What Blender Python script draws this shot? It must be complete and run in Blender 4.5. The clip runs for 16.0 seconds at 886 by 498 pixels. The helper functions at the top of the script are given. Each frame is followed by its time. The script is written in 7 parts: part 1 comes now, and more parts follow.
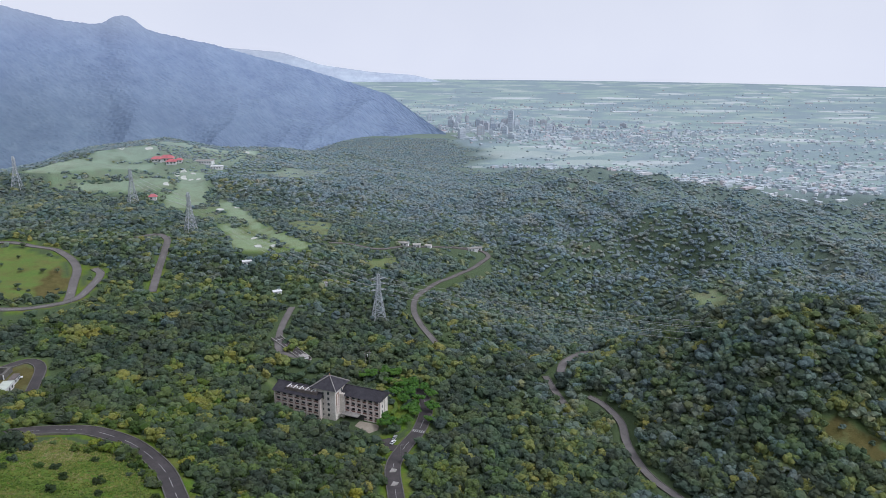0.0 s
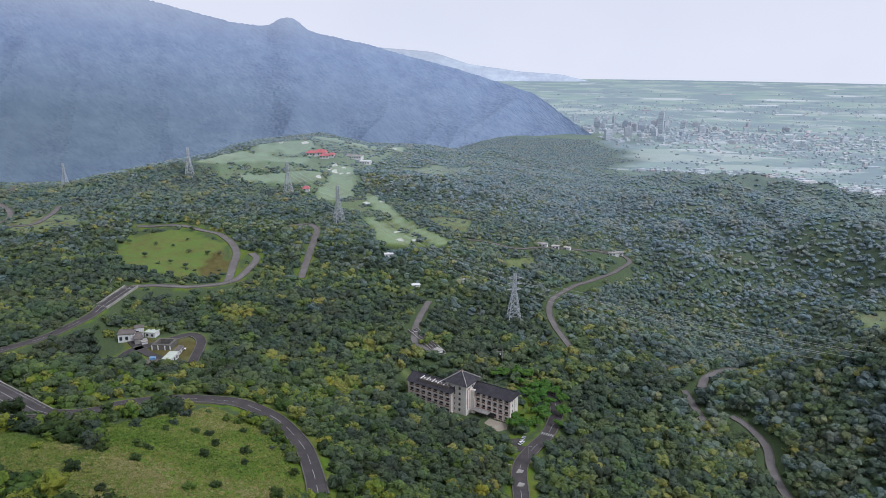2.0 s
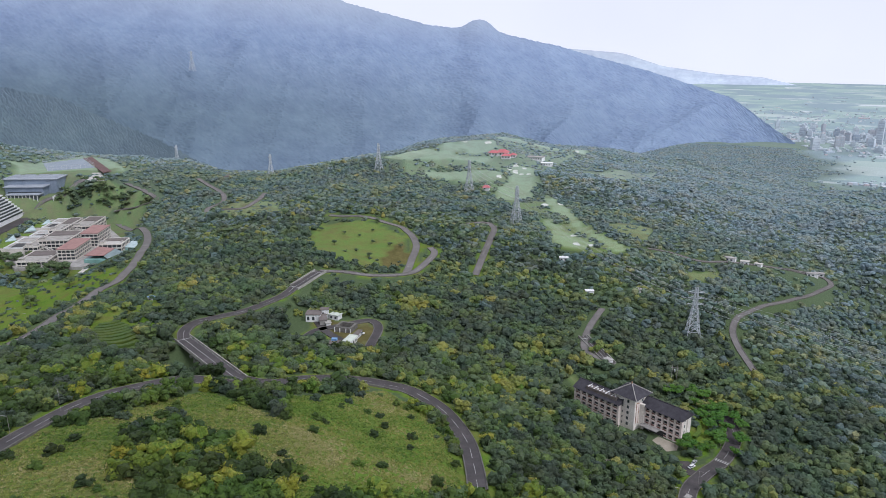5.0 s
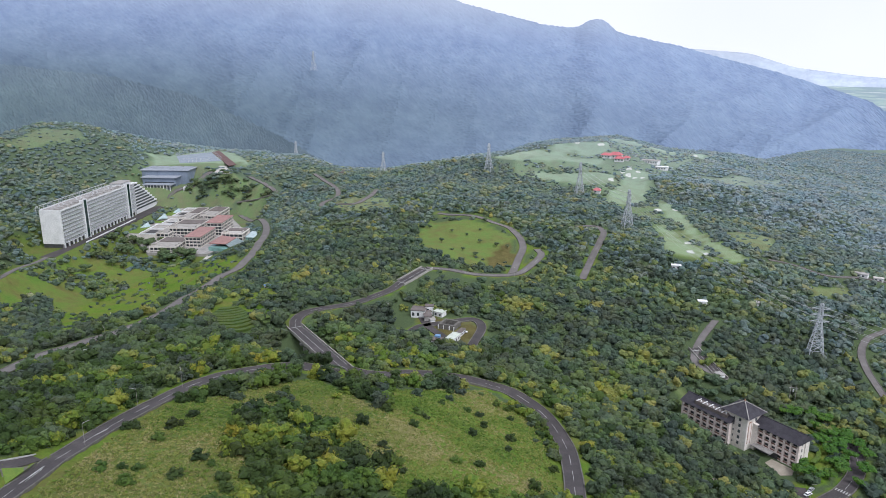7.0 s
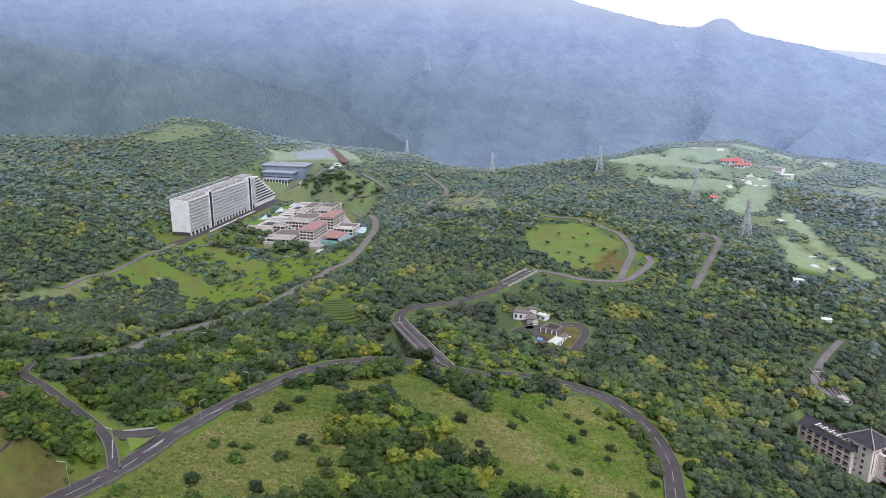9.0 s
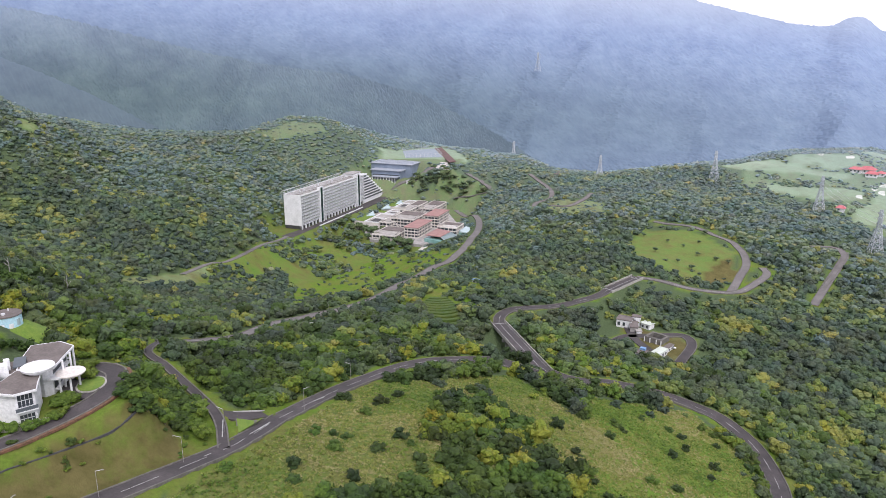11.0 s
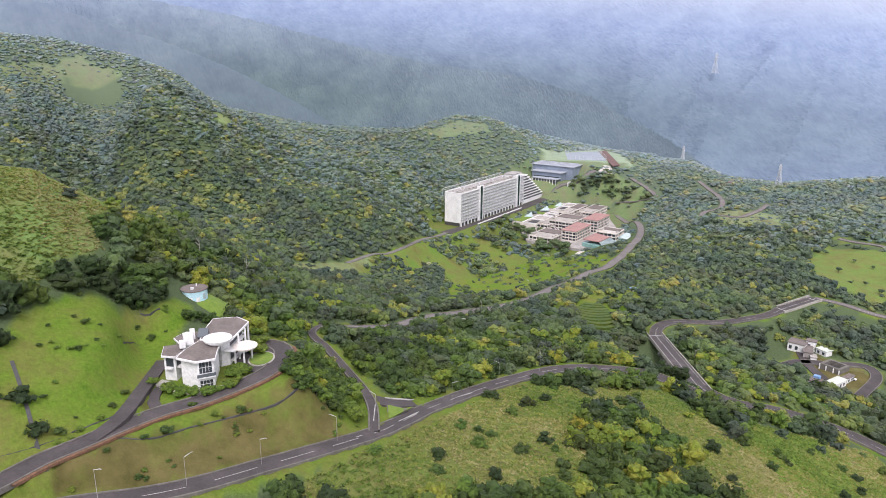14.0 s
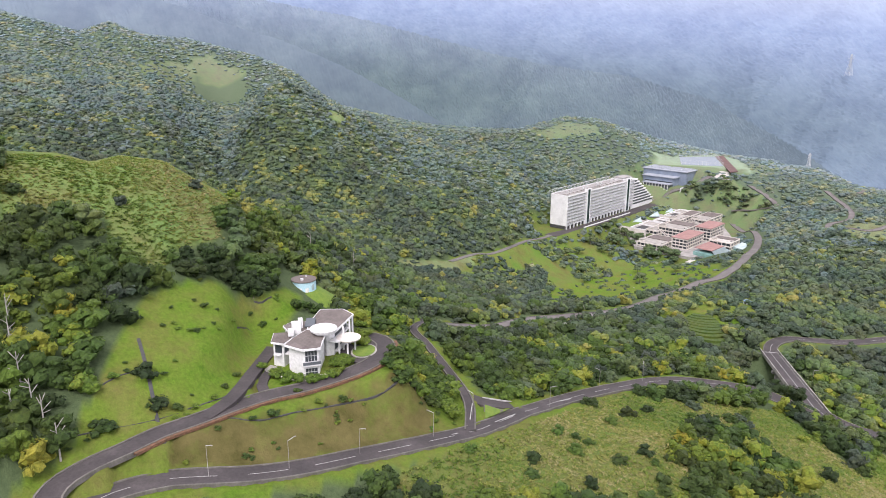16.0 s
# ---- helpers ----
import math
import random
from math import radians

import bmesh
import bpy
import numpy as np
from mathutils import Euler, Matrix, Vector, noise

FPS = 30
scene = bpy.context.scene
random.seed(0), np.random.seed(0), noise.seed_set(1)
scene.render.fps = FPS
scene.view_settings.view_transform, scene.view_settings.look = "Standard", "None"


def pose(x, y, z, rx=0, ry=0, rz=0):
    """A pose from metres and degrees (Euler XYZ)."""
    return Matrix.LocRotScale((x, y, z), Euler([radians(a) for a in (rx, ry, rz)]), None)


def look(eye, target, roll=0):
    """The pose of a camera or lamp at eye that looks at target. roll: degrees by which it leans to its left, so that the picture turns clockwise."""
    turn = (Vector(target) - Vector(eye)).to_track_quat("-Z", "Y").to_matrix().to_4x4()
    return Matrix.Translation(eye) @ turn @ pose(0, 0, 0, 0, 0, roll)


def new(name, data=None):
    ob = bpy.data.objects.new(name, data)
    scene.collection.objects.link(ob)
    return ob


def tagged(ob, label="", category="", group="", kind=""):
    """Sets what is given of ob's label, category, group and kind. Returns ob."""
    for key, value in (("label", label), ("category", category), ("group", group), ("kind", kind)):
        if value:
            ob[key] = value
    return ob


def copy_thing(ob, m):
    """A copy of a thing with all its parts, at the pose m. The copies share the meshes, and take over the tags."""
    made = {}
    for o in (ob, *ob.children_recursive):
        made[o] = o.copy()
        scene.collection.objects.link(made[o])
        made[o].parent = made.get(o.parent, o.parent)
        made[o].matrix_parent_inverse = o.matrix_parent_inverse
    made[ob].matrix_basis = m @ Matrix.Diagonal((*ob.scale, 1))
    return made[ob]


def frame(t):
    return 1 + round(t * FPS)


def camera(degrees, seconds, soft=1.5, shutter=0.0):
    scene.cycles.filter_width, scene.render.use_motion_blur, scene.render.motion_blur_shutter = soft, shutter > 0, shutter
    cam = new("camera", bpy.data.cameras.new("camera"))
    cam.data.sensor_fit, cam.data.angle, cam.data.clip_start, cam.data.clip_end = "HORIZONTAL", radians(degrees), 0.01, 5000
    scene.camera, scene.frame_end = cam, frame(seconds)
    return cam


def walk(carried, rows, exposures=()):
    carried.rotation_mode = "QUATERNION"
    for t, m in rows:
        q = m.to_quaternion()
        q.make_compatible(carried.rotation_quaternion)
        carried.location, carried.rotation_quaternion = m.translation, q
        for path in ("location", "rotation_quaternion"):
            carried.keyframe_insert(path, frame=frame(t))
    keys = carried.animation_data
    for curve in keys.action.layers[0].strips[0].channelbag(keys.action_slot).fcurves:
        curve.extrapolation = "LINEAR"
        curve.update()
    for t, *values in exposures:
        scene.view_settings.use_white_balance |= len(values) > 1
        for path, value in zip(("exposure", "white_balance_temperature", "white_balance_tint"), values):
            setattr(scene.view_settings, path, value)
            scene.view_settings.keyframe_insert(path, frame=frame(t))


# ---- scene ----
from mathutils import kdtree

# ---------------------------------------------------------------- camera
cam = camera(63.75, 16.0, soft=0.9)
PATH = [
    (0, pose(0, 0, 200, 74.507, -0.353, -0.335)),
    (0.5, pose(0, 0, 200, 74.465, -0.271, 2.003)),
    (1, pose(0, 0, 200, 74.440, -0.261, 4.928)),
    (1.5, pose(0, 0, 200, 74.408, -0.244, 7.945)),
    (2, pose(0, 0, 200, 74.397, -0.206, 11.119)),
    (2.5, pose(0, 0, 200, 74.386, -0.242, 14.002)),
    (3, pose(0, 0, 200, 74.400, -0.257, 16.634)),
    (3.5, pose(0, 0, 200, 74.395, -0.215, 18.925)),
    (4, pose(0, 0, 200, 74.418, -0.212, 21.190)),
    (6.5, pose(0, 0, 200, 74.425, -0.167, 32.292)),
    (7, pose(0, 0, 200, 74.419, -0.186, 34.524)),
    (7.5, pose(0, 0, 200, 74.422, -0.154, 36.741)),
    (8, pose(0, 0, 200, 74.436, -0.168, 38.977)),
    (8.5, pose(0, 0, 200, 74.431, -0.232, 41.188)),
    (9, pose(0, 0, 200, 74.447, -0.209, 43.302)),
    (11.5, pose(0, 0, 200, 74.450, -0.201, 54.007)),
    (12, pose(0, 0, 200, 74.448, -0.202, 56.171)),
    (12.5, pose(0, 0, 200, 74.463, -0.230, 58.342)),
    (13, pose(0, 0, 200, 74.458, -0.235, 60.504)),
    (13.5, pose(0, 0, 200, 74.462, -0.261, 62.665)),
    (14, pose(0, 0, 200, 74.459, -0.245, 64.830)),
    (14.5, pose(0, 0, 200, 74.452, -0.259, 66.986)),
    (15, pose(0, 0, 200, 74.459, -0.241, 69.148)),
    (15.5, pose(0, 0, 200, 74.454, -0.288, 71.307)),
    (16, pose(0, 0, 200, 74.447, -0.312, 73.471)),
]
# the picture brightens and warms a little as the camera turns away from the bright plain
walk(cam, PATH, [(0.0, -0.44, 5850, 13), (4.0, -0.30, 5900, 13), (7.0, -0.06, 5920, 13), (9.0, 0.07, 6000, 16), (12.5, 0.30, 6300, 19), (16.0, 0.50, 6400, 20)])

# ---------------------------------------------------------------- light
SUN_AZ, SUN_EL = -112.0, 50.0        # degrees: bearing to the left of +y, height
world = bpy.data.worlds.new("overcast_sky")
scene.world = world
world.use_nodes = True
wn, wl = world.node_tree.nodes, world.node_tree.links
wn.clear()
sky = wn.new("ShaderNodeTexSky")
sky.sky_type, sky.sun_disc = "NISHITA", False
sky.sun_elevation, sky.sun_rotation = radians(SUN_EL), radians(-SUN_AZ)
sky.air_density, sky.dust_density = 1.5, 6.0
bg_sky = wn.new("ShaderNodeBackground")
bg_sky.inputs["Strength"].default_value = 0.1
wl.new(sky.outputs[0], bg_sky.inputs["Color"])
cloud_at = wn.new("ShaderNodeTexCoord")
cloud = wn.new("ShaderNodeTexNoise")
cloud.inputs["Scale"].default_value, cloud.inputs["Detail"].default_value = 2.2, 5.0
wl.new(cloud_at.outputs["Generated"], cloud.inputs["Vector"])
cloud_ramp = wn.new("ShaderNodeValToRGB")
cloud_ramp.color_ramp.elements[0].position, cloud_ramp.color_ramp.elements[0].color = 0.3, (1.0, 1.01, 1.08, 1)
cloud_ramp.color_ramp.elements[1].position, cloud_ramp.color_ramp.elements[1].color = 0.72, (1.12, 1.12, 1.15, 1)
wl.new(cloud.outputs[0], cloud_ramp.inputs[0])
sky_sep = wn.new("ShaderNodeSeparateXYZ")       # bright haze low over the horizon
wl.new(cloud_at.outputs["Generated"], sky_sep.inputs[0])
low_ramp = wn.new("ShaderNodeValToRGB")
low_ramp.color_ramp.elements[0].position, low_ramp.color_ramp.elements[0].color = 0.0, (1.11, 1.11, 1.11, 1)
low_ramp.color_ramp.elements[1].position, low_ramp.color_ramp.elements[1].color = 0.30, (0.92, 0.92, 0.92, 1)
wl.new(sky_sep.outputs[2], low_ramp.inputs[0])
cloud_mix = wn.new("ShaderNodeMix")
cloud_mix.data_type, cloud_mix.blend_type = "RGBA", "MULTIPLY"
cloud_mix.inputs[0].default_value = 1.0
wl.new(cloud_ramp.outputs[0], cloud_mix.inputs[6])
wl.new(low_ramp.outputs[0], cloud_mix.inputs[7])
bg_cloud = wn.new("ShaderNodeBackground")
bg_cloud.inputs["Strength"].default_value = 1.0
wl.new(cloud_mix.outputs[2], bg_cloud.inputs["Color"])
wmix = wn.new("ShaderNodeMixShader")
wmix.inputs[0].default_value = 0.9
wl.new(bg_sky.outputs[0], wmix.inputs[1])
wl.new(bg_cloud.outputs[0], wmix.inputs[2])
wout = wn.new("ShaderNodeOutputWorld")
wl.new(wmix.outputs[0], wout.inputs["Surface"])

sun = bpy.data.lights.new("sun", "SUN")
sun.energy, sun.angle, sun.color = 2.6, radians(28), (1.0, 0.97, 0.92)
a, e = radians(SUN_AZ), radians(SUN_EL)
new("sun", sun).matrix_world = look((-math.sin(a) * math.cos(e), math.cos(a) * math.cos(e), math.sin(e)), (0, 0, 0))

# ---------------------------------------------------------------- materials


def material(name):
    m = bpy.data.materials.new(name)
    m.use_nodes = True
    return m, m.node_tree.nodes, m.node_tree.links, m.node_tree.nodes["Principled BSDF"]


def ramp_node(nodes, stops):
    r = nodes.new("ShaderNodeValToRGB")
    el = r.color_ramp.elements
    while len(el) < len(stops):
        el.new(0.5)
    for q, (p, c) in zip(el, stops):
        q.position, q.color = p, (*c, 1)
    return r


def noise_node(nodes, links, scale, detail=4.0, rough=0.6, at=None):
    t = nodes.new("ShaderNodeTexNoise")
    t.inputs["Scale"].default_value, t.inputs["Detail"].default_value, t.inputs["Roughness"].default_value = scale, detail, rough
    if at is None:
        at = nodes.new("ShaderNodeNewGeometry").outputs["Position"]
    links.new(at, t.inputs["Vector"])
    return t.outputs[0]


def mixed(nodes, links, factor, a, b, blend="MIX"):
    m = nodes.new("ShaderNodeMix")
    m.data_type, m.blend_type = "RGBA", blend
    for sock, v in ((m.inputs[0], factor), (m.inputs[6], a), (m.inputs[7], b)):
        if isinstance(v, tuple):
            sock.default_value = (*v, 1)
        elif isinstance(v, (int, float)):
            sock.default_value = v
        else:
            links.new(v, sock)
    return m.outputs[2]


def surface(name, stops, scale, rough=0.8, metal=0.0, fine=None, bump=0.3, bump_size=0.05, local=False, spec=0.5):
    """A plain procedural surface: a colour ramp over noise, a finer speckle, and relief."""
    m, n, l, b = material(name)
    at = n.new("ShaderNodeTexCoord").outputs["Object"] if local else n.new("ShaderNodeNewGeometry").outputs["Position"]
    r = ramp_node(n, stops)
    l.new(noise_node(n, l, scale, 5.0, 0.65, at), r.inputs[0])
    col = r.outputs[0]
    f = noise_node(n, l, fine or scale * 9, 3.0, 0.6, at)
    sp = ramp_node(n, [(0.3, (0.82, 0.82, 0.82)), (0.7, (1.12, 1.12, 1.12))])
    l.new(f, sp.inputs[0])
    col = mixed(n, l, 1.0, col, sp.outputs[0], "MULTIPLY")
    l.new(col, b.inputs["Base Color"])
    b.inputs["Roughness"].default_value, b.inputs["Metallic"].default_value = rough, metal
    b.inputs["Specular IOR Level"].default_value = spec
    bp = n.new("ShaderNodeBump")
    bp.inputs["Strength"].default_value, bp.inputs["Distance"].default_value = bump, bump_size
    l.new(f, bp.inputs["Height"])
    l.new(bp.outputs[0], b.inputs["Normal"])
    return m


def foliage(name, stops, leaf=1.3, haze_sheen=0.1, thinness=0.32, relief=0.9, speck=0.42, drifts=1.0):
    """Leaves: colour by the tree's own tone, broken up clump by clump."""
    m, n, l, b = material(name)
    tone = n.new("ShaderNodeAttribute")
    tone.attribute_name = "tone"
    isl = n.new("ShaderNodeNewGeometry").outputs["Random Per Island"]
    k = n.new("ShaderNodeMath")
    k.operation, k.inputs[1].default_value, k.inputs[2].default_value = "MULTIPLY_ADD", 0.16, -0.08
    l.new(isl, k.inputs[0])
    s = n.new("ShaderNodeMath")
    l.new(tone.outputs["Fac"], s.inputs[0])
    l.new(k.outputs[0], s.inputs[1])
    r = ramp_node(n, stops)
    l.new(s.outputs[0], r.inputs[0])
    sp = ramp_node(n, [(0.32, (1 - speck, 1 - 0.92 * speck, 1 - speck)), (0.68, (1 + speck, 1 + 0.9 * speck, 1 + 0.68 * speck))])
    l.new(noise_node(n, l, leaf, 3.0, 0.75), sp.inputs[0])
    drift = ramp_node(n, [(0.36, (0.84, 0.98, 0.98)), (0.52, (1.0, 1.0, 1.0)), (0.66, (1.22, 1.03, 0.86))])
    l.new(noise_node(n, l, 0.045, 6.0, 0.7), drift.inputs[0])
    leafy = mixed(n, l, 1.0, r.outputs[0], sp.outputs[0], "MULTIPLY")
    l.new(mixed(n, l, drifts, leafy, drift.outputs[0], "MULTIPLY"), b.inputs["Base Color"])
    bp = n.new("ShaderNodeBump")
    bp.inputs["Strength"].default_value, bp.inputs["Distance"].default_value = relief, 0.45 / leaf
    l.new(noise_node(n, l, leaf * 1.7, 4.0, 0.75), bp.inputs["Height"])
    l.new(bp.outputs[0], b.inputs["Normal"])
    b.inputs["Roughness"].default_value = 0.6
    b.inputs["Specular IOR Level"].default_value = 0.2
    # bluish sheen, a haze-like veil over the leaves
    b.inputs["Sheen Weight"].default_value, b.inputs["Sheen Roughness"].default_value = haze_sheen, 0.5
    b.inputs["Sheen Tint"].default_value = (0.80, 0.88, 1.0, 1)
    thin = n.new("ShaderNodeBsdfTranslucent")
    l.new(b.inputs["Base Color"].links[0].from_socket, thin.inputs["Color"])
    mx = n.new("ShaderNodeMixShader")
    mx.inputs[0].default_value = thinness
    l.new(b.outputs[0], mx.inputs[1])
    l.new(thin.outputs[0], mx.inputs[2])
    l.new(mx.outputs[0], n["Material Output"].inputs["Surface"])
    return m


TONES = (0.0, 0.35, 0.62, 0.82, 0.9, 1.0)


def leaf_ramp(*colours):
    return list(zip(TONES, colours))


# leaf sets from near to far, distance haze mixed into their colours
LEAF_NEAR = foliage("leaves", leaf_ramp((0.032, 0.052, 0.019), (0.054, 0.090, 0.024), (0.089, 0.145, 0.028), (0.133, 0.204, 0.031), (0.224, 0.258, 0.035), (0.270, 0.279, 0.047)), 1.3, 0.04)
LEAF_HAZE_THIN = foliage("leaves_thin_haze", leaf_ramp((0.055, 0.076, 0.053), (0.078, 0.113, 0.060), (0.110, 0.161, 0.062), (0.150, 0.211, 0.056), (0.228, 0.254, 0.056), (0.269, 0.273, 0.069)), 1.1)
LEAF_HAZE_MID = foliage("leaves_mid_haze", leaf_ramp((0.067, 0.095, 0.079), (0.090, 0.125, 0.090), (0.123, 0.172, 0.095), (0.153, 0.203, 0.084), (0.228, 0.258, 0.082), (0.279, 0.287, 0.098)), 0.9, 0.03, 0.36, 0.6, 0.30)
LEAF_HAZE_FAR = foliage("leaves_far_haze", leaf_ramp((0.135, 0.182, 0.188), (0.160, 0.215, 0.201), (0.196, 0.257, 0.207), (0.205, 0.257, 0.176), (0.262, 0.295, 0.169), (0.303, 0.321, 0.184)), 0.6, 0.05, 0.36, 0.4, 0.20)
LEAF_HAZE_DEEP = foliage("leaves_deep_haze", leaf_ramp((0.227, 0.293, 0.335), (0.251, 0.319, 0.351), (0.277, 0.348, 0.362), (0.267, 0.325, 0.318), (0.297, 0.343, 0.313), (0.313, 0.357, 0.320)), 0.4, 0.10, 0.34, 0.3, 0.14)
LEAF_FRESH = foliage("fresh_leaves", leaf_ramp((0.040, 0.075, 0.022), (0.055, 0.115, 0.024), (0.070, 0.155, 0.026), (0.085, 0.195, 0.028), (0.13, 0.225, 0.032), (0.18, 0.24, 0.04)))
BARK = surface("bark", [(0.3, (0.09, 0.075, 0.055)), (0.7, (0.17, 0.15, 0.12))], 1.5)
ASPHALT = surface("asphalt", [(0.3, (0.040, 0.035, 0.036)), (0.55, (0.058, 0.050, 0.051)), (0.75, (0.092, 0.080, 0.080))], 0.12, 0.9, fine=1.4, bump_size=0.02)
# distant roads: pale concrete tone with haze mixed into the colour
PALE_ROAD = surface("pale_hazed_asphalt", [(0.3, (0.112, 0.102, 0.098)), (0.55, (0.150, 0.137, 0.132)), (0.75, (0.195, 0.18, 0.175))], 0.12, 0.9, fine=1.4, bump_size=0.02)
CONCRETE = surface("concrete", [(0.3, (0.22, 0.21, 0.19)), (0.7, (0.40, 0.385, 0.36))], 0.25, 0.9, fine=2.0)
KERB = surface("kerb_concrete", [(0.3, (0.085, 0.08, 0.07)), (0.7, (0.165, 0.155, 0.14))], 0.4, 0.9, fine=2.0)
ROAD_PAINT = surface("road_paint", [(0.3, (0.26, 0.26, 0.25)), (0.7, (0.50, 0.50, 0.48))], 0.6)

# ---------------------------------------------------------------- the lie of the land
LAND_BASE = 49.0
CLOSE_HILLS = [
    (-71, 97, 12.1, 115), (150, 80, -30.5, 115), (-176, 157, 9.1, 115), (18, 259, -23.7, 115),
    (-252, 63, -26.2, 115), (153, 210, -9.1, 115), (-300, -100, 119, 230), (-300, -100, 23, 115),
    (129, 340, -15.1, 115), (-79, 356, -17.9, 115), (-250, 238, -17, 26), (-374, 83, -25.5, 115),
    (300, 250, -37.1, 115), (-217, 326, -9.8, 115), (-512, -90, 15.5, 160), (-482, 195, -35.4, 115),
    (178, 489, -66.6, 230), (-178, 489, -12.7, 115), (304, 455, 34.6, 115), (-630, -111, 38.4, 115),
    (-554, 320, -42.1, 115), (133, 626, -28.3, 115), (-621, 155, 14, 115), (196, 741, 13.2, 115),
    (-675, 390, -23.5, 115),
]
OUTER_HILLS = [
    (-768, -135, 58.4, 160), (-54, 778, -11.3, 115), (-267, 733, -7.8, 115), (-615, 480, -33.3, 115),
    (366, 689, -27.3, 160), (-776, 82, 17.1, 160), (-590, 642, 9.8, 115), (-752, 512, -20.3, 115),
    (558, 769, -41.1, 160), (-881, 356, 38.4, 115), (325, 893, -12.9, 115), (-936, -165, 31.6, 115),
    (-516, 971, 31.4, 230), (77, 1097, -34, 230), (-953, 550, 11.7, 115), (-1133, 196, 17.8, 115),
    (-1107, 311, -23.2, 115), (-139, 1266, -12.7, 115), (-1024, 800, 22, 230), (-1280, -226, 183.7, 520),
    (610, 1148, -84.7, 340), (-764, 1052, 13.5, 230), (91, 1297, -24.5, 160), (-1360, -332, 38.4, 115),
    (212, 372, 60, 82), (158, 425, 24, 72), (112, 425, 2, 42), (300, 500, -20, 75),
    (313, 736, 18, 95), (250, 700, 14, 80),
    (-700, 170, -26, 75), (-590, 70, -24, 70), (-500, 20, -16, 60), (-800, 60, 22, 110), (-690, 40, 16, 70), (-860, 230, -14, 90), (-610, 190, 14, 60), (-960, -60, -22, 90), (-900, 120, 14, 60),
]


def rough_land(x, y):
    s = 0
    for i in range(1, 8):
        a, size = 2.4 * i, 230.0 / i ** 0.8
        u, v = x * np.cos(a) + y * np.sin(a), y * np.cos(a) - x * np.sin(a)
        s = s + np.sin(u * 6.2832 / size + 1.7 * i + 1.2 * np.sin(v * 4.5 / size)) / i ** 0.8
    return s


SITES = [   # levelled ground: corner, turn, extent along and across, height, width of the bank
    (-196, 20, 0, -18, 19, -15, 19, 114.4, 12), (-92.6, 370.5, -22, -4, 66, -6, 22, 0.2, 10), (-232, 335, 20, -30, 26, -20, 22, 35.5, 10),
    (-644.8, 324.4, 121, -34, 204, -13, 24, 23.2, 12), (-644.8, 324.4, 121, 28, 204, -120, -30, 9.0, 14), (-644.8, 324.4, 121, 207, 290, -28, 42, 40.0, 12),
    (-644.8, 324.4, 121, 264, 410, -66, 45, 58.2, 14), (-644.8, 324.4, 121, 228, 292, -76, -42, 54.6, 12)]


def off_site(x, y, site):
    """Distance outside a levelled site, 0 on it."""
    a, b, turn, x0, x1, y0, y1 = site[:7]
    c, s = math.cos(radians(turn)), math.sin(radians(turn))
    u, v = (x - a) * c + (y - b) * s, (y - b) * c - (x - a) * s
    return np.hypot(np.maximum(0, np.maximum(x0 - u, u - x1)), np.maximum(0, np.maximum(y0 - v, v - y1)))


HILL_RIM = [   # bearing, distance and height of the last crest before the valley, fitted to the camera's skyline
    (10, 1300, 25.0), (12.2, 1270, 36.9), (17, 1280, 40.3), (20.8, 1280, 58.9), (25.8, 1230, 54.9), (27.5, 1200, 51.3), (29.2, 1150, 45.7), (34.6, 1050, 44.1), (39.1, 1000, 39.4), (42.8, 1000, 41.8), (45.5, 1050, 53.9), (49, 1090, 52.4), (52.9, 1130, 59.3), (55.5, 1140, 67.1), (59.6, 1060, 96.6),
    (61.5, 1030, 109.4), (63.8, 1030, 111.1), (67.5, 1040, 92.0), (70.6, 1040, 92.0), (74.1, 1040, 95.9), (77.2, 1060, 104.4), (81.2, 1080, 119.4), (82.9, 1100, 136.4), (84.9, 1130, 166.6), (87.8, 1150, 191.0), (92.5, 1160, 214.5), (95.5, 1160, 219.1), (97.6, 1170, 236.9), (99.5, 1170, 222.6), (104, 1180, 248.2), (112, 1190, 268.9)]
GRASS_RIM = [(86.2, 290, 131.0), (87.7, 290, 136.2), (90.4, 290, 144.7), (93.0, 290, 152.7), (94.9, 290, 159.5), (97.9, 290, 162.4), (99.8, 290, 160.4), (101.9, 290, 164.3), (105.3, 290, 166.1), (112, 290, 170.1)]   # crest of the open grassy hill, fitted to the camera's skyline


def rim_at(table, bearing):
    t = np.array(table, float)
    return np.interp(bearing, t[:, 0], t[:, 1]), np.interp(bearing, t[:, 0], t[:, 2])


def eased(k):
    k = np.clip(k, 0, 1)
    return k * k * (3 - 2 * k)


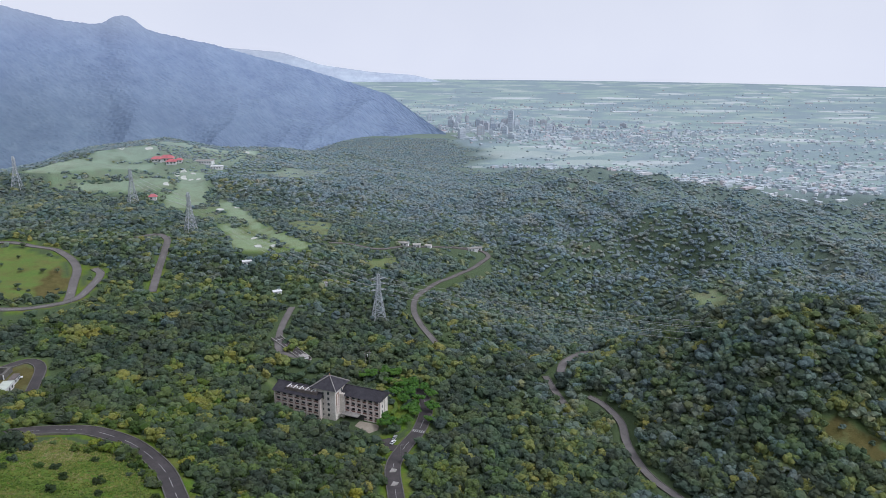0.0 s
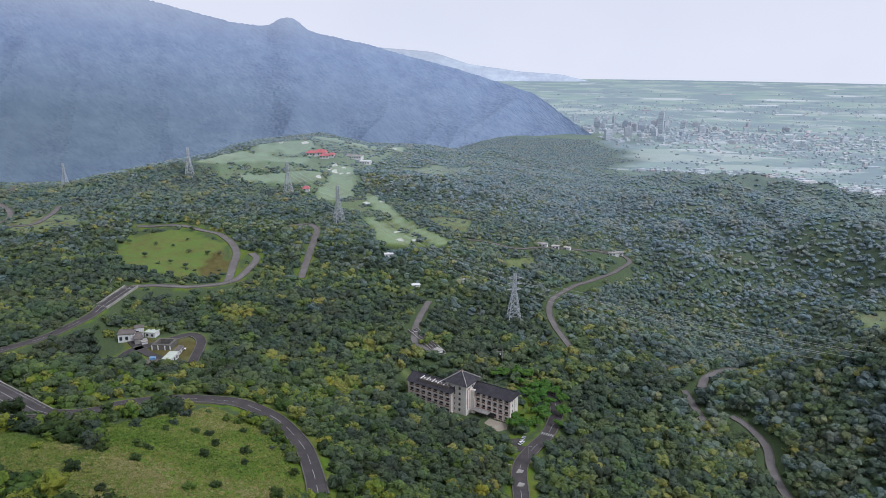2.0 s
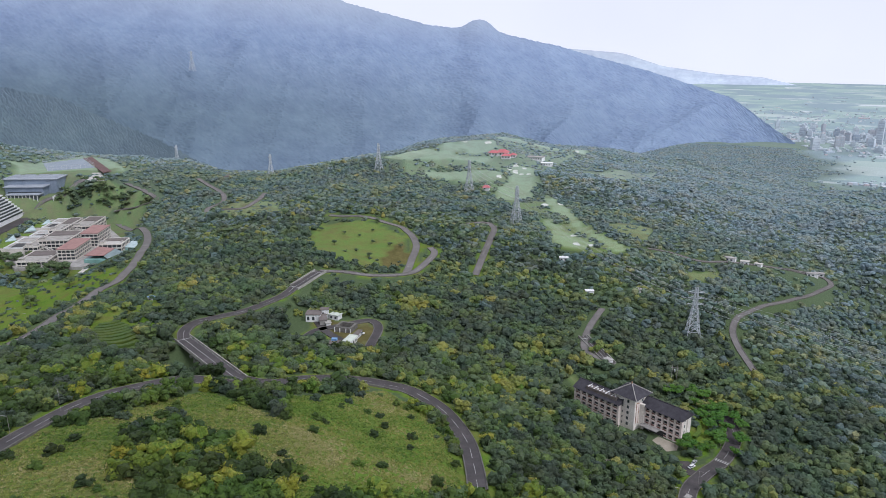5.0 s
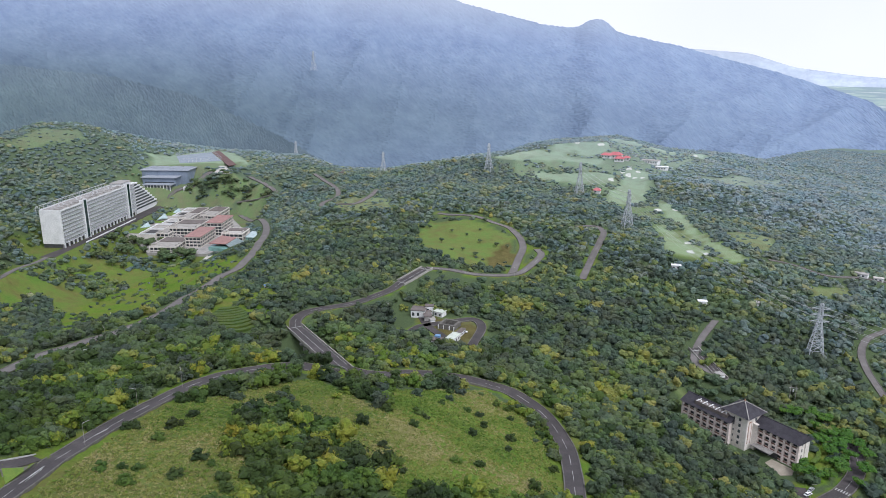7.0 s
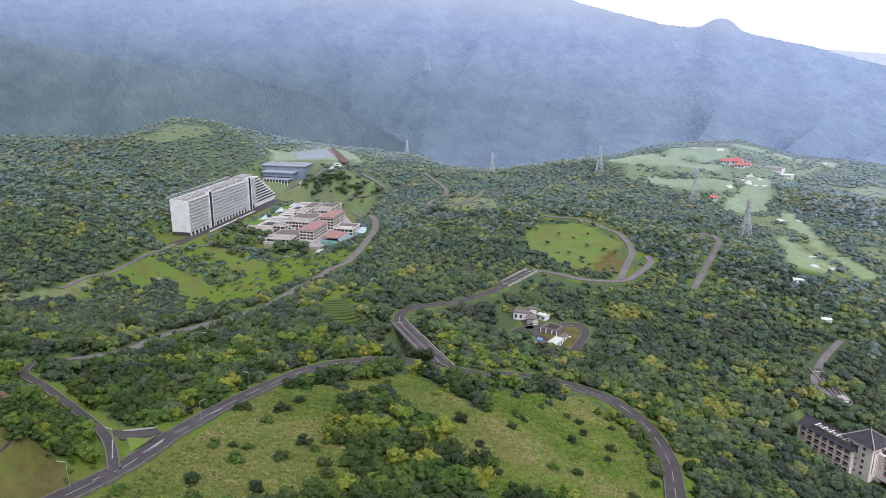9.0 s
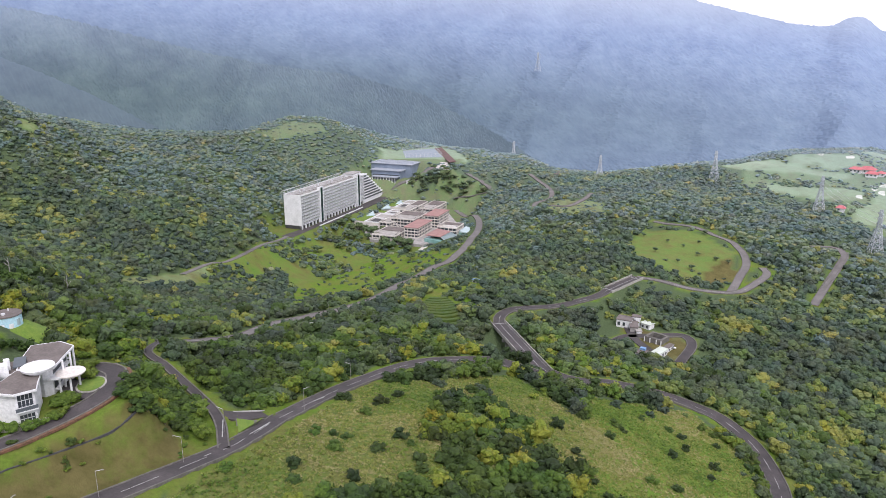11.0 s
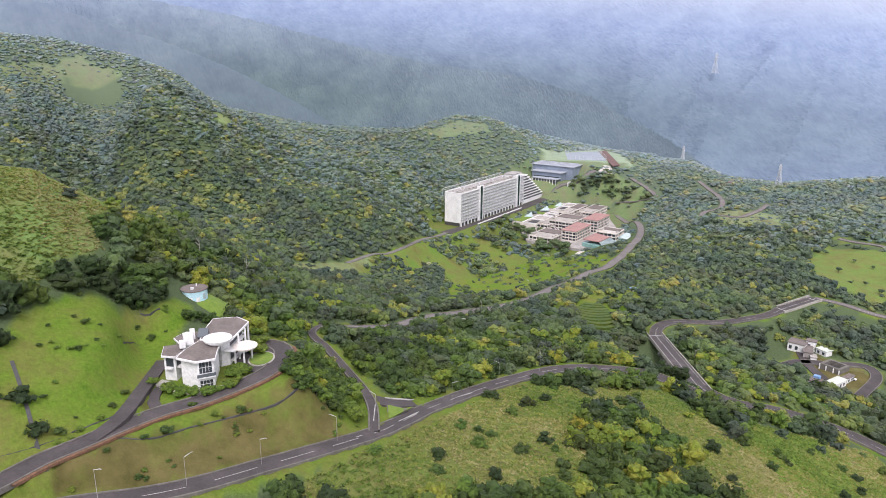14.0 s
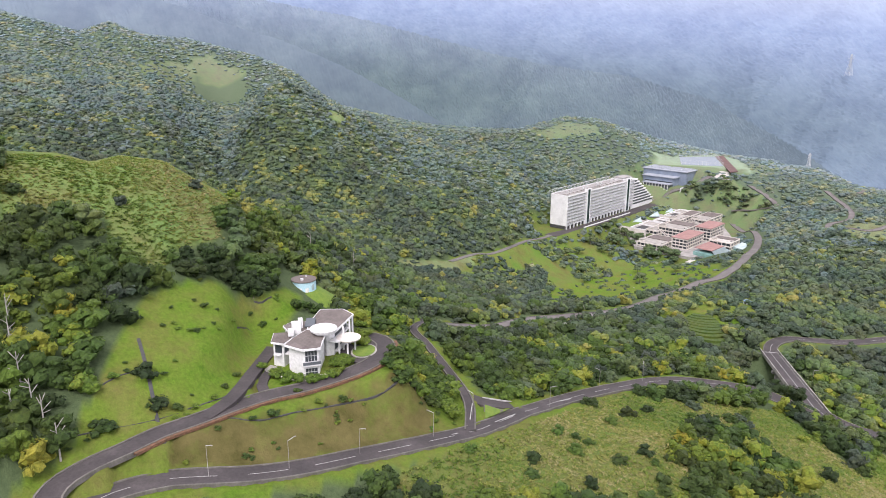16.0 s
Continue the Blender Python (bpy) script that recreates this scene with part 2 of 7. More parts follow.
def shaped(x, y, h):
    """Land fitted to the camera's sight lines: the grassy hill's crest with the gully behind it, and the outer crest
    where the uplands drop to the valley.
    """
    d, b = np.hypot(x, y) + 1e-6, np.degrees(np.arctan2(-x, y))
    r, z = rim_at(GRASS_RIM, b)
    on = eased((b - GRASS_RIM[0][0]) / 5) * (b < 150)
    sight = 200 + (z - 200) * d / r
    k = eased((d - r + 75) / 75) * (d <= r)
    g = np.where(d <= r, h + (z - h) * k, np.minimum(h, sight - 34 * np.sin(np.pi * np.clip((d - r) / 330, 0, 1)) - 2))
    g = np.where(d > r + 330, np.minimum(h, sight - 2 + (d - r - 330) * 0.32), g)
    h = h + (g - h) * on
    r, z = rim_at(HILL_RIM, b)
    on = eased((b - 7) / 5) * (b < 150)
    sight = 200 + (z - 200) * d / r - np.maximum(0, r - d) * 0.03
    inner = np.where(d > 430, np.minimum(h, sight), h)
    inner = inner + (z - inner) * eased((d - r + 170) / 170)
    outer = np.maximum(-62, z - 0.55 * (d - r))
    g = np.where(d <= r, inner, outer)
    return h + (g - h) * on


def land(x, y):
    """Height of the ground: hills and hollows, running out into a flat plain."""
    x, y = np.asarray(x, float), np.asarray(y, float)
    h = np.full(x.shape, LAND_BASE)
    for a, b, c, r in CLOSE_HILLS + OUTER_HILLS:
        h = h + c * np.exp(-((x - a) ** 2 + (y - b) ** 2) / (r * r))
    d = np.hypot(x, y)
    h = h + rough_land(x, y) * np.clip((d - 230) / 400, 0.1, 1.5) * (2.2 + 5.0 * np.clip((x - 20) / 200, 0, 1))
    k = np.clip((d + 0.35 * np.minimum(x, 0) - 1130) / 420, 0, 1)
    k = k * k * (3 - 2 * k)
    h = h * (1 - k) - 40 * k
    h = h + 60 * np.clip((d - 2300) / 2600, 0, 1) ** 1.4     # plain raised with distance so its far edge fits the camera's horizon
    h = shaped(x, y, h)
    for site in SITES:
        k = np.clip(off_site(x, y, site) / site[8], 0, 1)
        k = k * k * (3 - 2 * k)
        h = site[7] * (1 - k) + h * k
    return h


def plain_share(x, y):
    d = np.hypot(x, y)
    k = np.clip((d + 0.35 * np.minimum(x, 0) - 1200) / 300, 0, 1)
    return k * (1 - eased((np.degrees(np.arctan2(-x, y)) + 5.0 + 1.0 * rough_land(x * 0.4, y * 0.4)) / 5.0) * (y > 0) * np.clip((2450 - d) / 250, 0, 1))


ROADS = {
    "loop": [(-84.6, 206.1), (-94.6, 226.2), (-109.5, 251.9), (-130.2, 273.8), (-149.6, 282.8), (-163.6, 280.7), (-178.8, 269.0), (-189.1, 250.1), (-193.7, 228.4), (-204.3, 223.9), (-214.1, 227.4)],
    "ridge": [(-201.4, 211.0), (-219.1, 203.9), (-226.0, 185.0), (-227.3, 162.7), (-217.5, 134.9), (-203.3, 107.7), (-185.8, 82.5), (-172.4, 65.9), (-165.3, 54.9), (-157.2, 38.7), (-150.7, 23.4), (-145.7, 10.2), (-142.6, -1.5), (-140.9, -17.1), (-137.4, -27.3), (-132.7, -33.9)],
    "armnear": [(-168.2, 58.4), (-183.9, 63.6), (-198.0, 66.0), (-221.4, 66.7), (-243.0, 66.7), (-262.5, 66.0), (-286.6, 77.8)],
    "arm": [(-286.6, 77.8), (-302.4, 101.4), (-310.7, 119.0), (-334.2, 148.0), (-339.6, 174.2), (-348.1, 205.8), (-380.6, 254.9), (-437.8, 329.1), (-440.6, 357.8), (-490.2, 418.5), (-565.9, 495.4), (-608.1, 523.8), (-673.3, 548.9)],
    "gap": [(-191.1, 79.9), (-190.4, 72.8), (-191.7, 67.6)],
    "deck": [(-211.7, 225.5), (-277.8, 259.4)],
    "upper": [(-277.8, 259.4), (-285.4, 267.6), (-290.9, 283.9), (-289.2, 307.5), (-288.6, 333.6), (-286.6, 354.7), (-290.9, 377.8), (-292.6, 405.9)],
    "field": [(-292.6, 405.9), (-280.0, 420.0), (-261.7, 430.2), (-248.9, 454.7), (-246.4, 472.5), (-251.8, 508.8), (-261.0, 519.5)],
    "hair": [(-250.6, 457.7), (-261.1, 486.4), (-273.4, 517.5), (-303.3, 551.2), (-323.0, 549.1), (-355.6, 551.8), (-381.5, 547.1)],
    "stub": [(-209.1, 495.7), (-218.9, 534.5), (-228.0, 573.3), (-236.1, 602.8), (-250.8, 621.0), (-259.9, 596.0)],
    "valley": [(117.6, 293.8), (107.6, 316.9), (103.6, 344.3), (104.8, 364.4), (99.2, 382.9), (91.6, 392.3)],
    "vale": [(77.2, 387.2), (73.0, 404.7), (70.3, 424.4)],
    "bend": [(80.5, 426.6), (85.4, 440.6), (99.0, 455.3), (110.8, 449.9)],
    "mid": [(-1.2, 462.8), (-12.5, 488.2), (-18.6, 522.6), (-11.8, 557.2), (12.4, 604.7), (40.0, 648.7), (49.0, 663.7), (38.5, 673.8), (13.4, 665.1)],
    "dorm": [(-18.1, 279.3), (-21.7, 311.7), (-17.0, 334.3), (-9.6, 355.7), (-6.4, 381.6), (-12.7, 401.0)],
    "dormin": [(-17.0, 334.3), (-24.0, 332.2), (-27.7, 340.0)],
    "culv": [(-80.5, 416.4), (-94.4, 418.5), (-102.5, 426.0), (-106.4, 454.7), (-105.5, 486.4)],
    "far1": [(-616.4, 620.3), (-568.9, 601.0), (-533.5, 572.0), (-535.7, 550.7), (-514.0, 526.5)],
    "far2": [(-514.0, 526.5), (-479.2, 531.6), (-481.6, 560.9), (-498.1, 596.6)],
    "mound": [(-707.6, 597.1), (-659.6, 582.2), (-640.0, 577.7), (-650.7, 570.2), (-679.1, 552.4)],
    "drive": [(-130.4, -37.0), (-134.2, -38.7), (-138.2, -37.5), (-142.3, -33.5), (-147.3, -26.0), (-152.5, -19.8), (-157.6, -11.8), (-164.0, -3.6), (-170.3, 5.4), (-175.0, 16.8), (-180.0, 27.9), (-185.6, 35.3), (-192.8, 39.6), (-198.3, 40.6), (-203.2, 38.1), (-202.4, 32.8), (-196.5, 28.8)],
    "drive2": [(-158.5, -10.5), (-165.5, -5.0), (-174.0, -1.6), (-183.4, 1.0), (-193.9, 4.4), (-203.6, 7.8)],
    "ramp": [(-172.0, 4.2), (-178.0, 3.4), (-183.5, 4.6), (-188.5, 7.0)],
    "worksr": [(-255.8, 315.9), (-244.7, 318.3), (-244.2, 332.0), (-234.5, 345.8), (-224.6, 359.9), (-212.5, 352.0), (-202.4, 324.9)],
    "worksin": [(-254.5, 346.2), (-238.8, 333.5), (-220.2, 324.8)],
    "far3": [(-97.7, 616.2), (-78.5, 627.6), (-52.2, 625.7), (-27.4, 644.9), (-1.2, 659.8), (31.2, 668.1)],
    "golfr": [(-217.8, 526.7), (-225.2, 561.7), (-232.9, 593.7), (-242.3, 621.3)],
    "left0": [(-501.2, 155.4), (-530.5, 186.3), (-542.4, 208.2), (-598.5, 264.3), (-629.9, 299.9)],
    "gymr": [(-740.9, 499.9), (-734.4, 520.2), (-733.4, 541.8), (-730.7, 564.4), (-728.3, 579.8)],
}
PLOTS = {
    "golf_rough": [(-445.6, 804.2), (-424.3, 909.1), (-412.6, 1101.4), (-372.9, 1151.8), (-265.2, 1065.6), (-263.1, 930.0), (-277.1, 885.0), (-253.9, 786.9), (-220.0, 750.1), (-137.8, 633.2), (-106.2, 605.4), (-122.7, 585.5), (-170.7, 576.7), (-223.8, 680.3), (-267.1, 701.5), (-336.2, 762.9), (-410.3, 748.6)],
    "hill": [(-157.8, 52.4), (-166.1, 66.9), (-178.9, 85.2), (-197.3, 109.0), (-210.7, 130.8), (-203.8, 151.6), (-198.8, 194.7), (-176.1, 190.1), (-158.4, 188.2), (-139.1, 184.9), (-128.0, 181.7), (-137.9, 23.3), (-146.8, 35.9)],
    "thicket": [(-175.2, 133.5), (-182.6, 151.0), (-167.9, 158.5), (-152.9, 154.6), (-128.9, 144.9), (-129.6, 104.2), (-157.8, 118.8)],
    "hill_side": [(-173.9, 214.0), (-160.1, 270.6), (-120.9, 253.2), (-91.9, 207.5), (-85.2, 194.1), (-109.1, 133.5)],
    "villa_up": [(-135.7, -40.6), (-145.2, -38.4), (-154.3, -35.4), (-162.2, -33.7), (-170.6, -31.6), (-180.8, -29.5), (-190.6, -27.0), (-200.3, -24.2), (-209.2, -18.2), (-217.4, -9.2), (-219.8, -1.3), (-222.2, 3.6), (-227.2, 8.4), (-237.1, 13.6), (-237.9, 18.3), (-230.2, 21.2), (-220.4, 14.2), (-206.8, 8.2), (-172.9, -1.4), (-154.6, -17.7), (-146.1, -30.3), (-136.2, -36.0)],
    "villa_low": [(-139.0, -36.3), (-152.2, -19.3), (-160.1, -0.3), (-171.6, 13.6), (-177.4, 28.9), (-187.0, 38.8), (-198.1, 51.3), (-183.0, 59.2), (-170.4, 56.6), (-160.5, 39.6), (-147.4, 10.4), (-141.7, -17.1), (-138.6, -28.3)],
    "villa_yard": [(-178.7, 4.6), (-193.4, 8.6), (-195.0, 19.5), (-206.7, 41.5), (-257.7, 52.0), (-246.3, 37.6), (-239.1, 52.1), (-184.1, 35.7), (-176.4, 22.8), (-174.6, 5.7)],
    "field": [(-378.4, 528.8), (-330.6, 541.8), (-290.2, 527.8), (-266.2, 491.9), (-261.0, 462.7), (-282.1, 446.8), (-319.1, 439.7), (-362.0, 487.1)],
    "hotel_lawn": [(-439.1, 97.9), (-516.3, 178.9), (-595.3, 268.8), (-628.4, 341.3), (-587.1, 383.8), (-467.5, 359.2), (-422.8, 287.9), (-353.5, 208.9), (-355.2, 171.7), (-505.3, 249.2), (-511.9, 206.2), (-475.0, 142.8)],
    "mound": [(-730.3, 506.0), (-707.8, 547.2), (-703.9, 587.2), (-648.0, 577.0), (-656.5, 566.9), (-715.3, 529.5)],
    "sport": [(-856.1, 555.9), (-872.8, 670.2), (-814.4, 665.5), (-737.3, 624.4), (-758.8, 602.8), (-815.5, 530.0)],
    "fair_a": [(-320.9, 881.0), (-291.9, 879.9), (-260.1, 796.0), (-248.8, 745.4), (-251.6, 720.9), (-277.9, 718.6), (-286.7, 727.4), (-289.3, 781.7)],
    "fair_b": [(-237.6, 746.4), (-222.9, 753.5), (-195.5, 722.5), (-171.8, 669.6), (-143.5, 632.3), (-116.6, 611.6), (-109.1, 607.0), (-119.7, 592.9), (-145.0, 617.0), (-179.5, 661.7), (-209.6, 696.6)],
    "fair_c": [(-203.1, 658.5), (-186.5, 652.0), (-160.7, 624.9), (-143.5, 610.6), (-140.1, 595.6), (-156.8, 583.0), (-171.7, 582.2), (-186.2, 615.9)],
    "green_d": [(-439.1, 908.3), (-426.5, 919.8), (-402.8, 895.3), (-400.7, 873.9), (-415.0, 855.3)],
    "green_e": [(-417.4, 1075.0), (-420.1, 1183.8), (-355.6, 1056.1), (-350.2, 1016.3), (-387.0, 995.1)],
    "green_f": [(-417.6, 930.4), (-372.2, 956.7), (-361.6, 919.5), (-381.2, 883.6), (-407.6, 906.5)],
    "green_g": [(-398.9, 780.4), (-313.4, 829.0), (-298.8, 776.4), (-390.5, 762.7)],
    "green_h": [(-377.9, 1146.2), (-306.0, 1044.1), (-300.8, 1005.4), (-340.5, 1010.4)],
    "green_i": [(-316.6, 1122.2), (-267.8, 1072.7), (-255.9, 981.5)],
    "green_j": [(-473.9, 803.4), (-433.0, 852.6), (-358.6, 890.7), (-351.2, 880.9), (-399.0, 811.8), (-459.5, 783.7)],
    "field_dry": [(-281.3, 477.8), (-286.4, 521.1), (-266.2, 491.9), (-261.0, 462.7), (-272.2, 454.0)],
    "villa_bank": [(-150.2, -18.1), (-155.8, -8.6), (-166.8, 18.0), (-181.9, 49.3), (-164.3, 47.5), (-151.7, 15.8), (-143.8, -8.9), (-143.0, -17.4)],
    "left_hill": [(-248.9, -68.2), (-262.0, -55.5), (-273.2, -47.5), (-280.8, -39.2), (-284.0, -24.4), (-283.6, -14.9), (-282.6, -2.1), (-280.3, -0.1), (-255.7, -6.2), (-242.3, -4.6), (-223.4, -20.1), (-209.3, -21.2), (-207.3, -31.7), (-214.4, -35.0), (-225.6, -37.5), (-222.3, -49.1), (-213.2, -60.9)],
    "far_glade": [(-752.0, 95.0), (-772.0, 112.0), (-748.0, 118.0), (-736.0, 108.0)],
    "tea": [(-338.2, 247.3), (-353.9, 275.7), (-326.6, 271.0), (-293.5, 245.5), (-281.3, 221.1), (-299.6, 220.6)],
    "hill_back": [(-248.9, -68.2), (-262.0, -55.5), (-273.2, -47.5), (-280.8, -39.2), (-284.0, -24.4), (-283.6, -14.9), (-282.6, -2.1), (-367.4, -2.7), (-368.7, -19.4), (-369.2, -31.7), (-365.0, -51.0), (-355.2, -61.8), (-340.6, -72.2), (-323.6, -88.7)],
    "far_mead": [(-1074.9, -46.1), (-1099.8, -16.5), (-1081.7, -7.3), (-1077.1, 23.9), (-1062.4, 30.3), (-1040.7, -0.5), (-1028.6, -29.1), (-1046.8, -39.2)],
    "far_rough": [(-980.2, -105.5), (-1043.6, -69.9), (-1062.8, -46.1), (-1032.5, -39.4), (-956.9, -66.4), (-936.7, -95.6)],
    "knob": [(-838.6, 365.7), (-886.5, 435.7), (-863.5, 470.4), (-842.3, 468.9), (-838.2, 421.0), (-831.5, 370.5)],
    "dorm_lawn": [(-31.9, 357.9), (-28.1, 389.8), (-31.3, 394.9), (-20.8, 392.2), (-14.5, 370.4), (-19.6, 349.8), (-27.0, 346.3)],
    "dorm_back": [(-100.4, 387.1), (-95.9, 393.1), (-93.2, 385.1), (-95.5, 375.6)],
    "works": [(-247.1, 351.4), (-221.0, 357.6), (-210.7, 347.6), (-204.7, 325.4), (-214.6, 313.7), (-234.7, 330.8)],
    "dry_a": [(-144.3, 663.5), (-129.1, 719.5), (-101.7, 677.3), (-100.3, 632.7), (-127.5, 635.3)],
    "dry_b": [(-237.2, 919.2), (-202.6, 937.0), (-161.2, 1017.2), (-146.6, 949.7), (-185.9, 893.5)],
    "dry_c": [(-68.2, 585.5), (-35.9, 614.8), (-31.9, 590.2), (-56.8, 570.4)],
    "dry_d": [(184.2, 317.9), (202.1, 315.1), (215.2, 303.2), (218.2, 292.3), (210.1, 292.6), (194.4, 303.2)],
    "dry_e": [(227.1, 601.4), (253.5, 611.5), (257.1, 583.4), (245.6, 565.5), (226.3, 577.3)],
    "near_dry": [(-454.1, 93.9), (-531.0, 184.0), (-507.4, 175.7), (-424.0, 94.4)],
    "verge": [(-372.3, 175.8), (-393.2, 219.9), (-436.3, 288.0), (-452.7, 340.6), (-435.9, 355.4), (-490.6, 394.8), (-578.3, 385.4), (-546.8, 308.9), (-505.7, 241.2)],
    "terr2": [(-329.4, 257.9), (-360.3, 311.7), (-319.4, 298.7), (-295.4, 258.1)],
    "road_bank": [(-535.5, 540.0), (-496.2, 550.8), (-465.7, 578.9), (-416.9, 526.5), (-473.9, 508.9)],
}


def inside(poly, x, y):
    """Which of the points lie in the outline."""
    hit = np.zeros(x.shape, bool)
    for (x0, y0), (x1, y1) in zip(poly, poly[1:] + poly[:1]):
        if y0 != y1:
            hit ^= ((y0 > y) != (y1 > y)) & (x < (x1 - x0) * (y - y0) / (y1 - y0) + x0)
    return hit


def curve_through(pts, step):
    """Points every step metres along a smooth line through pts."""
    p = np.array([pts[0], *pts, pts[-1]], float)
    p[0], p[-1] = 2 * p[1] - p[2], 2 * p[-2] - p[-3]
    out = []
    for i in range(1, len(p) - 2):
        k = max(2, int(np.linalg.norm(p[i + 1] - p[i]) / step))
        for t in np.arange(k) / k:
            out.append(0.5 * (2 * p[i] + (p[i + 1] - p[i - 1]) * t + (2 * p[i - 1] - 5 * p[i] + 4 * p[i + 1] - p[i + 2]) * t * t
                              + (3 * p[i] - 3 * p[i + 1] + p[i + 2] - p[i - 1]) * t ** 3))
    out.append(p[-2])
    return np.array(out)


WIDTHS = {"loop": 6.8, "ridge": 6, "armnear": 2.4, "arm": 6.2, "gap": 5.5, "deck": 8, "upper": 6, "field": 5.2, "hair": 5.2, "stub": 5, "valley": 3.8, "vale": 3.6, "bend": 4.6,
          "mid": 3.8, "dorm": 7, "dormin": 6, "culv": 3.8, "far1": 4.6, "far2": 4.4, "mound": 5.5, "drive": 5.0, "drive2": 3.8, "ramp": 2.8, "worksr": 5, "worksin": 5,
          "far3": 3.6, "gymr": 9, "golfr": 2.5, "left0": 4.5}
ROAD_LINES = {}
for key, pts in ROADS.items():
    line = curve_through(pts, 3.0)
    z = land(line[:, 0], line[:, 1])
    for _ in range(12):
        z[1:-1] = 0.25 * z[:-2] + 0.5 * z[1:-1] + 0.25 * z[2:]
    ROAD_LINES[key] = np.column_stack([line, z])
z0, z1 = ROAD_LINES["loop"][-1, 2], ROAD_LINES["upper"][0, 2]
ROAD_LINES["deck"][:, 2] = np.linspace(z0, z1, len(ROAD_LINES["deck"]))

road_tree = kdtree.KDTree(sum(len(v) for v in ROAD_LINES.values()))
ROAD_SAMPLES = []
for key, line in ROAD_LINES.items():
    for q in line:
        road_tree.insert((q[0], q[1], 0), len(ROAD_SAMPLES))
        ROAD_SAMPLES.append((q[2], WIDTHS[key] / 2, key))
road_tree.balance()


def near_road(x, y):
    """Distance from the nearest road's edge, that road's height and its name."""
    _, i, d = road_tree.find((x, y, 0))
    z, half, key = ROAD_SAMPLES[i]
    return d - half, z, key


def ground_heights(x, y):
    """Height of the built ground, cut and filled along the roads."""
    h = land(x, y)
    for i in range(len(h)):
        if x[i] * x[i] + y[i] * y[i] < 1.7e6:
            d, z, key = near_road(x[i], y[i])
            if d < 9 and key != "deck":
                k = min(1, max(0, d - 1.5) / 7.5)
                h[i] = (z - 0.35) * (1 - k) + h[i] * k
    return h


def ground_at(x, y):
    return float(ground_heights(np.array([x]), np.array([y]))[0])


def mesh_from(name, verts, faces, materials, smooth=False, index=None):
    """A mesh from arrays of vertices and of triangles or quads."""
    me = bpy.data.meshes.new(name)
    faces = np.asarray(faces, np.int32)
    k = faces.shape[1]
    me.vertices.add(len(verts))
    me.vertices.foreach_set("co", np.asarray(verts, np.float32).ravel())
    me.loops.add(faces.size)
    me.loops.foreach_set("vertex_index", faces.ravel())
    me.polygons.add(len(faces))
    me.polygons.foreach_set("loop_start", np.arange(0, faces.size, k, dtype=np.int32))
    me.polygons.foreach_set("loop_total", np.full(len(faces), k, np.int32))
    for m in materials:
        me.materials.append(m)
    if index is not None:
        me.polygons.foreach_set("material_index", np.asarray(index, np.int32))
    me.polygons.foreach_set("use_smooth", np.full(len(faces), smooth))
    me.update(calc_edges=True)
    me.validate()
    return me


# the ground, one sheet out to the horizon, finer where the camera looks
az = np.radians(np.concatenate([np.arange(-42, 114, 0.5), np.arange(114, 318, 6.0)]))
rad = np.concatenate([[0.0, 1.0, 8.0], np.arange(20, 120, 10), np.arange(120, 460, 4), np.arange(460, 1500, 6.5), 1500 * (4900 / 1500) ** (np.arange(46) / 45)])
AZ, RD = np.meshgrid(az, rad)
gx, gy = (-RD * np.sin(AZ)).ravel(), (RD * np.cos(AZ)).ravel()
gz = ground_heights(gx, gy)
na, nr = len(az), len(rad)
ii, jj = np.meshgrid(np.arange(nr - 1), np.arange(na), indexing="ij")
kk = (jj + 1) % na
quads = np.stack([ii * na + jj, (ii + 1) * na + jj, (ii + 1) * na + kk, ii * na + kk], -1).reshape(-1, 4)
PLOT_COVER = {}   # grass, dryness, mown (pale, with distance haze in its colour)
for key in PLOTS:
    PLOT_COVER[key] = (1.0, 0.52, 0.15)
for key in ("fair_a", "fair_b", "fair_c", "green_d", "green_e", "green_f", "green_g", "green_h", "green_i", "green_j", "sport"):
    PLOT_COVER[key] = (1.0, 0.1, 1.0)
for key in ("villa_up", "villa_low", "villa_yard", "dorm_lawn", "verge", "tea"):
    PLOT_COVER[key] = (1.0, 0.12, 0.0)
PLOT_COVER["villa_low"], PLOT_COVER["villa_up"] = (1.0, 0.36, 0.0), (1.0, 0.22, 0.0)
for key in ("field", "mound", "hotel_lawn", "terr2"):
    PLOT_COVER[key] = (1.0, 0.32, 0.04 if key == "mound" else 0.2)
for key in ("dry_a", "dry_b", "dry_c", "dry_d", "dry_e", "dorm_back", "works", "road_bank", "near_dry"):
    PLOT_COVER[key] = (1.0, 0.9 if key in ("dry_d", "works") else 0.5, 0.7)
PLOT_COVER["field_dry"] = (1.0, 0.95, 0.2)
PLOT_COVER["terr2"] = (1.0, 0.2, 0.0)
PLOT_COVER["hotel_lawn"] = (1.0, 0.30, 0.10)
PLOT_COVER["villa_bank"] = (1.0, 0.95, 0.0)
PLOT_COVER["hill_side"] = (1.0, 0.08, 0.05)
PLOT_COVER["left_hill"] = (1.0, 0.22, 0.3)
PLOT_COVER["hill_back"] = (1.0, 0.3, 0.2)
PLOT_COVER["far_glade"] = (1.0, 0.4, 0.6)
PLOT_COVER["golf_rough"] = (0.8, 0.25, 0.35)
PLOT_COVER["knob"] = PLOT_COVER["far_rough"] = (0.7, 0.5, 0.35)
PLOT_COVER["far_mead"] = (0.75, 0.6, 0.15)
cover = np.zeros((len(gx), 4), np.float32)
cover[:, 3] = 1
for key, poly in PLOTS.items():
    if key != "thicket":
        cover[inside(poly, gx, gy), :3] = PLOT_COVER[key]
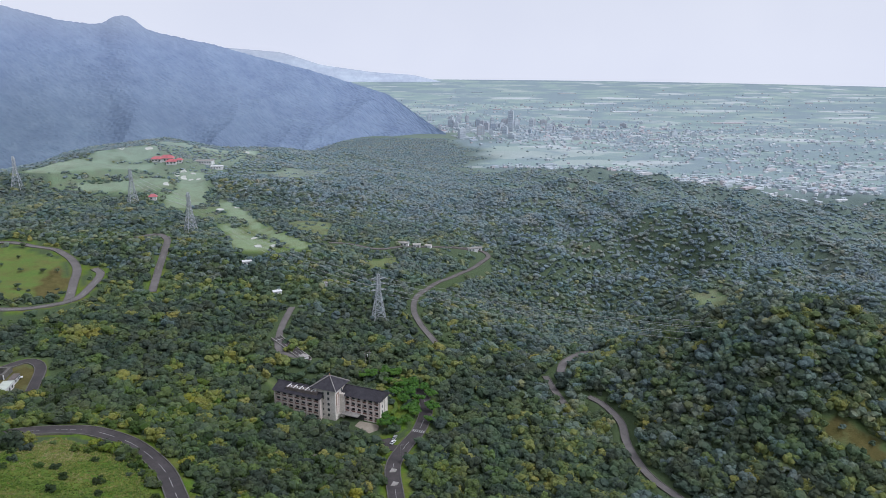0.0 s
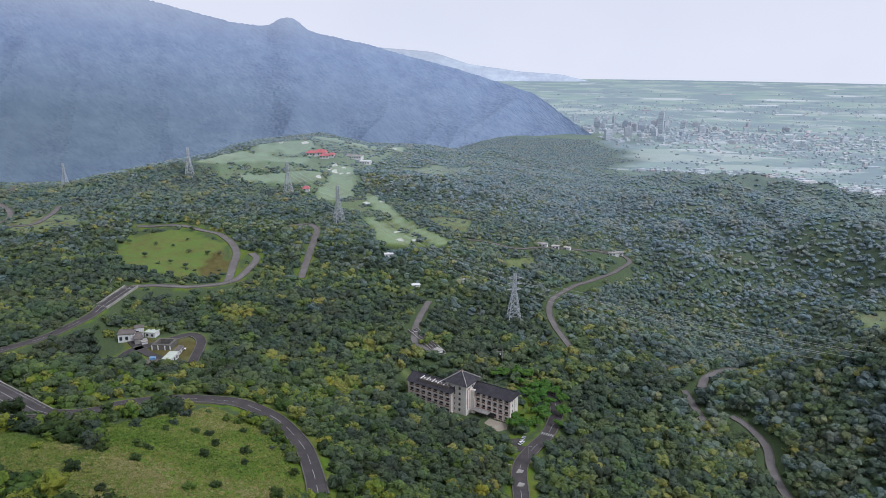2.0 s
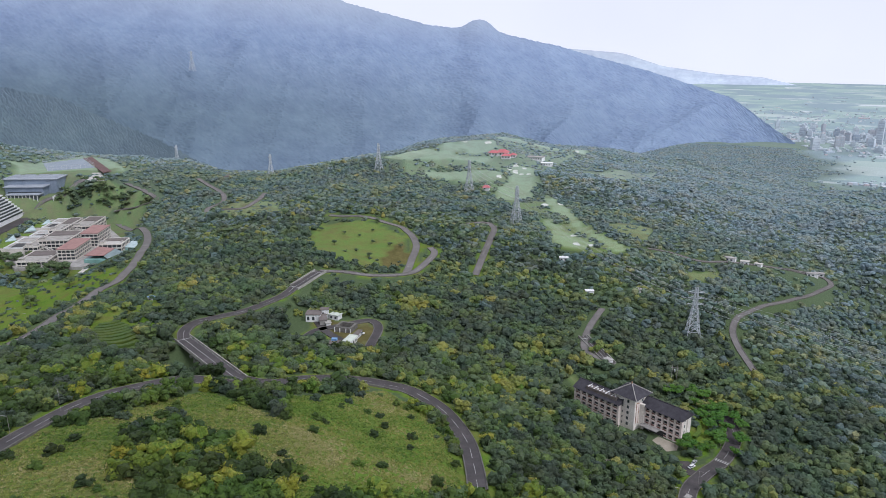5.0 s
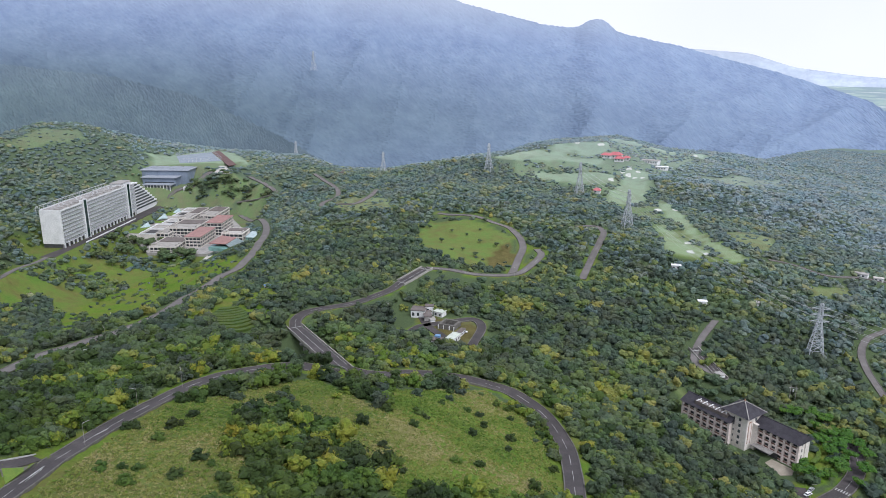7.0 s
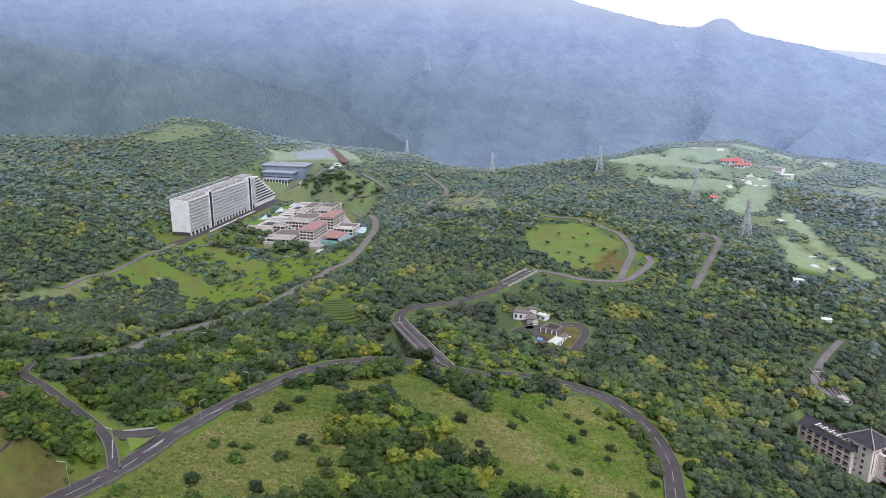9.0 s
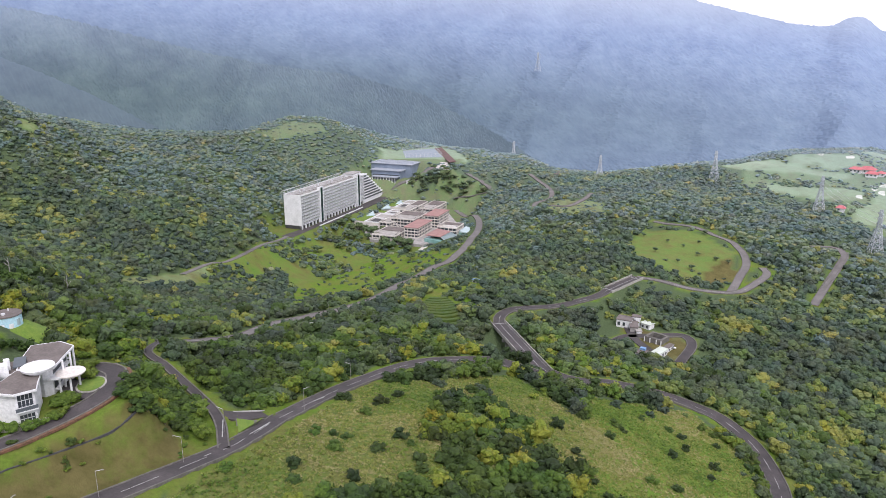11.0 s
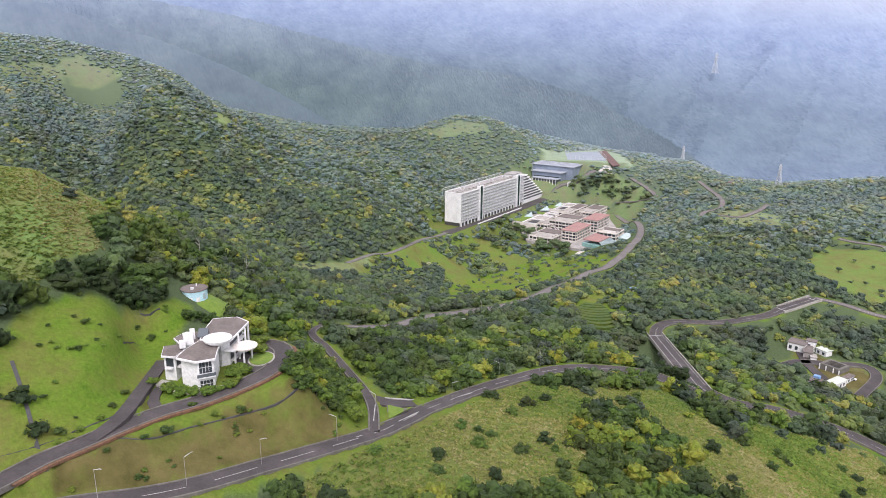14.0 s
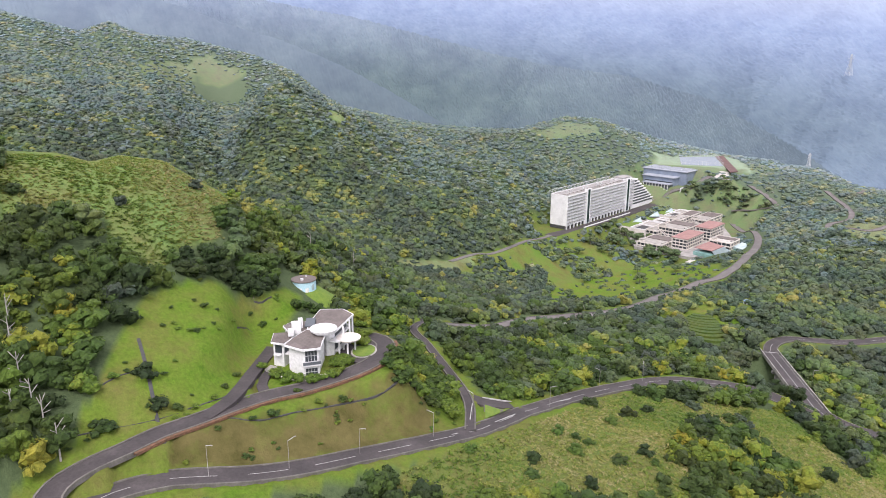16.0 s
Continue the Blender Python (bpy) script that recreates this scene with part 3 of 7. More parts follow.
gb, gr = np.degrees(np.arctan2(-gx, gy)), np.hypot(gx, gy)
grounds = np.zeros(len(gx), bool)
for site in SITES[3:7]:
    grounds |= (off_site(gx, gy, site) < 9) & (cover[:, 0] == 0)
cover[grounds, :3] = (0.9, 0.40, 0.08)
for i in np.where((cover[:, 0] == 0) & (gr < 720) & (gr > 110))[0]:
    gap, _, key = near_road(gx[i], gy[i])
    if gap < (4.5 if gr[i] < 330 else 2) and key not in ("valley", "vale", "bend", "mid", "culv", "far3", "deck"):
        cover[i, :3] = (1.0, 0.3, 0.0)
# far ground is blended towards the hazed plain colour by distance and bearing
far_haze = np.clip((gr + 1.0 * np.clip((30 - gb) / 40, 0, 1) * np.maximum(0, gr - 520) * 0.7 - 240 * np.clip((gb - 40) / 40, 0, 1) - 640) / 650, 0, 1)
cover[:, 3] = np.maximum(plain_share(gx, gy), np.where(cover[:, 0] > 0, 0.62, 0.4) * far_haze)

m, n, l, b = material("land")
GROUND = m
at = n.new("ShaderNodeAttribute")
at.attribute_name = "cover"
sep = n.new("ShaderNodeSeparateColor")
l.new(at.outputs["Color"], sep.inputs[0])
fine = noise_node(n, l, 0.9, 6.0, 0.75)
broad = noise_node(n, l, 0.07, 8.0, 0.68)
floor_c = ramp_node(n, [(0.3, (0.052, 0.078, 0.036)), (0.7, (0.092, 0.126, 0.060))])
l.new(fine, floor_c.inputs[0])
grass_c = ramp_node(n, [(0.30, (0.080, 0.158, 0.016)), (0.5, (0.120, 0.198, 0.024)), (0.70, (0.190, 0.216, 0.050))])
l.new(broad, grass_c.inputs[0])
tuft = ramp_node(n, [(0.25, (0.50, 0.55, 0.5)), (0.75, (1.45, 1.4, 1.3))])
l.new(fine, tuft.inputs[0])
rough_grass = mixed(n, l, 0.9, grass_c.outputs[0], tuft.outputs[0], "MULTIPLY")
# mown turf colour, paled with haze for the distant plots
mown_haze_c = ramp_node(n, [(0.3, (0.205, 0.280, 0.155)), (0.7, (0.275, 0.350, 0.205))])
l.new(broad, mown_haze_c.inputs[0])
grass = mixed(n, l, sep.outputs[2], rough_grass, mown_haze_c.outputs[0])
dry_c = ramp_node(n, [(0.3, (0.070, 0.066, 0.020)), (0.7, (0.142, 0.122, 0.048))])
l.new(noise_node(n, l, 0.16, 6.0, 0.7), dry_c.inputs[0])
dry_f = n.new("ShaderNodeMath")
dry_f.operation = "MULTIPLY_ADD"
dry_f.inputs[1].default_value, dry_f.inputs[2].default_value = 2.2, -1.05
l.new(broad, dry_f.inputs[0])
dry_s = n.new("ShaderNodeMath")
dry_s.use_clamp = True
l.new(dry_f.outputs[0], dry_s.inputs[0])
l.new(sep.outputs[1], dry_s.inputs[1])
grass = mixed(n, l, dry_s.outputs[0], grass, dry_c.outputs[0])
col = mixed(n, l, sep.outputs[0], floor_c.outputs[0], grass)
# fields of the plain, pale blue-grey with the haze painted in
vor = n.new("ShaderNodeTexVoronoi")
vor.inputs["Scale"].default_value = 1.0
stretch = n.new("ShaderNodeMapping")
stretch.inputs["Rotation"].default_value = (0, 0, 0.5)
stretch.inputs["Scale"].default_value = (0.006, 0.014, 0.0)
l.new(n.new("ShaderNodeNewGeometry").outputs["Position"], stretch.inputs["Vector"])
l.new(stretch.outputs[0], vor.inputs["Vector"])
vsep = n.new("ShaderNodeSeparateColor")
l.new(vor.outputs["Color"], vsep.inputs[0])
field_haze_c = ramp_node(n, [(0.0, (0.24, 0.315, 0.33)), (0.35, (0.285, 0.37, 0.36)), (0.7, (0.33, 0.415, 0.385)), (0.88, (0.39, 0.45, 0.44)), (1.0, (0.52, 0.56, 0.58))])
l.new(vsep.outputs[0], field_haze_c.inputs[0])
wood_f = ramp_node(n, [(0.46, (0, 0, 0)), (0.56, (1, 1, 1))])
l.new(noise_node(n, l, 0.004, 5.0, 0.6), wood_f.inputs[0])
plain_haze_c = mixed(n, l, wood_f.outputs[0], field_haze_c.outputs[0], (0.25, 0.32, 0.35))
col = mixed(n, l, at.outputs["Alpha"], col, plain_haze_c)
l.new(col, b.inputs["Base Color"])
b.inputs["Roughness"].default_value = 0.95
b.inputs["Specular IOR Level"].default_value = 0.1
bp = n.new("ShaderNodeBump")
bp.inputs["Strength"].default_value, bp.inputs["Distance"].default_value = 0.8, 0.6
l.new(fine, bp.inputs["Height"])
l.new(bp.outputs[0], b.inputs["Normal"])

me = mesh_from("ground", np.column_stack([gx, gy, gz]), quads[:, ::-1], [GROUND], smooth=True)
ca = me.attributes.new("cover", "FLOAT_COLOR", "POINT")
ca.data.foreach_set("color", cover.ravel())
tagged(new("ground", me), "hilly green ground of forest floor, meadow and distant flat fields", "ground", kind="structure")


# ---------------------------------------------------------------- roads
def ribbon(name, line, half, mat, lift=0.0, skirt=1.2, offset=0.0, thick=None):
    """A strip of constant width along a line of points, with a visible edge."""
    d = np.gradient(line[:, :2], axis=0)
    d /= np.linalg.norm(d, axis=1)[:, None] + 1e-9
    nrm = np.column_stack([-d[:, 1], d[:, 0]])
    a, b = line[:, :2] + nrm * (offset + half), line[:, :2] + nrm * (offset - half)
    z = line[:, 2] + lift
    lo = z - (thick or skirt)
    n = len(line)
    v = np.concatenate([np.column_stack([a, lo]), np.column_stack([a, z]), np.column_stack([b, z]), np.column_stack([b, lo])])
    i = np.arange(n - 1)
    f = [np.stack([k * n + i, k * n + i + 1, (k + 1) * n + i + 1, (k + 1) * n + i], 1) for k in (0, 1, 2)]
    if thick:
        f.append(np.stack([3 * n + i, 3 * n + i + 1, i + 1, i], 1))
    return mesh_from(name, v, np.concatenate(f)[:, ::-1], [mat], smooth=False)


def dashes(name, line, half, mat, lift, on, off, offset=0.0):
    """Painted marks along a line: on points long, off points apart."""
    vs, fs = [], []
    d = np.gradient(line[:, :2], axis=0)
    d /= np.linalg.norm(d, axis=1)[:, None] + 1e-9
    nrm = np.column_stack([-d[:, 1], d[:, 0]])
    i = 0
    while i + on < len(line):
        for q in range(i, i + on):
            k = len(vs)
            for j, s in ((q, 1), (q + 1, 1), (q + 1, -1), (q, -1)):
                p = line[j, :2] + nrm[j] * (offset + s * half)
                vs.append((p[0], p[1], line[j, 2] + lift))
            fs.append((k, k + 3, k + 2, k + 1))
        i += on + off
    return mesh_from(name, vs, fs, [mat]) if fs else None


for key, line in ROAD_LINES.items():
    if key == "deck":
        continue
    w = WIDTHS[key] / 2
    ob = tagged(new("road", ribbon("road", line, w, ASPHALT if key in ("loop", "ridge", "gap", "drive", "drive2", "ramp", "dorm", "dormin", "upper", "worksr", "worksin", "armnear") else PALE_ROAD, 0.10)), "narrow grey-brown asphalt mountain road with kerbs", "road", kind="structure")
    for side in (1, -1):
        if key not in ("gap", "dormin", "worksin", "drive2", "ramp", "left0"):
            k = new("kerb", ribbon("kerb", line, 0.22, KERB, 0.36, offset=side * (w + 0.2)))
            k.parent = ob
    if key in ("loop", "ridge", "dorm", "upper", "field"):
        me = dashes("centre_line", line, 0.09, ROAD_PAINT, 0.125, 3, 2 if key in ("loop", "ridge") else 5)
        if me:
            new("centre_line", me).parent = ob

# ---------------------------------------------------------------- far mountains
def mountain(name, ridge, foot, mat, label, gully=60.0, rows=90, cols=420, seed=1.0, bumps=0.0):
    """A long mountain side: ridge and foot are (bearing, distance, height) along its length."""
    ridge, foot = np.array(ridge, float), np.array(foot, float)
    b = np.linspace(ridge[0, 0], ridge[-1, 0], cols)
    rr, rz = np.interp(b, ridge[:, 0], ridge[:, 1]), np.interp(b, ridge[:, 0], ridge[:, 2])
    fr, fz = np.interp(b, foot[:, 0], foot[:, 1]), np.interp(b, foot[:, 0], foot[:, 2])
    k = np.hanning(9) / np.hanning(9).sum()
    def smooth(q):
        return np.convolve(np.pad(q, 4, mode="edge"), k, mode="valid")
    rr, rz, fr, fz = smooth(rr), smooth(rz), smooth(fr), smooth(fz)
    t = np.concatenate([np.linspace(0, 1, rows), [1.12, 1.3]])
    T2, B2 = np.meshgrid(t, b, indexing="ij")
    tt = np.minimum(T2, 1)
    R = fr + (rr - fr) * T2
    Z = fz + (rz - fz) * (0.55 * tt + 0.45 * tt * tt) - 260 * np.maximum(T2 - 1, 0)
    g = 0
    for i in range(1, 4):
        g = g + np.abs(np.sin(B2 * 0.27 * i + T2 * (2.5 - i) + seed * i + 1.3 * np.sin(T2 * 4 + B2 * 0.2 + i))) / i
    Z = Z - gully * g * np.sin(np.pi * np.clip(T2, 0, 1)) ** 0.7 * 0.55
    X2, Y2 = -R * np.sin(np.radians(B2)), R * np.cos(np.radians(B2))
    Z = Z + rough_land(X2 * 0.2, Y2 * 0.2) * gully * 0.12 * np.sin(np.pi * np.clip(T2, 0, 1))
    if bumps:
        Z = Z + np.random.RandomState(7).uniform(-1, 1, Z.shape) * bumps
    A2 = np.radians(B2)
    v = np.column_stack([(-R * np.sin(A2)).ravel(), (R * np.cos(A2)).ravel(), Z.ravel()])
    n = cols
    i, j = np.meshgrid(np.arange(len(t) - 1), np.arange(n - 1), indexing="ij")
    q = np.stack([i * n + j, i * n + j + 1, (i + 1) * n + j + 1, (i + 1) * n + j], -1).reshape(-1, 4)
    return tagged(new(name, mesh_from(name, v, q, [mat], smooth=not bumps)), label, "mountain", kind="structure")


def mountain_material(name, low, high, z0, z1, pale, p0, p1, patchy=0.09):
    """A far forested slope with haze painted into its colour by height, and a pale glow for cloud on its upper part."""
    m, n, l, b = material(name)
    pos = n.new("ShaderNodeNewGeometry").outputs["Position"]
    sx = n.new("ShaderNodeSeparateXYZ")
    l.new(pos, sx.inputs[0])
    across = n.new("ShaderNodeMath")
    l.new(sx.outputs[0], across.inputs[0])
    l.new(sx.outputs[1], across.inputs[1])
    grain = n.new("ShaderNodeVectorMath")
    grain.operation = "MULTIPLY"
    grain.inputs[1].default_value = (1.0, 1.0, 1.3)
    l.new(pos, grain.inputs[0])
    def band(lo, hi):
        mr = n.new("ShaderNodeMapRange")
        mr.inputs["From Min"].default_value, mr.inputs["From Max"].default_value = lo, hi
        mr.interpolation_type = "SMOOTHSTEP"
        nz = noise_node(n, l, 0.0007, 1.5, 0.45, grain.outputs[0])
        ad = n.new("ShaderNodeMath")
        ad.operation, ad.inputs[1].default_value = "MULTIPLY_ADD", 26.0
        l.new(nz, ad.inputs[0])
        drift = n.new("ShaderNodeMath")     # painted haze and cloud glow start lower at one end
        drift.operation, drift.inputs[1].default_value = "MULTIPLY_ADD", 0.046
        l.new(across.outputs[0], drift.inputs[0])
        l.new(sx.outputs[2], drift.inputs[2])
        l.new(drift.outputs[0], ad.inputs[2])
        l.new(ad.outputs[0], mr.inputs["Value"])
        return mr.outputs[0]
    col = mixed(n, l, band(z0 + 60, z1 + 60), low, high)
    side = n.new("ShaderNodeMapRange")      # colour paled towards the open plain, as thicker haze
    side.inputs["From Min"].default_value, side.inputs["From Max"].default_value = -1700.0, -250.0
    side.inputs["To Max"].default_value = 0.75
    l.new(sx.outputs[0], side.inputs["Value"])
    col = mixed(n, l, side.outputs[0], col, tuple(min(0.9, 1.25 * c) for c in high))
    tex = ramp_node(n, [(0.32, (0.85, 0.87, 0.90)), (0.68, (1.13, 1.11, 1.07))])
    l.new(noise_node(n, l, 0.03, 8.0, 0.75, grain.outputs[0]), tex.inputs[0])
    col = mixed(n, l, 1.0, col, tex.outputs[0], "MULTIPLY")
    patch = ramp_node(n, [(0.35, (1 - patchy, 1 - patchy, 1 - 0.8 * patchy)), (0.65, (1 + patchy, 1 + patchy, 1 + 0.6 * patchy))])
    l.new(noise_node(n, l, 0.010, 3.0, 0.5, grain.outputs[0]), patch.inputs[0])
    col = mixed(n, l, 1.0, col, patch.outputs[0], "MULTIPLY")
    l.new(col, b.inputs["Base Color"])
    b.inputs["Roughness"].default_value, b.inputs["Specular IOR Level"].default_value = 1.0, 0.0
    # pale emission stands in for cloud over the upper slope
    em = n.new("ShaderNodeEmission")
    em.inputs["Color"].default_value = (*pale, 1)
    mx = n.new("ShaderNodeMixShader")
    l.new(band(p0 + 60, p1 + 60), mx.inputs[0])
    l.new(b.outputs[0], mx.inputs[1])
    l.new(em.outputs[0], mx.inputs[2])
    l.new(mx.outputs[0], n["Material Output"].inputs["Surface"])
    return m


MOUNTAIN = mountain_material("haze_painted_mountain", (0.084, 0.119, 0.138), (0.190, 0.245, 0.360), -30, 240, (0.62, 0.67, 0.78), 185, 420, 0.07)
RANGE = mountain_material("haze_painted_range", (0.36, 0.41, 0.47), (0.40, 0.45, 0.54), -20, 160, (0.66, 0.69, 0.76), 200, 500)
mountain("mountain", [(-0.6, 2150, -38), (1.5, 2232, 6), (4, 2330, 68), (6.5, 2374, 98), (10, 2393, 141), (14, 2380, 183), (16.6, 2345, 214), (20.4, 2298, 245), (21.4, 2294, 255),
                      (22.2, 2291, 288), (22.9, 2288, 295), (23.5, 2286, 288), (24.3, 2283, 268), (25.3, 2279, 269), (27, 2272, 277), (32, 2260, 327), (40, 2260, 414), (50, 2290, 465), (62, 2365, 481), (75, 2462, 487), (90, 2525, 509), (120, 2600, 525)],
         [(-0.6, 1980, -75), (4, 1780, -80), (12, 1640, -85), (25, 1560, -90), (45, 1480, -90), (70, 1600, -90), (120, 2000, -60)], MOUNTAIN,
         "long forested mountain, blue haze in its colour and glowing cloud on top", 46.0, 150, 700, 1.3, 1.5)
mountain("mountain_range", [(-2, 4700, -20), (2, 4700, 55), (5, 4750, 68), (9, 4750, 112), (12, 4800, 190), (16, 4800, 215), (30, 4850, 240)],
         [(-2, 4500, -42), (30, 4500, -42)], RANGE, "remote mountain range with pale haze painted into its colour", 20.0, 20, 160, 2.1)
RIDGE = mountain_material("haze_painted_ridge", (0.092, 0.130, 0.142), (0.185, 0.232, 0.305), -20, 230, (0.46, 0.52, 0.61), 300, 900, 0.10)
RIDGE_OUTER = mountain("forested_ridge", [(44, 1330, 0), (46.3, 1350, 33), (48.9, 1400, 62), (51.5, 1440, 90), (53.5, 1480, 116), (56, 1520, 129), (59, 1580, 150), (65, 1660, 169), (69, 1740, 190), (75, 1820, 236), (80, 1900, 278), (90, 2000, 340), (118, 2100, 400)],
                       [(44, 1280, -80), (52, 1260, -80), (70, 1330, -75), (118, 1700, -40)], RIDGE, "forested side ridge with thin haze painted into its colour", 46.0, 150, 800, 0.7, 2.2)
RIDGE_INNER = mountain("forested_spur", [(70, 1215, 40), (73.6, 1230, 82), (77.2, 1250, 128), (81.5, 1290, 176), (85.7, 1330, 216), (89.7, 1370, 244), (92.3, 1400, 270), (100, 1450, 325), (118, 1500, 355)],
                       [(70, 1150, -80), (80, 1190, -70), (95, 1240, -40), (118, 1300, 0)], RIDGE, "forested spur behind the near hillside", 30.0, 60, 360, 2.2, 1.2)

# ---------------------------------------------------------------- woods
ICO = []
g = (1 + 5 ** 0.5) / 2
for s in (1, -1):
    for q in (g, -g):
        ICO += [(0, s, q), (s, q, 0), (q, 0, s)]
ICO = np.array(ICO, float) / np.linalg.norm([1, g])
hull = bmesh.new()
for q in ICO:
    hull.verts.new(q)
bmesh.ops.convex_hull(hull, input=hull.verts)
hull.verts.index_update()
ICO_F = np.array([[v.index for v in f.verts] for f in hull.faces])
ICO = np.array([v.co[:] for v in hull.verts])
hull.free()


def crown(rng, lumps, leaves, leaf, flat=0.8):
    """A tree's crown of unit radius on a height of 1.6: many overlapping clumps with loose sprays of leaves round them."""
    V, Fc = [], []
    centres = []
    small = (0.62, 0.55, 0.46, 0.40)[min(3, lumps // 4)]
    for i in range(lumps):
        if i == 0:
            c, r = np.array([0, 0, 0.75]), 0.66
        else:
            a = 2.4 * i + rng.uniform(-0.6, 0.6)
            h = rng.uniform(0.3, 1.4)
            w = rng.uniform(0.35, 0.85) * math.sqrt(max(0.15, 1.2 - (h - 0.65) ** 2 / 0.62))
            c, r = np.array([w * math.cos(a), w * math.sin(a), h]), small * rng.uniform(0.55, 1.1)
        centres.append((c, r))
        k = sum(len(q) for q in V)
        V.append(c + ICO * r * rng.uniform(0.62, 1.25, (12, 1)) * (1, 1, flat))
        Fc.append(ICO_F + k)
    for i in range(leaves):
        c, r = centres[rng.randint(len(centres))]
        d = rng.normal(size=3)
        d[2] = abs(d[2]) * 1.1 - 0.25
        d /= np.linalg.norm(d)
        p = c + d * r * (1, 1, flat) * rng.uniform(0.9, 1.25)
        t = np.cross(d, rng.normal(size=3))
        t /= np.linalg.norm(t)
        u = np.cross(d, t) + d * rng.uniform(-0.7, 0.7)
        s = leaf * rng.uniform(0.6, 1.4)
        k = sum(len(q) for q in V)
        V.append(np.array([p + t * s, p - t * s * 0.6 + u * s * 0.8, p - t * s * 0.5 - u * s * 0.8]))
        Fc.append(np.array([[k, k + 1, k + 2]]))
    return np.concatenate(V), np.concatenate(Fc)


def woods(name, rows, models, mats, label):
    """One mesh of many trees; rows of x, y, z, radius, height, tone, material."""
    rows = np.array(rows)
    rng = np.random.RandomState(len(rows))
    which, turn = rng.randint(len(models), size=len(rows)), rng.uniform(0, 6.2832, len(rows))
    VV, FF, TT, MM, base = [], [], [], [], 0
    for k, (v, f) in enumerate(models):
        s = np.where(which == k)[0]
        if not len(s):
            continue
        c, sn = np.cos(turn[s])[:, None], np.sin(turn[s])[:, None]
        x = (v[:, 0] * c - v[:, 1] * sn) * rows[s, 3:4] + rows[s, 0:1]
        y = (v[:, 0] * sn + v[:, 1] * c) * rows[s, 3:4] + rows[s, 1:2]
        z = v[:, 2] / 1.6 * rows[s, 4:5] + rows[s, 2:3]
        VV.append(np.stack([x, y, z], -1).reshape(-1, 3))
        FF.append((f[None] + (np.arange(len(s)) * len(v))[:, None, None] + base).reshape(-1, 3))
        TT.append(np.repeat(rows[s, 5], len(v)))
        MM.append(np.repeat(rows[s, 6].astype(int), len(f)))
        base += len(s) * len(v)
    me = mesh_from(name, np.concatenate(VV), np.concatenate(FF), mats, smooth=False, index=np.concatenate(MM))
    ta = me.attributes.new("tone", "FLOAT", "POINT")
    ta.data.foreach_set("value", np.concatenate(TT).astype(np.float32))
    print(name, len(rows), len(me.polygons))
    return tagged(new(name, me), label, "forest", kind="stuff")


CAMERA_Z = 200.0      # camera height; trees hiding roads from it are left out
SPARSE = {"hill": 0.13, "hill_side": 0.10, "villa_up": 0.035, "villa_low": 0.02, "villa_yard": 0.0, "field": 0.03, "hotel_lawn": 0.22, "mound": 0.4, "sport": 0.0,
          "left_hill": 0.035, "hill_back": 0.01, "tea": 0.0, "far_mead": 0.22, "far_rough": 0.6, "knob": 0.3, "far_glade": 0.1, "field_dry": 0.02, "villa_bank": 0.0, "dorm_lawn": 0.0, "dorm_back": 0.0, "works": 0.0, "verge": 0.15, "terr2": 0.55,
          "dry_a": 0.3, "dry_b": 0.35, "dry_c": 0.1, "dry_d": 0.02, "dry_e": 0.1, "near_dry": 0.1, "road_bank": 0.3, "golf_rough": 0.17}
CLEAR = []           # (x, y, radius) kept free for buildings and for the camera's view of them
CLEAR += [(-246.9, 21.7, 9), (-238, 20, 7), (-230, 19, 6), (-222, 17, 5), (-252, 238, 13), (-243, 231, 12), (-233, 224, 9), (-262, 246, 9), (-538, 447, 15), (-551, 474, 15), (-538, 420, 15), (-548, 400, 12), (-530, 460, 12)]



OPEN = ("fair_a", "fair_b", "fair_c", "green_d", "green_e", "green_f", "green_g", "green_h", "green_i", "green_j", "sport", "field", "far_mead")


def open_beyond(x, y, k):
    """Whether a tree here would hide a fairway or playing field from the camera."""
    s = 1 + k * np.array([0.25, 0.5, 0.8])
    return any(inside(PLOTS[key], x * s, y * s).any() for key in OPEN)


MAIN_ROADS = ("loop", "ridge", "arm", "upper", "field", "hair", "mid", "drive", "drive2", "dorm", "valley")
BRIGHT = [   # stands of fresh or darker leaf: place, reach, change of tone
    (59, 379, 22, 0.26), (73, 343, 18, 0.24), (40, 436, 18, 0.15), (-127, 351, 9, 0.42), (-176, 354, 10, 0.36), (-146, 332, 12, 0.2), (-33, 331, 8, 0.4), (-31, 498, 30, -0.12), (148, 354, 60, 0.03), (-662, 66, 22, 0.3), (-627, 25, 16, 0.34), (-582, 54, 16, 0.34),
    (-602, 106, 25, 0.22), (-756, -21, 14, 0.4), (-261, 137, 9, 0.3), (-386, 366, 25, 0.2), (-174, -46, 16, 0.04), (-183, -25, 14, 0.02), (-278, 57, 7, 0.4), (-799, 41, 40, -0.12), (-742, -104, 120, -0.1), (-173, 355, 16, 0.25), (-126, 351, 10, 0.4),
    (-458, 175, 70, -0.22), (-282, 170, 45, -0.12), (-296, 102, 40, -0.2), (-146, 167, 26, -0.2), (-138, 142, 24, -0.2), (-231, 372, 60, -0.1), (-194, -50, 60, -0.08)]


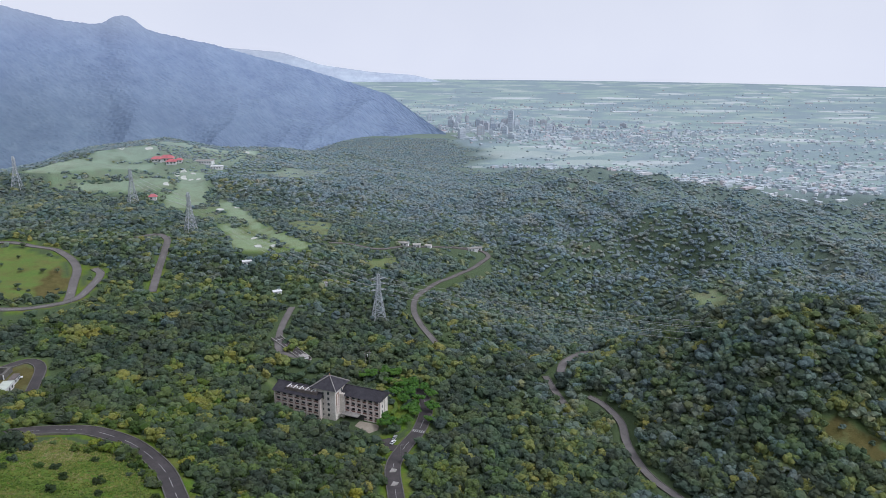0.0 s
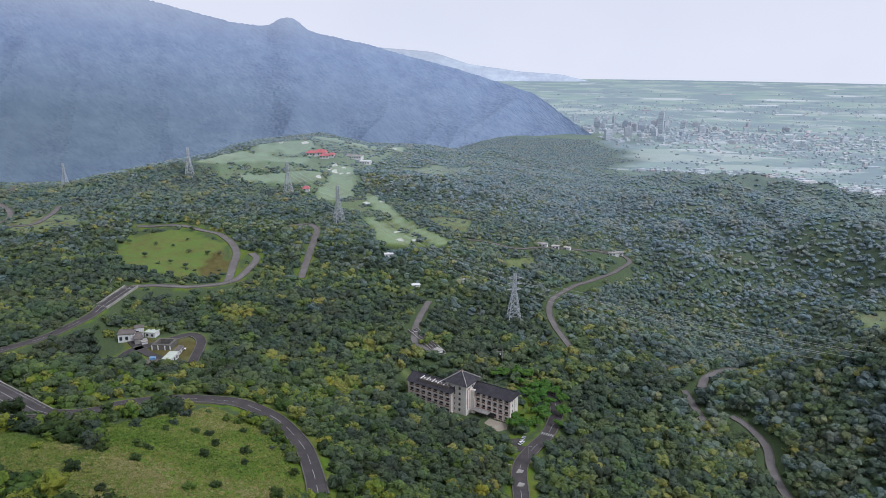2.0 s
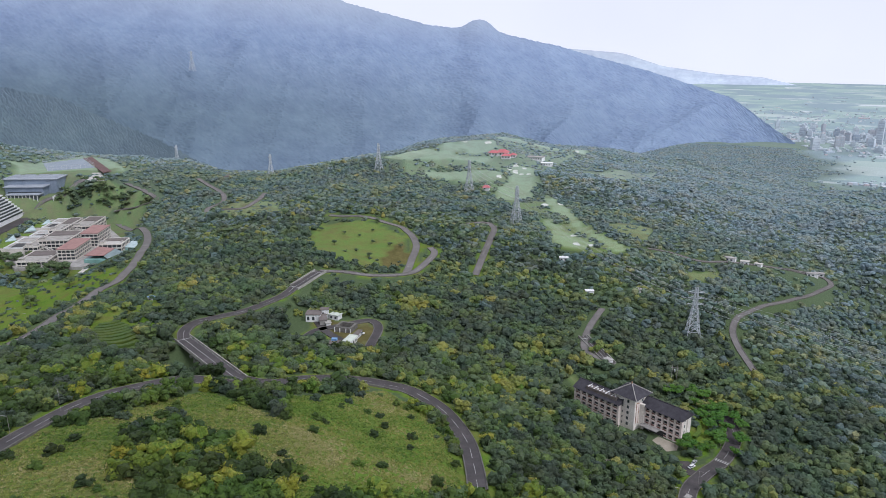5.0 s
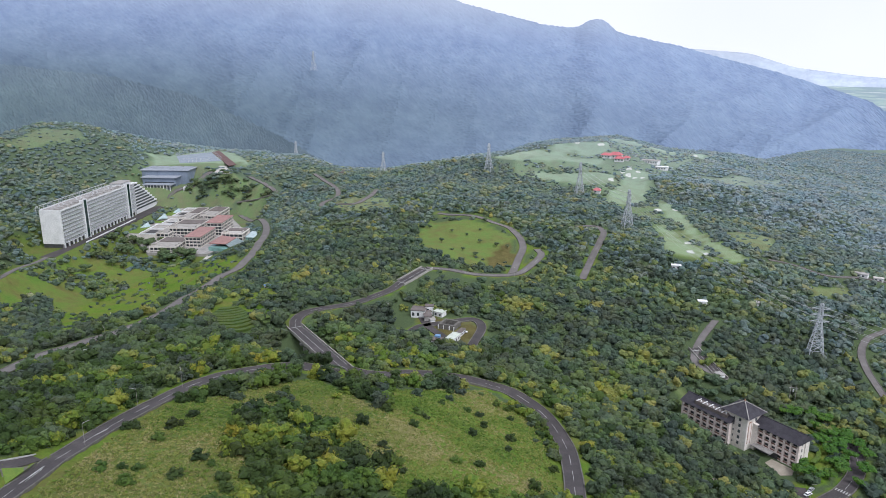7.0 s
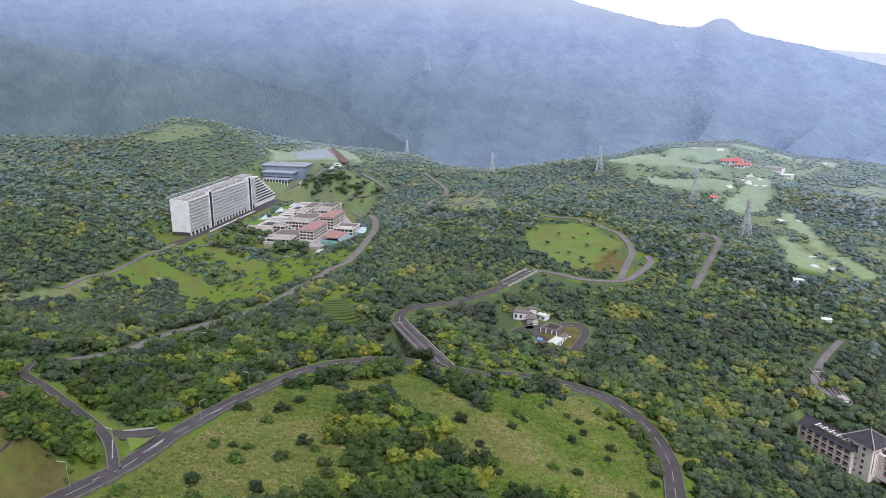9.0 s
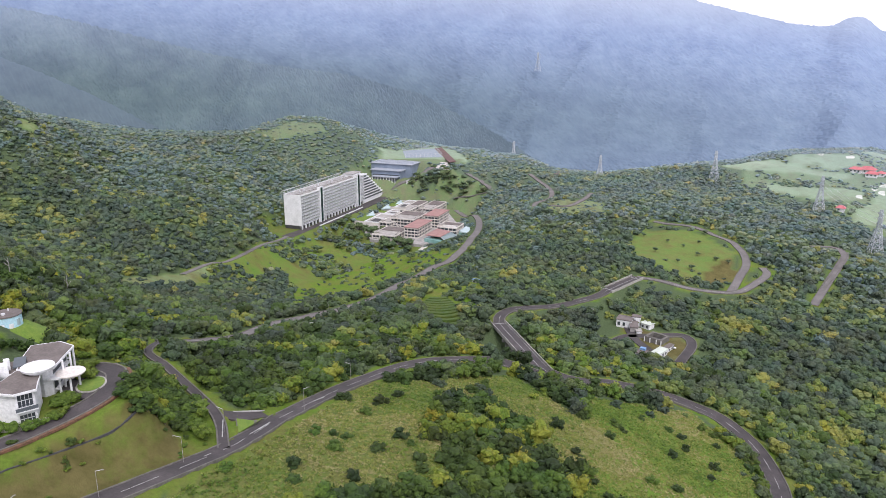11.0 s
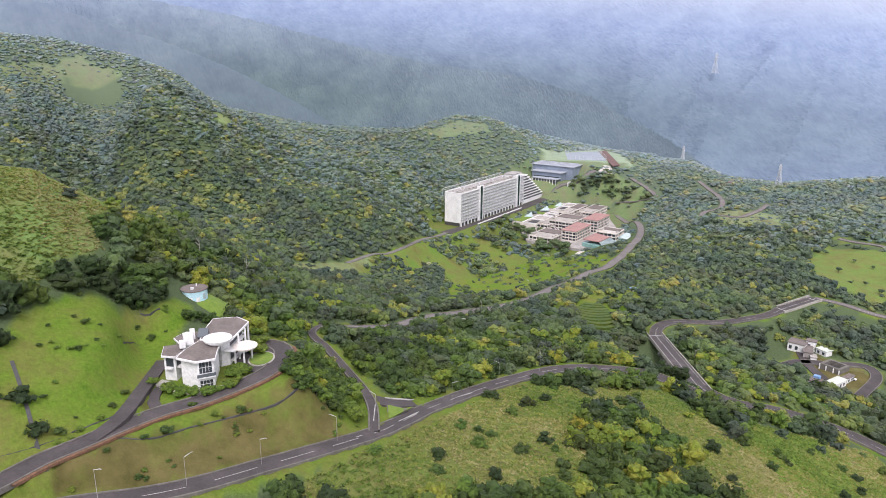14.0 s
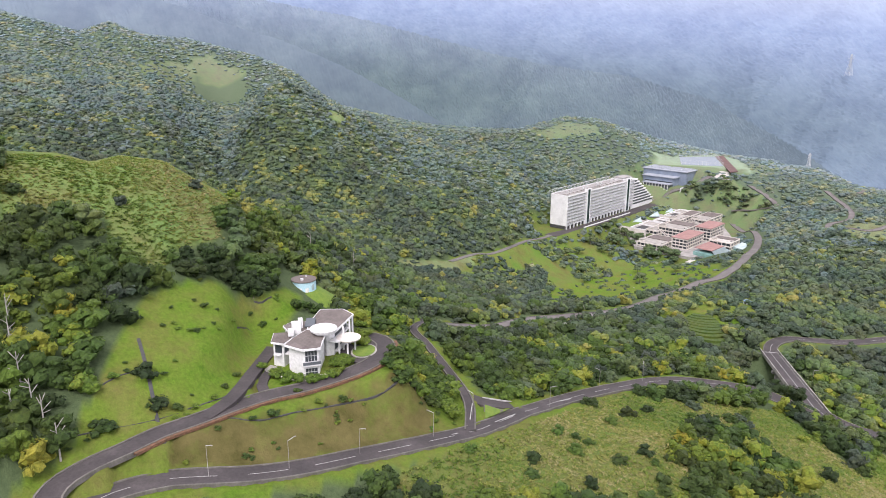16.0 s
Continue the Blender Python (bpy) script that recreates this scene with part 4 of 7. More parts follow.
def grow(r0, r1, gap, seed, size, share=1.0):
    """Trees on a jittered grid between two distances, without open ground or trees blocking the camera's view of roads.
    """
    rng = np.random.RandomState(seed)
    n = int(2 * r1 / gap)
    X, Y = np.meshgrid((np.arange(n) - n / 2) * gap, (np.arange(n) - n / 2) * gap)
    X = X.ravel() + rng.uniform(-0.45, 0.45, n * n) * gap
    Y = Y.ravel() + rng.uniform(-0.45, 0.45, n * n) * gap
    d, b = np.hypot(X, Y), np.degrees(np.arctan2(-X, Y))
    ok = (d > r0) & (d < r1) & (b > -37) & (b < 109) & ((plain_share(X, Y) < rng.uniform(0.0, 0.5, n * n)) | (rng.uniform(size=n * n) < 0.012 + 0.03 * (rough_land(X, Y) > 0.5)))
    X, Y = X[ok], Y[ok]
    keep = np.ones(len(X))
    wild = inside(PLOTS["thicket"], X, Y)
    for key, poly in PLOTS.items():
        if key != "thicket":
            keep[inside(poly, X, Y) & ~wild] = SPARSE.get(key, 0.015)
    rough = inside(PLOTS["golf_rough"], X, Y) & (keep == SPARSE["golf_rough"])
    line_up = rough_land(X * 2.6 + 300, Y * 2.6)
    keep[rough] = np.where(line_up[rough] > -0.25, 0.95, 0.16)
    lawn = inside(PLOTS["hotel_lawn"], X, Y) & (keep == SPARSE["hotel_lawn"])
    keep[lawn] = np.where(line_up[lawn] > 0.25, 0.99, 0.02)
    ok = rng.uniform(size=len(X)) < keep * share
    X, Y, keep = X[ok], Y[ok], keep[ok]
    ok = (CAMERA_Z - land(X, Y)) / np.hypot(X, Y) < 0.80
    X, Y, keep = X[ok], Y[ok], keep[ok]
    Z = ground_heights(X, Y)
    blind = np.zeros(len(X), bool)     # hidden from the camera behind a rise, thinned out
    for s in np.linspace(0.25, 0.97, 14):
        blind |= land(X * s, Y * s) > CAMERA_Z + (Z + 9 - CAMERA_Z) * s + 2
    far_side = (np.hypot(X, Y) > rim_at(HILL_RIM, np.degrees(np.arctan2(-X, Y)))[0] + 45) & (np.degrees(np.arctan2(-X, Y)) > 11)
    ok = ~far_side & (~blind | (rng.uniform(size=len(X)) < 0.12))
    X, Y, Z, keep = X[ok], Y[ok], Z[ok], keep[ok]
    low = rough_land(X * 1.7 + 90, Y * 1.7 - 40) * 0.9 + 0.8 * rough_land(X * 6.3 - 20, Y * 6.3 + 70)
    rows = []
    for x, y, z, k, q in zip(X, Y, Z, keep, low):
        r = math.hypot(x, y)
        rad = size * rng.uniform(0.62, 1.25)
        h = rad * rng.uniform(1.25, 1.9) * (1.0 if r < 640 else 0.85 if r < 900 else 0.7)
        if k < 0.5:
            rad, h = rad * 0.6, h * 0.5
        elif k < 0.99:
            rad, h = rad * 0.85, h * 0.85
        if near_road(x, y)[0] < rad * 0.75 + 0.8 or any((x - a) ** 2 + (y - b) ** 2 < (c + rad * 0.6) ** 2 for a, b, c in CLEAR):
            continue
        if any(off_site(x, y, site) < rad * 0.5 for site in SITES[:-2]):
            continue
        # most trees that hide a road from the camera are dropped
        throw = h * 0.85 * r / max(30, CAMERA_Z - z)
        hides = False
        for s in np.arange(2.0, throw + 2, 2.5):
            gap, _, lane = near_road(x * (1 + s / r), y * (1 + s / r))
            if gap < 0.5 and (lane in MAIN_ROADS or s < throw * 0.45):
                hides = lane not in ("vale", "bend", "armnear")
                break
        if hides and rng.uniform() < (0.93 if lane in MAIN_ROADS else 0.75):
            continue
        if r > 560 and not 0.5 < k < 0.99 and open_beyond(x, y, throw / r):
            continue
        tone = (0.45 if k > 0.5 else 0.32) + 0.14 * q + rng.normal() * 0.19 + sum(c * math.exp(-((x - a) ** 2 + (y - b) ** 2) / (w * w)) for a, b, w, c in BRIGHT)
        if rng.uniform() < 0.016 + 0.05 * max(0, q - 0.3):
            tone = rng.uniform(0.84, 1.0)
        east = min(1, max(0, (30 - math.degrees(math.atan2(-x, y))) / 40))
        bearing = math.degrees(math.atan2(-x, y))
        # distance and bearing pick how much painted haze the tree's leaf set has
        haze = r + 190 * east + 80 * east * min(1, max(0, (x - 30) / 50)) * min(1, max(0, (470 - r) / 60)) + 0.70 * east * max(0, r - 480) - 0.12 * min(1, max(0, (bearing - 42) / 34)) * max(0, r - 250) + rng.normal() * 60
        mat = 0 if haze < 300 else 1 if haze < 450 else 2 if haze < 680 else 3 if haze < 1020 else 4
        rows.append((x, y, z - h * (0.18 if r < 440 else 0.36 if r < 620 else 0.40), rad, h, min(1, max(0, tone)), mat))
    return rows


rng = np.random.RandomState(5)
NEAR_MODELS = [crown(rng, 11, 140, 0.13) for _ in range(10)]
SLOPE_MODELS = [crown(rng, 6, 60, 0.15) for _ in range(10)]
MID_MODELS = [crown(rng, 2, 8, 0.26) for _ in range(10)]
FAR_MODELS = [crown(rng, 1, 2, 0.34) for _ in range(8)]
LEAVES = [LEAF_NEAR, LEAF_HAZE_THIN, LEAF_HAZE_MID, LEAF_HAZE_FAR, LEAF_HAZE_DEEP]
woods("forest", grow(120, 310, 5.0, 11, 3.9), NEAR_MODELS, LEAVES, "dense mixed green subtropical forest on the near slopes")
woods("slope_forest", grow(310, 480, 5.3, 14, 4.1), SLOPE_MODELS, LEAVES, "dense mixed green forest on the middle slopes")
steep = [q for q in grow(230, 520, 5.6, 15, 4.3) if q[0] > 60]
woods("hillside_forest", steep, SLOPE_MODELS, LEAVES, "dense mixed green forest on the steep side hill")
woods("valley_forest", grow(480, 900, 4.8, 12, 4.3), MID_MODELS, LEAVES, "dense green forest in the valley, dulled by haze in the leaf colour")
woods("upland_forest", grow(900, 2050, 5.8, 13, 4.6), FAR_MODELS, LEAVES, "dense green forest on far hills, haze painted into the leaves")



def tuft(rng, blades):
    """A tussock of long grass."""
    V, Fc = [], []
    for i in range(blades):
        a, o = rng.uniform(0, 6.28), rng.uniform(0, 0.6)
        c = np.array([o * math.cos(a * 1.7), o * math.sin(a * 1.7), 0])
        t = np.array([math.cos(a), math.sin(a), 0])
        lean = np.array([rng.uniform(-1.0, 1.0), rng.uniform(-1.0, 1.0), rng.uniform(0.35, 1.0)])
        V.append(np.array([c + t * 0.4, c - t * 0.4, c + lean]))
        Fc.append(np.array([[3 * i, 3 * i + 1, 3 * i + 2]]))
    return np.concatenate(V), np.concatenate(Fc)


def tussocks(keys, count, seed, size):
    rng = np.random.RandomState(seed)
    rows = []
    for key in keys:
        p = np.array(PLOTS[key])
        lo, hi = p.min(0), p.max(0)
        k = int(count * (hi - lo).prod() / 10000)
        x, y = rng.uniform(lo[0], hi[0], k), rng.uniform(lo[1], hi[1], k)
        ok = inside(PLOTS[key], x, y) & (np.hypot(x, y) > 110)
        x, y = x[ok], y[ok]
        z, q = ground_heights(x, y), rough_land(x * 2.3, y * 2.3) + 0.3 * rough_land(x * 5.3 + 40, y * 4.1)
        for xx, yy, zz, qq in zip(x, y, z, q):
            if near_road(xx, yy)[0] > 1.0 and not any((xx - a) ** 2 + (yy - b) ** 2 < c * c for a, b, c in CLEAR):
                rows.append((xx, yy, zz - 0.1, size * rng.uniform(0.6, 1.3), size * rng.uniform(0.7, 1.3), min(1, max(0, 0.5 + 0.16 * qq + rng.normal() * 0.17)), 0))
    return rows


GRASS = foliage("long_grass", [(0.0, (0.072, 0.135, 0.016)), (0.35, (0.135, 0.208, 0.028)), (0.55, (0.215, 0.242, 0.052)), (0.75, (0.275, 0.258, 0.090)), (1.0, (0.36, 0.32, 0.16))], 1.6, 0.1, speck=0.25, drifts=0.25)
TUFTS = [tuft(rng, 9) for _ in range(6)]
woods("long_grass", tussocks(("hill", "hill_side", "left_hill"), 13000, 21, 0.85), TUFTS, [GRASS], "long tussocky yellow-green grass on the open hilltop")

# ---------------------------------------------------------------- building helpers and materials
WHITE = surface("weathered_white_render", [(0.3, (0.60, 0.605, 0.61)), (0.7, (0.77, 0.77, 0.775))], 0.12, 0.85, fine=1.2)
CREAM = surface("cream_render", [(0.3, (0.60, 0.555, 0.51)), (0.7, (0.76, 0.715, 0.665))], 0.15, 0.85, fine=1.4)
PINK = surface("pinkish_tile_cladding", [(0.3, (0.62, 0.53, 0.49)), (0.7, (0.74, 0.65, 0.61))], 0.3, 0.7, fine=2.2)
RAIL = surface("grey_balcony_panels", [(0.3, (0.31, 0.33, 0.36)), (0.7, (0.42, 0.44, 0.47))], 0.5, 0.6)
GREY = surface("stained_grey_concrete", [(0.3, (0.20, 0.19, 0.18)), (0.7, (0.40, 0.385, 0.365))], 0.18, 0.9, fine=1.1)
DECK = surface("brown_grey_roof_felt", [(0.3, (0.105, 0.088, 0.080)), (0.7, (0.175, 0.150, 0.140))], 0.25, 0.9, fine=1.5)
RED_ROOF = surface("dull_red_roofing", [(0.3, (0.25, 0.135, 0.12)), (0.7, (0.35, 0.205, 0.185))], 0.2, 0.8, fine=1.6)
VIVID_RED = surface("bright_red_roof_tiles", [(0.3, (0.42, 0.115, 0.13)), (0.7, (0.54, 0.18, 0.19))], 0.2, 0.7, fine=1.2)
SLATE = surface("dark_grey_roof_tiles", [(0.3, (0.036, 0.034, 0.042)), (0.7, (0.068, 0.064, 0.074))], 0.4, 0.75, fine=2.5, spec=0.2)
BLUE_PANEL = surface("blue_grey_metal_cladding", [(0.3, (0.165, 0.205, 0.275)), (0.7, (0.24, 0.285, 0.36))], 0.15, 0.5, fine=1.0)
BLUE_ROOF = surface("pale_blue_grey_metal_roof", [(0.3, (0.26, 0.285, 0.33)), (0.7, (0.36, 0.385, 0.43))], 0.15, 0.5, fine=1.0)
MAROON = surface("maroon_railing_paint", [(0.3, (0.16, 0.075, 0.06)), (0.7, (0.25, 0.125, 0.10))], 0.5, 0.6)
STEEL = surface("galvanised_steel", [(0.3, (0.46, 0.47, 0.48)), (0.7, (0.62, 0.63, 0.64))], 0.6, 0.5, 0.1)
COURT = surface("blue_grey_court_paint", [(0.3, (0.20, 0.235, 0.275)), (0.7, (0.27, 0.305, 0.345))], 0.1, 0.9)
TRACK = surface("brown_red_running_track", [(0.3, (0.095, 0.052, 0.048)), (0.7, (0.145, 0.085, 0.078))], 0.1, 0.9)
PAVING = surface("pale_paving", [(0.3, (0.38, 0.355, 0.325)), (0.7, (0.52, 0.495, 0.46))], 0.2, 0.9)
MINT = surface("pale_green_sheet_roof", [(0.3, (0.42, 0.46, 0.40)), (0.7, (0.56, 0.60, 0.52))], 0.3, 0.6)
POOL_BLUE = surface("pale_cyan_paint", [(0.3, (0.34, 0.56, 0.66)), (0.7, (0.48, 0.70, 0.78))], 0.4, 0.6)
TARP = surface("blue_painted_steel", [(0.3, (0.10, 0.22, 0.42)), (0.7, (0.20, 0.34, 0.55))], 0.5, 0.5)
EARTH = surface("red_brown_earth", [(0.3, (0.22, 0.125, 0.075)), (0.7, (0.34, 0.21, 0.135))], 0.3, 0.95)
# dark colour standing in for shade inside openings and recesses
DARK = surface("shaded_interior", [(0.3, (0.035, 0.035, 0.037)), (0.7, (0.07, 0.07, 0.07))], 0.5, 0.8)


def glass(name, tint, rough=0.08):
    m, n, l, b = material(name)
    r = ramp_node(n, [(0.3, tuple(0.7 * c for c in tint)), (0.7, tint)])
    l.new(noise_node(n, l, 0.3, 3.0), r.inputs[0])
    l.new(r.outputs[0], b.inputs["Base Color"])
    b.inputs["Roughness"].default_value = rough
    return m


GLASS_DARK = glass("dark_window_glass", (0.04, 0.05, 0.06), 0.3)
TURF = surface("short_turf", [(0.3, (0.085, 0.160, 0.018)), (0.7, (0.150, 0.215, 0.030))], 0.5, 0.95, fine=3.0, bump=0.6, bump_size=0.1)
GLASS_GREY = glass("curtained_window_glass", (0.10, 0.115, 0.13), 0.45)
GLASS_GREEN = glass("dark_green_glass", (0.015, 0.045, 0.045))
GLASS_TEAL = glass("teal_glass", (0.22, 0.40, 0.37), 0.12)
GLASS_PALE = glass("pale_glazed_roof", (0.42, 0.53, 0.54), 0.15)


def part(name, bm, mat, parent, label=""):
    """Links a bmesh as one mesh object under a thing or a part."""
    me = bpy.data.meshes.new(name)
    bm.normal_update()
    bm.to_mesh(me)
    bm.free()
    me.materials.append(mat)
    ob = new(name, me)
    ob.parent = parent
    if label:
        tagged(ob, label)
    return ob


def box(x0, x1, y0, y1, z0, z1, bm=None, bevel=0.0):
    bm = bm or bmesh.new()
    q = bmesh.ops.create_cube(bm, size=1.0, matrix=Matrix.LocRotScale(((x0 + x1) / 2, (y0 + y1) / 2, (z0 + z1) / 2), None, (abs(x1 - x0), abs(y1 - y0), abs(z1 - z0))))
    if bevel:
        es = list({e for v in q["verts"] for e in v.link_edges})
        bmesh.ops.bevel(bm, geom=es, offset=bevel, segments=1, affect="EDGES")
    return bm


def boxes(rows):
    bm = bmesh.new()
    for r in rows:
        box(*r, bm=bm)
    return bm


def prism(poly, z0, z1, bm=None):
    """An upright block over an outline; z1 may be a height for each corner."""
    bm = bm or bmesh.new()
    n = len(poly)
    tops = z1 if isinstance(z1, (list, tuple)) else [z1] * n
    if sum(a[0] * b[1] - b[0] * a[1] for a, b in zip(poly, poly[1:] + poly[:1])) < 0:
        poly, tops = poly[::-1], tops[::-1]
    lo, hi = [bm.verts.new((x, y, z0)) for x, y in poly], [bm.verts.new((x, y, t)) for (x, y), t in zip(poly, tops)]
    bm.faces.new(lo[::-1])
    bm.faces.new(hi)
    for i in range(n):
        j = (i + 1) % n
        bm.faces.new((lo[i], lo[j], hi[j], hi[i]))
    return bm


def cyl(x, y, z0, z1, r0, r1=None, seg=16, bm=None):
    bm = bm or bmesh.new()
    bmesh.ops.create_cone(bm, cap_ends=True, segments=seg, radius1=r0, radius2=r0 if r1 is None else r1, depth=z1 - z0, matrix=Matrix.Translation((x, y, (z0 + z1) / 2)))
    return bm


def bar(a, b, w, bm):
    """A thin square member between two points."""
    a, b = Vector(a), Vector(b)
    d = b - a
    bmesh.ops.create_cube(bm, size=1.0, matrix=Matrix.Translation((a + b) / 2) @ d.to_track_quat("Z", "Y").to_matrix().to_4x4() @ Matrix.Diagonal((w, w, d.length, 1)))


def thing(name, x, y, z, turn, label, category, group="", kind=""):
    ob = new(name)
    ob.matrix_basis = pose(x, y, z, 0, 0, turn)
    return tagged(ob, label, category, group, kind)


def inset(poly, k):
    cx, cy = sum(p[0] for p in poly) / len(poly), sum(p[1] for p in poly) / len(poly)
    return [(cx + (x - cx) * k, cy + (y - cy) * k) for x, y in poly]


def storeys(host, x0, x1, y0, y1, z0, floors, fh, wall, pane, bay=4.0, out=0.5, parapet=0.9, roof=None, band=0.9):
    """A block of floors: slab edges, recessed glazing, breast walls and piers, with a parapet round its roof."""
    part("core", box(x0 + out, x1 - out, y0 + out, y1 - out, z0, z0 + floors * fh), pane, host, "recessed windows")
    for k in range(floors + 1):
        part("floor_slab", box(x0, x1, y0, y1, z0 + k * fh - 0.18, z0 + k * fh + 0.18), wall, host)
        if k < floors:
            t, a, b = 0.12, z0 + k * fh + 0.18, z0 + k * fh + 0.18 + band
            part("breast_wall", boxes([(x0, x1, y0, y0 + t, a, b), (x0, x1, y1 - t, y1, a, b), (x0, x0 + t, y0, y1, a, b), (x1 - t, x1, y0, y1, a, b)]), wall, host)
    rows = []
    for x in np.linspace(x0, x1 - 0.45, max(2, int(round((x1 - x0) / bay)) + 1)):
        rows += [(x, x + 0.45, y0 - 0.04, y0 + 0.5, z0, z0 + floors * fh), (x, x + 0.45, y1 - 0.5, y1 + 0.04, z0, z0 + floors * fh)]
    for y in np.linspace(y0, y1 - 0.45, max(2, int(round((y1 - y0) / bay)) + 1))[1:-1]:
        rows += [(x0 - 0.04, x0 + 0.5, y, y + 0.45, z0, z0 + floors * fh), (x1 - 0.5, x1 + 0.04, y, y + 0.45, z0, z0 + floors * fh)]
    for r in rows:
        part("pier", box(*r), wall, host)
    top = z0 + floors * fh + 0.18
    part("parapet", boxes([(x0, x1, y0, y0 + 0.3, top, top + parapet), (x0, x1, y1 - 0.3, y1, top, top + parapet), (x0, x0 + 0.3, y0 + 0.3, y1 - 0.3, top, top + parapet), (x1 - 0.3, x1, y0 + 0.3, y1 - 0.3, top, top + parapet)]), wall, host)
    part("roof_deck", box(x0 + 0.3, x1 - 0.3, y0 + 0.3, y1 - 0.3, top, top + 0.12), roof or DECK, host)
    return top


# ---------------------------------------------------------------- the hotel on the hillside
HX, HY, HZ, HT = -644.8, 324.4, 23.4, 121.0
hotel = thing("hotel", HX, HY, HZ, HT, "long white ten-storey slab hotel with balconies and roof frames", "hotel")
L, D, FH, NF = 140.0, 20.0, 3.35, 9
ZT = 4.2 + NF * FH
part("core", box(0.3, L, 1.6, D, 0, ZT), GREY, hotel)
part("end_wall", box(-0.4, 0.3, -0.3, D, 3.6, ZT + 0.9), WHITE, hotel, "blank white gable wall with faint stains")
part("end_base", box(0.0, 0.3, 2.0, D, 0, 3.6), DARK, hotel)
for k in range(NF + 1):
    part("floor_slab", box(0.3, L, -0.2, 1.6, 4.2 + k * FH - 0.22, 4.2 + k * FH + 0.14), WHITE, hotel)
for k in range(NF):
    z = 4.2 + k * FH
    part("window_band", box(0.3, L, 1.42, 1.598, z + 0.14, z + FH - 0.22), GLASS_GREY if k % 3 else GLASS_DARK, hotel, "curtained balcony windows")
    part("balcony_rail", box(0.3, L, -0.16, -0.06, z + 0.14, z + 1.15), RAIL, hotel)
fins = [(x, x + 0.22, -0.18, 1.6, 4.2, ZT) for x in np.arange(3.4, L, 3.4)]
for q in fins:
    part("partition_wall", box(*q), WHITE, hotel)
for x in np.arange(0.3, L, 6.8):
    part("arcade_column", box(x, x + 1.1, -0.25, 0.9, 0, 4.0), WHITE, hotel)
# back of the arcade coloured dark for its shade
part("arcade_recess", box(0.3, L, 1.4, 1.599, 0, 3.9), DARK, hotel)
for x in (37.0, 122.0):
    part("stair_glass", box(x, x + 4.6, -1.1, 1.3, 1.0, ZT + 2.4), GLASS_GREEN, hotel, "tall dark green glazed stair shaft")
    for q in (x - 1.3, x + 4.6):
        part("stair_pylon", box(q, q + 1.3, -1.3, 2.5, 0, ZT + 3.2), WHITE, hotel)
part("roof_deck", box(0.3, L, 0.1, D - 0.1, ZT + 0.14, ZT + 0.26), GREY, hotel)
part("parapet", boxes([(0.3, L, -0.2, 0.1, ZT + 0.14, ZT + 1.2), (0.3, L, D - 0.1, D + 0.2, ZT + 0.14, ZT + 1.2)]), WHITE, hotel)
for x in np.arange(4, L - 22, 7.5):
    part("roof_unit", box(x, x + 4.2, 4.5, 8.5, ZT + 0.26, ZT + 1.7), GREY, hotel)
    if int(x) % 2:
        part("roof_tank", cyl(x + 5.4, 11.5, ZT + 0.26, ZT + 2.4, 0.9, seg=10), STEEL, hotel)
for y, z in ((14.0, 3.0), (21.0, 4.4)):
    bm = bmesh.new()
    bar((-3, y, ZT + z), (L - 18, y, ZT + z), 0.35, bm)
    part("roof_frame_beam", bm, STEEL, hotel)
for x in np.arange(-3, L - 17, 6.0):
    bm = bmesh.new()
    bar((x, 14, ZT + 3.0), (x, 21, ZT + 4.4), 0.22, bm)
    bar((x, 14, ZT + 0.2), (x, 14, ZT + 3.0), 0.22, bm)
    bar((x, 21, ZT - 3.0), (x, 21, ZT + 4.4), 0.22, bm)
    part("roof_frame_rib", bm, STEEL, hotel)
part("lift_house", box(120, 139, 4, 16, ZT + 0.2, ZT + 3.6, bevel=0.15), WHITE, hotel)
part("lift_house_roof", box(119, 140, 3.4, 16.6, ZT + 3.6, ZT + 4.0), GREY, hotel)
for k in range(NF):
    z, x1 = 4.2 + (NF - 1 - k) * FH, L + 8 + k * 5.2
    part("terrace_floor", box(L, x1, 0.5, 17.0, z - 0.2 if k < NF - 1 else 0.2, z + FH - 0.3), GREY if k % 2 else WHITE, hotel)
    part("terrace_edge", boxes([(L, x1 + 0.5, 0.0, 0.5, z + FH - 0.6, z + FH + 0.5), (x1, x1 + 0.5, 0.5, 17.0, z + FH - 0.6, z + FH + 0.5)]), WHITE, hotel)
    part("terrace_window", box(L + 1, x1 - 0.6, 0.36, 0.49, z + 0.6, z + 2.3), GLASS_DARK, hotel)
part("terrace_base", box(L, L + 54, 0.6, 17, 0, 4.0), GREY, hotel)
part("forecourt_wall", box(20, 118, -9.0, -8.3, -4.5, 0.9), WHITE, hotel)
# flat dark panels on the wall for shaded openings
for x in np.arange(22, 116, 5.5):
    part("forecourt_opening", box(x, x + 3.4, -9.06, -9.0, -3.6, -0.8), DARK, hotel)

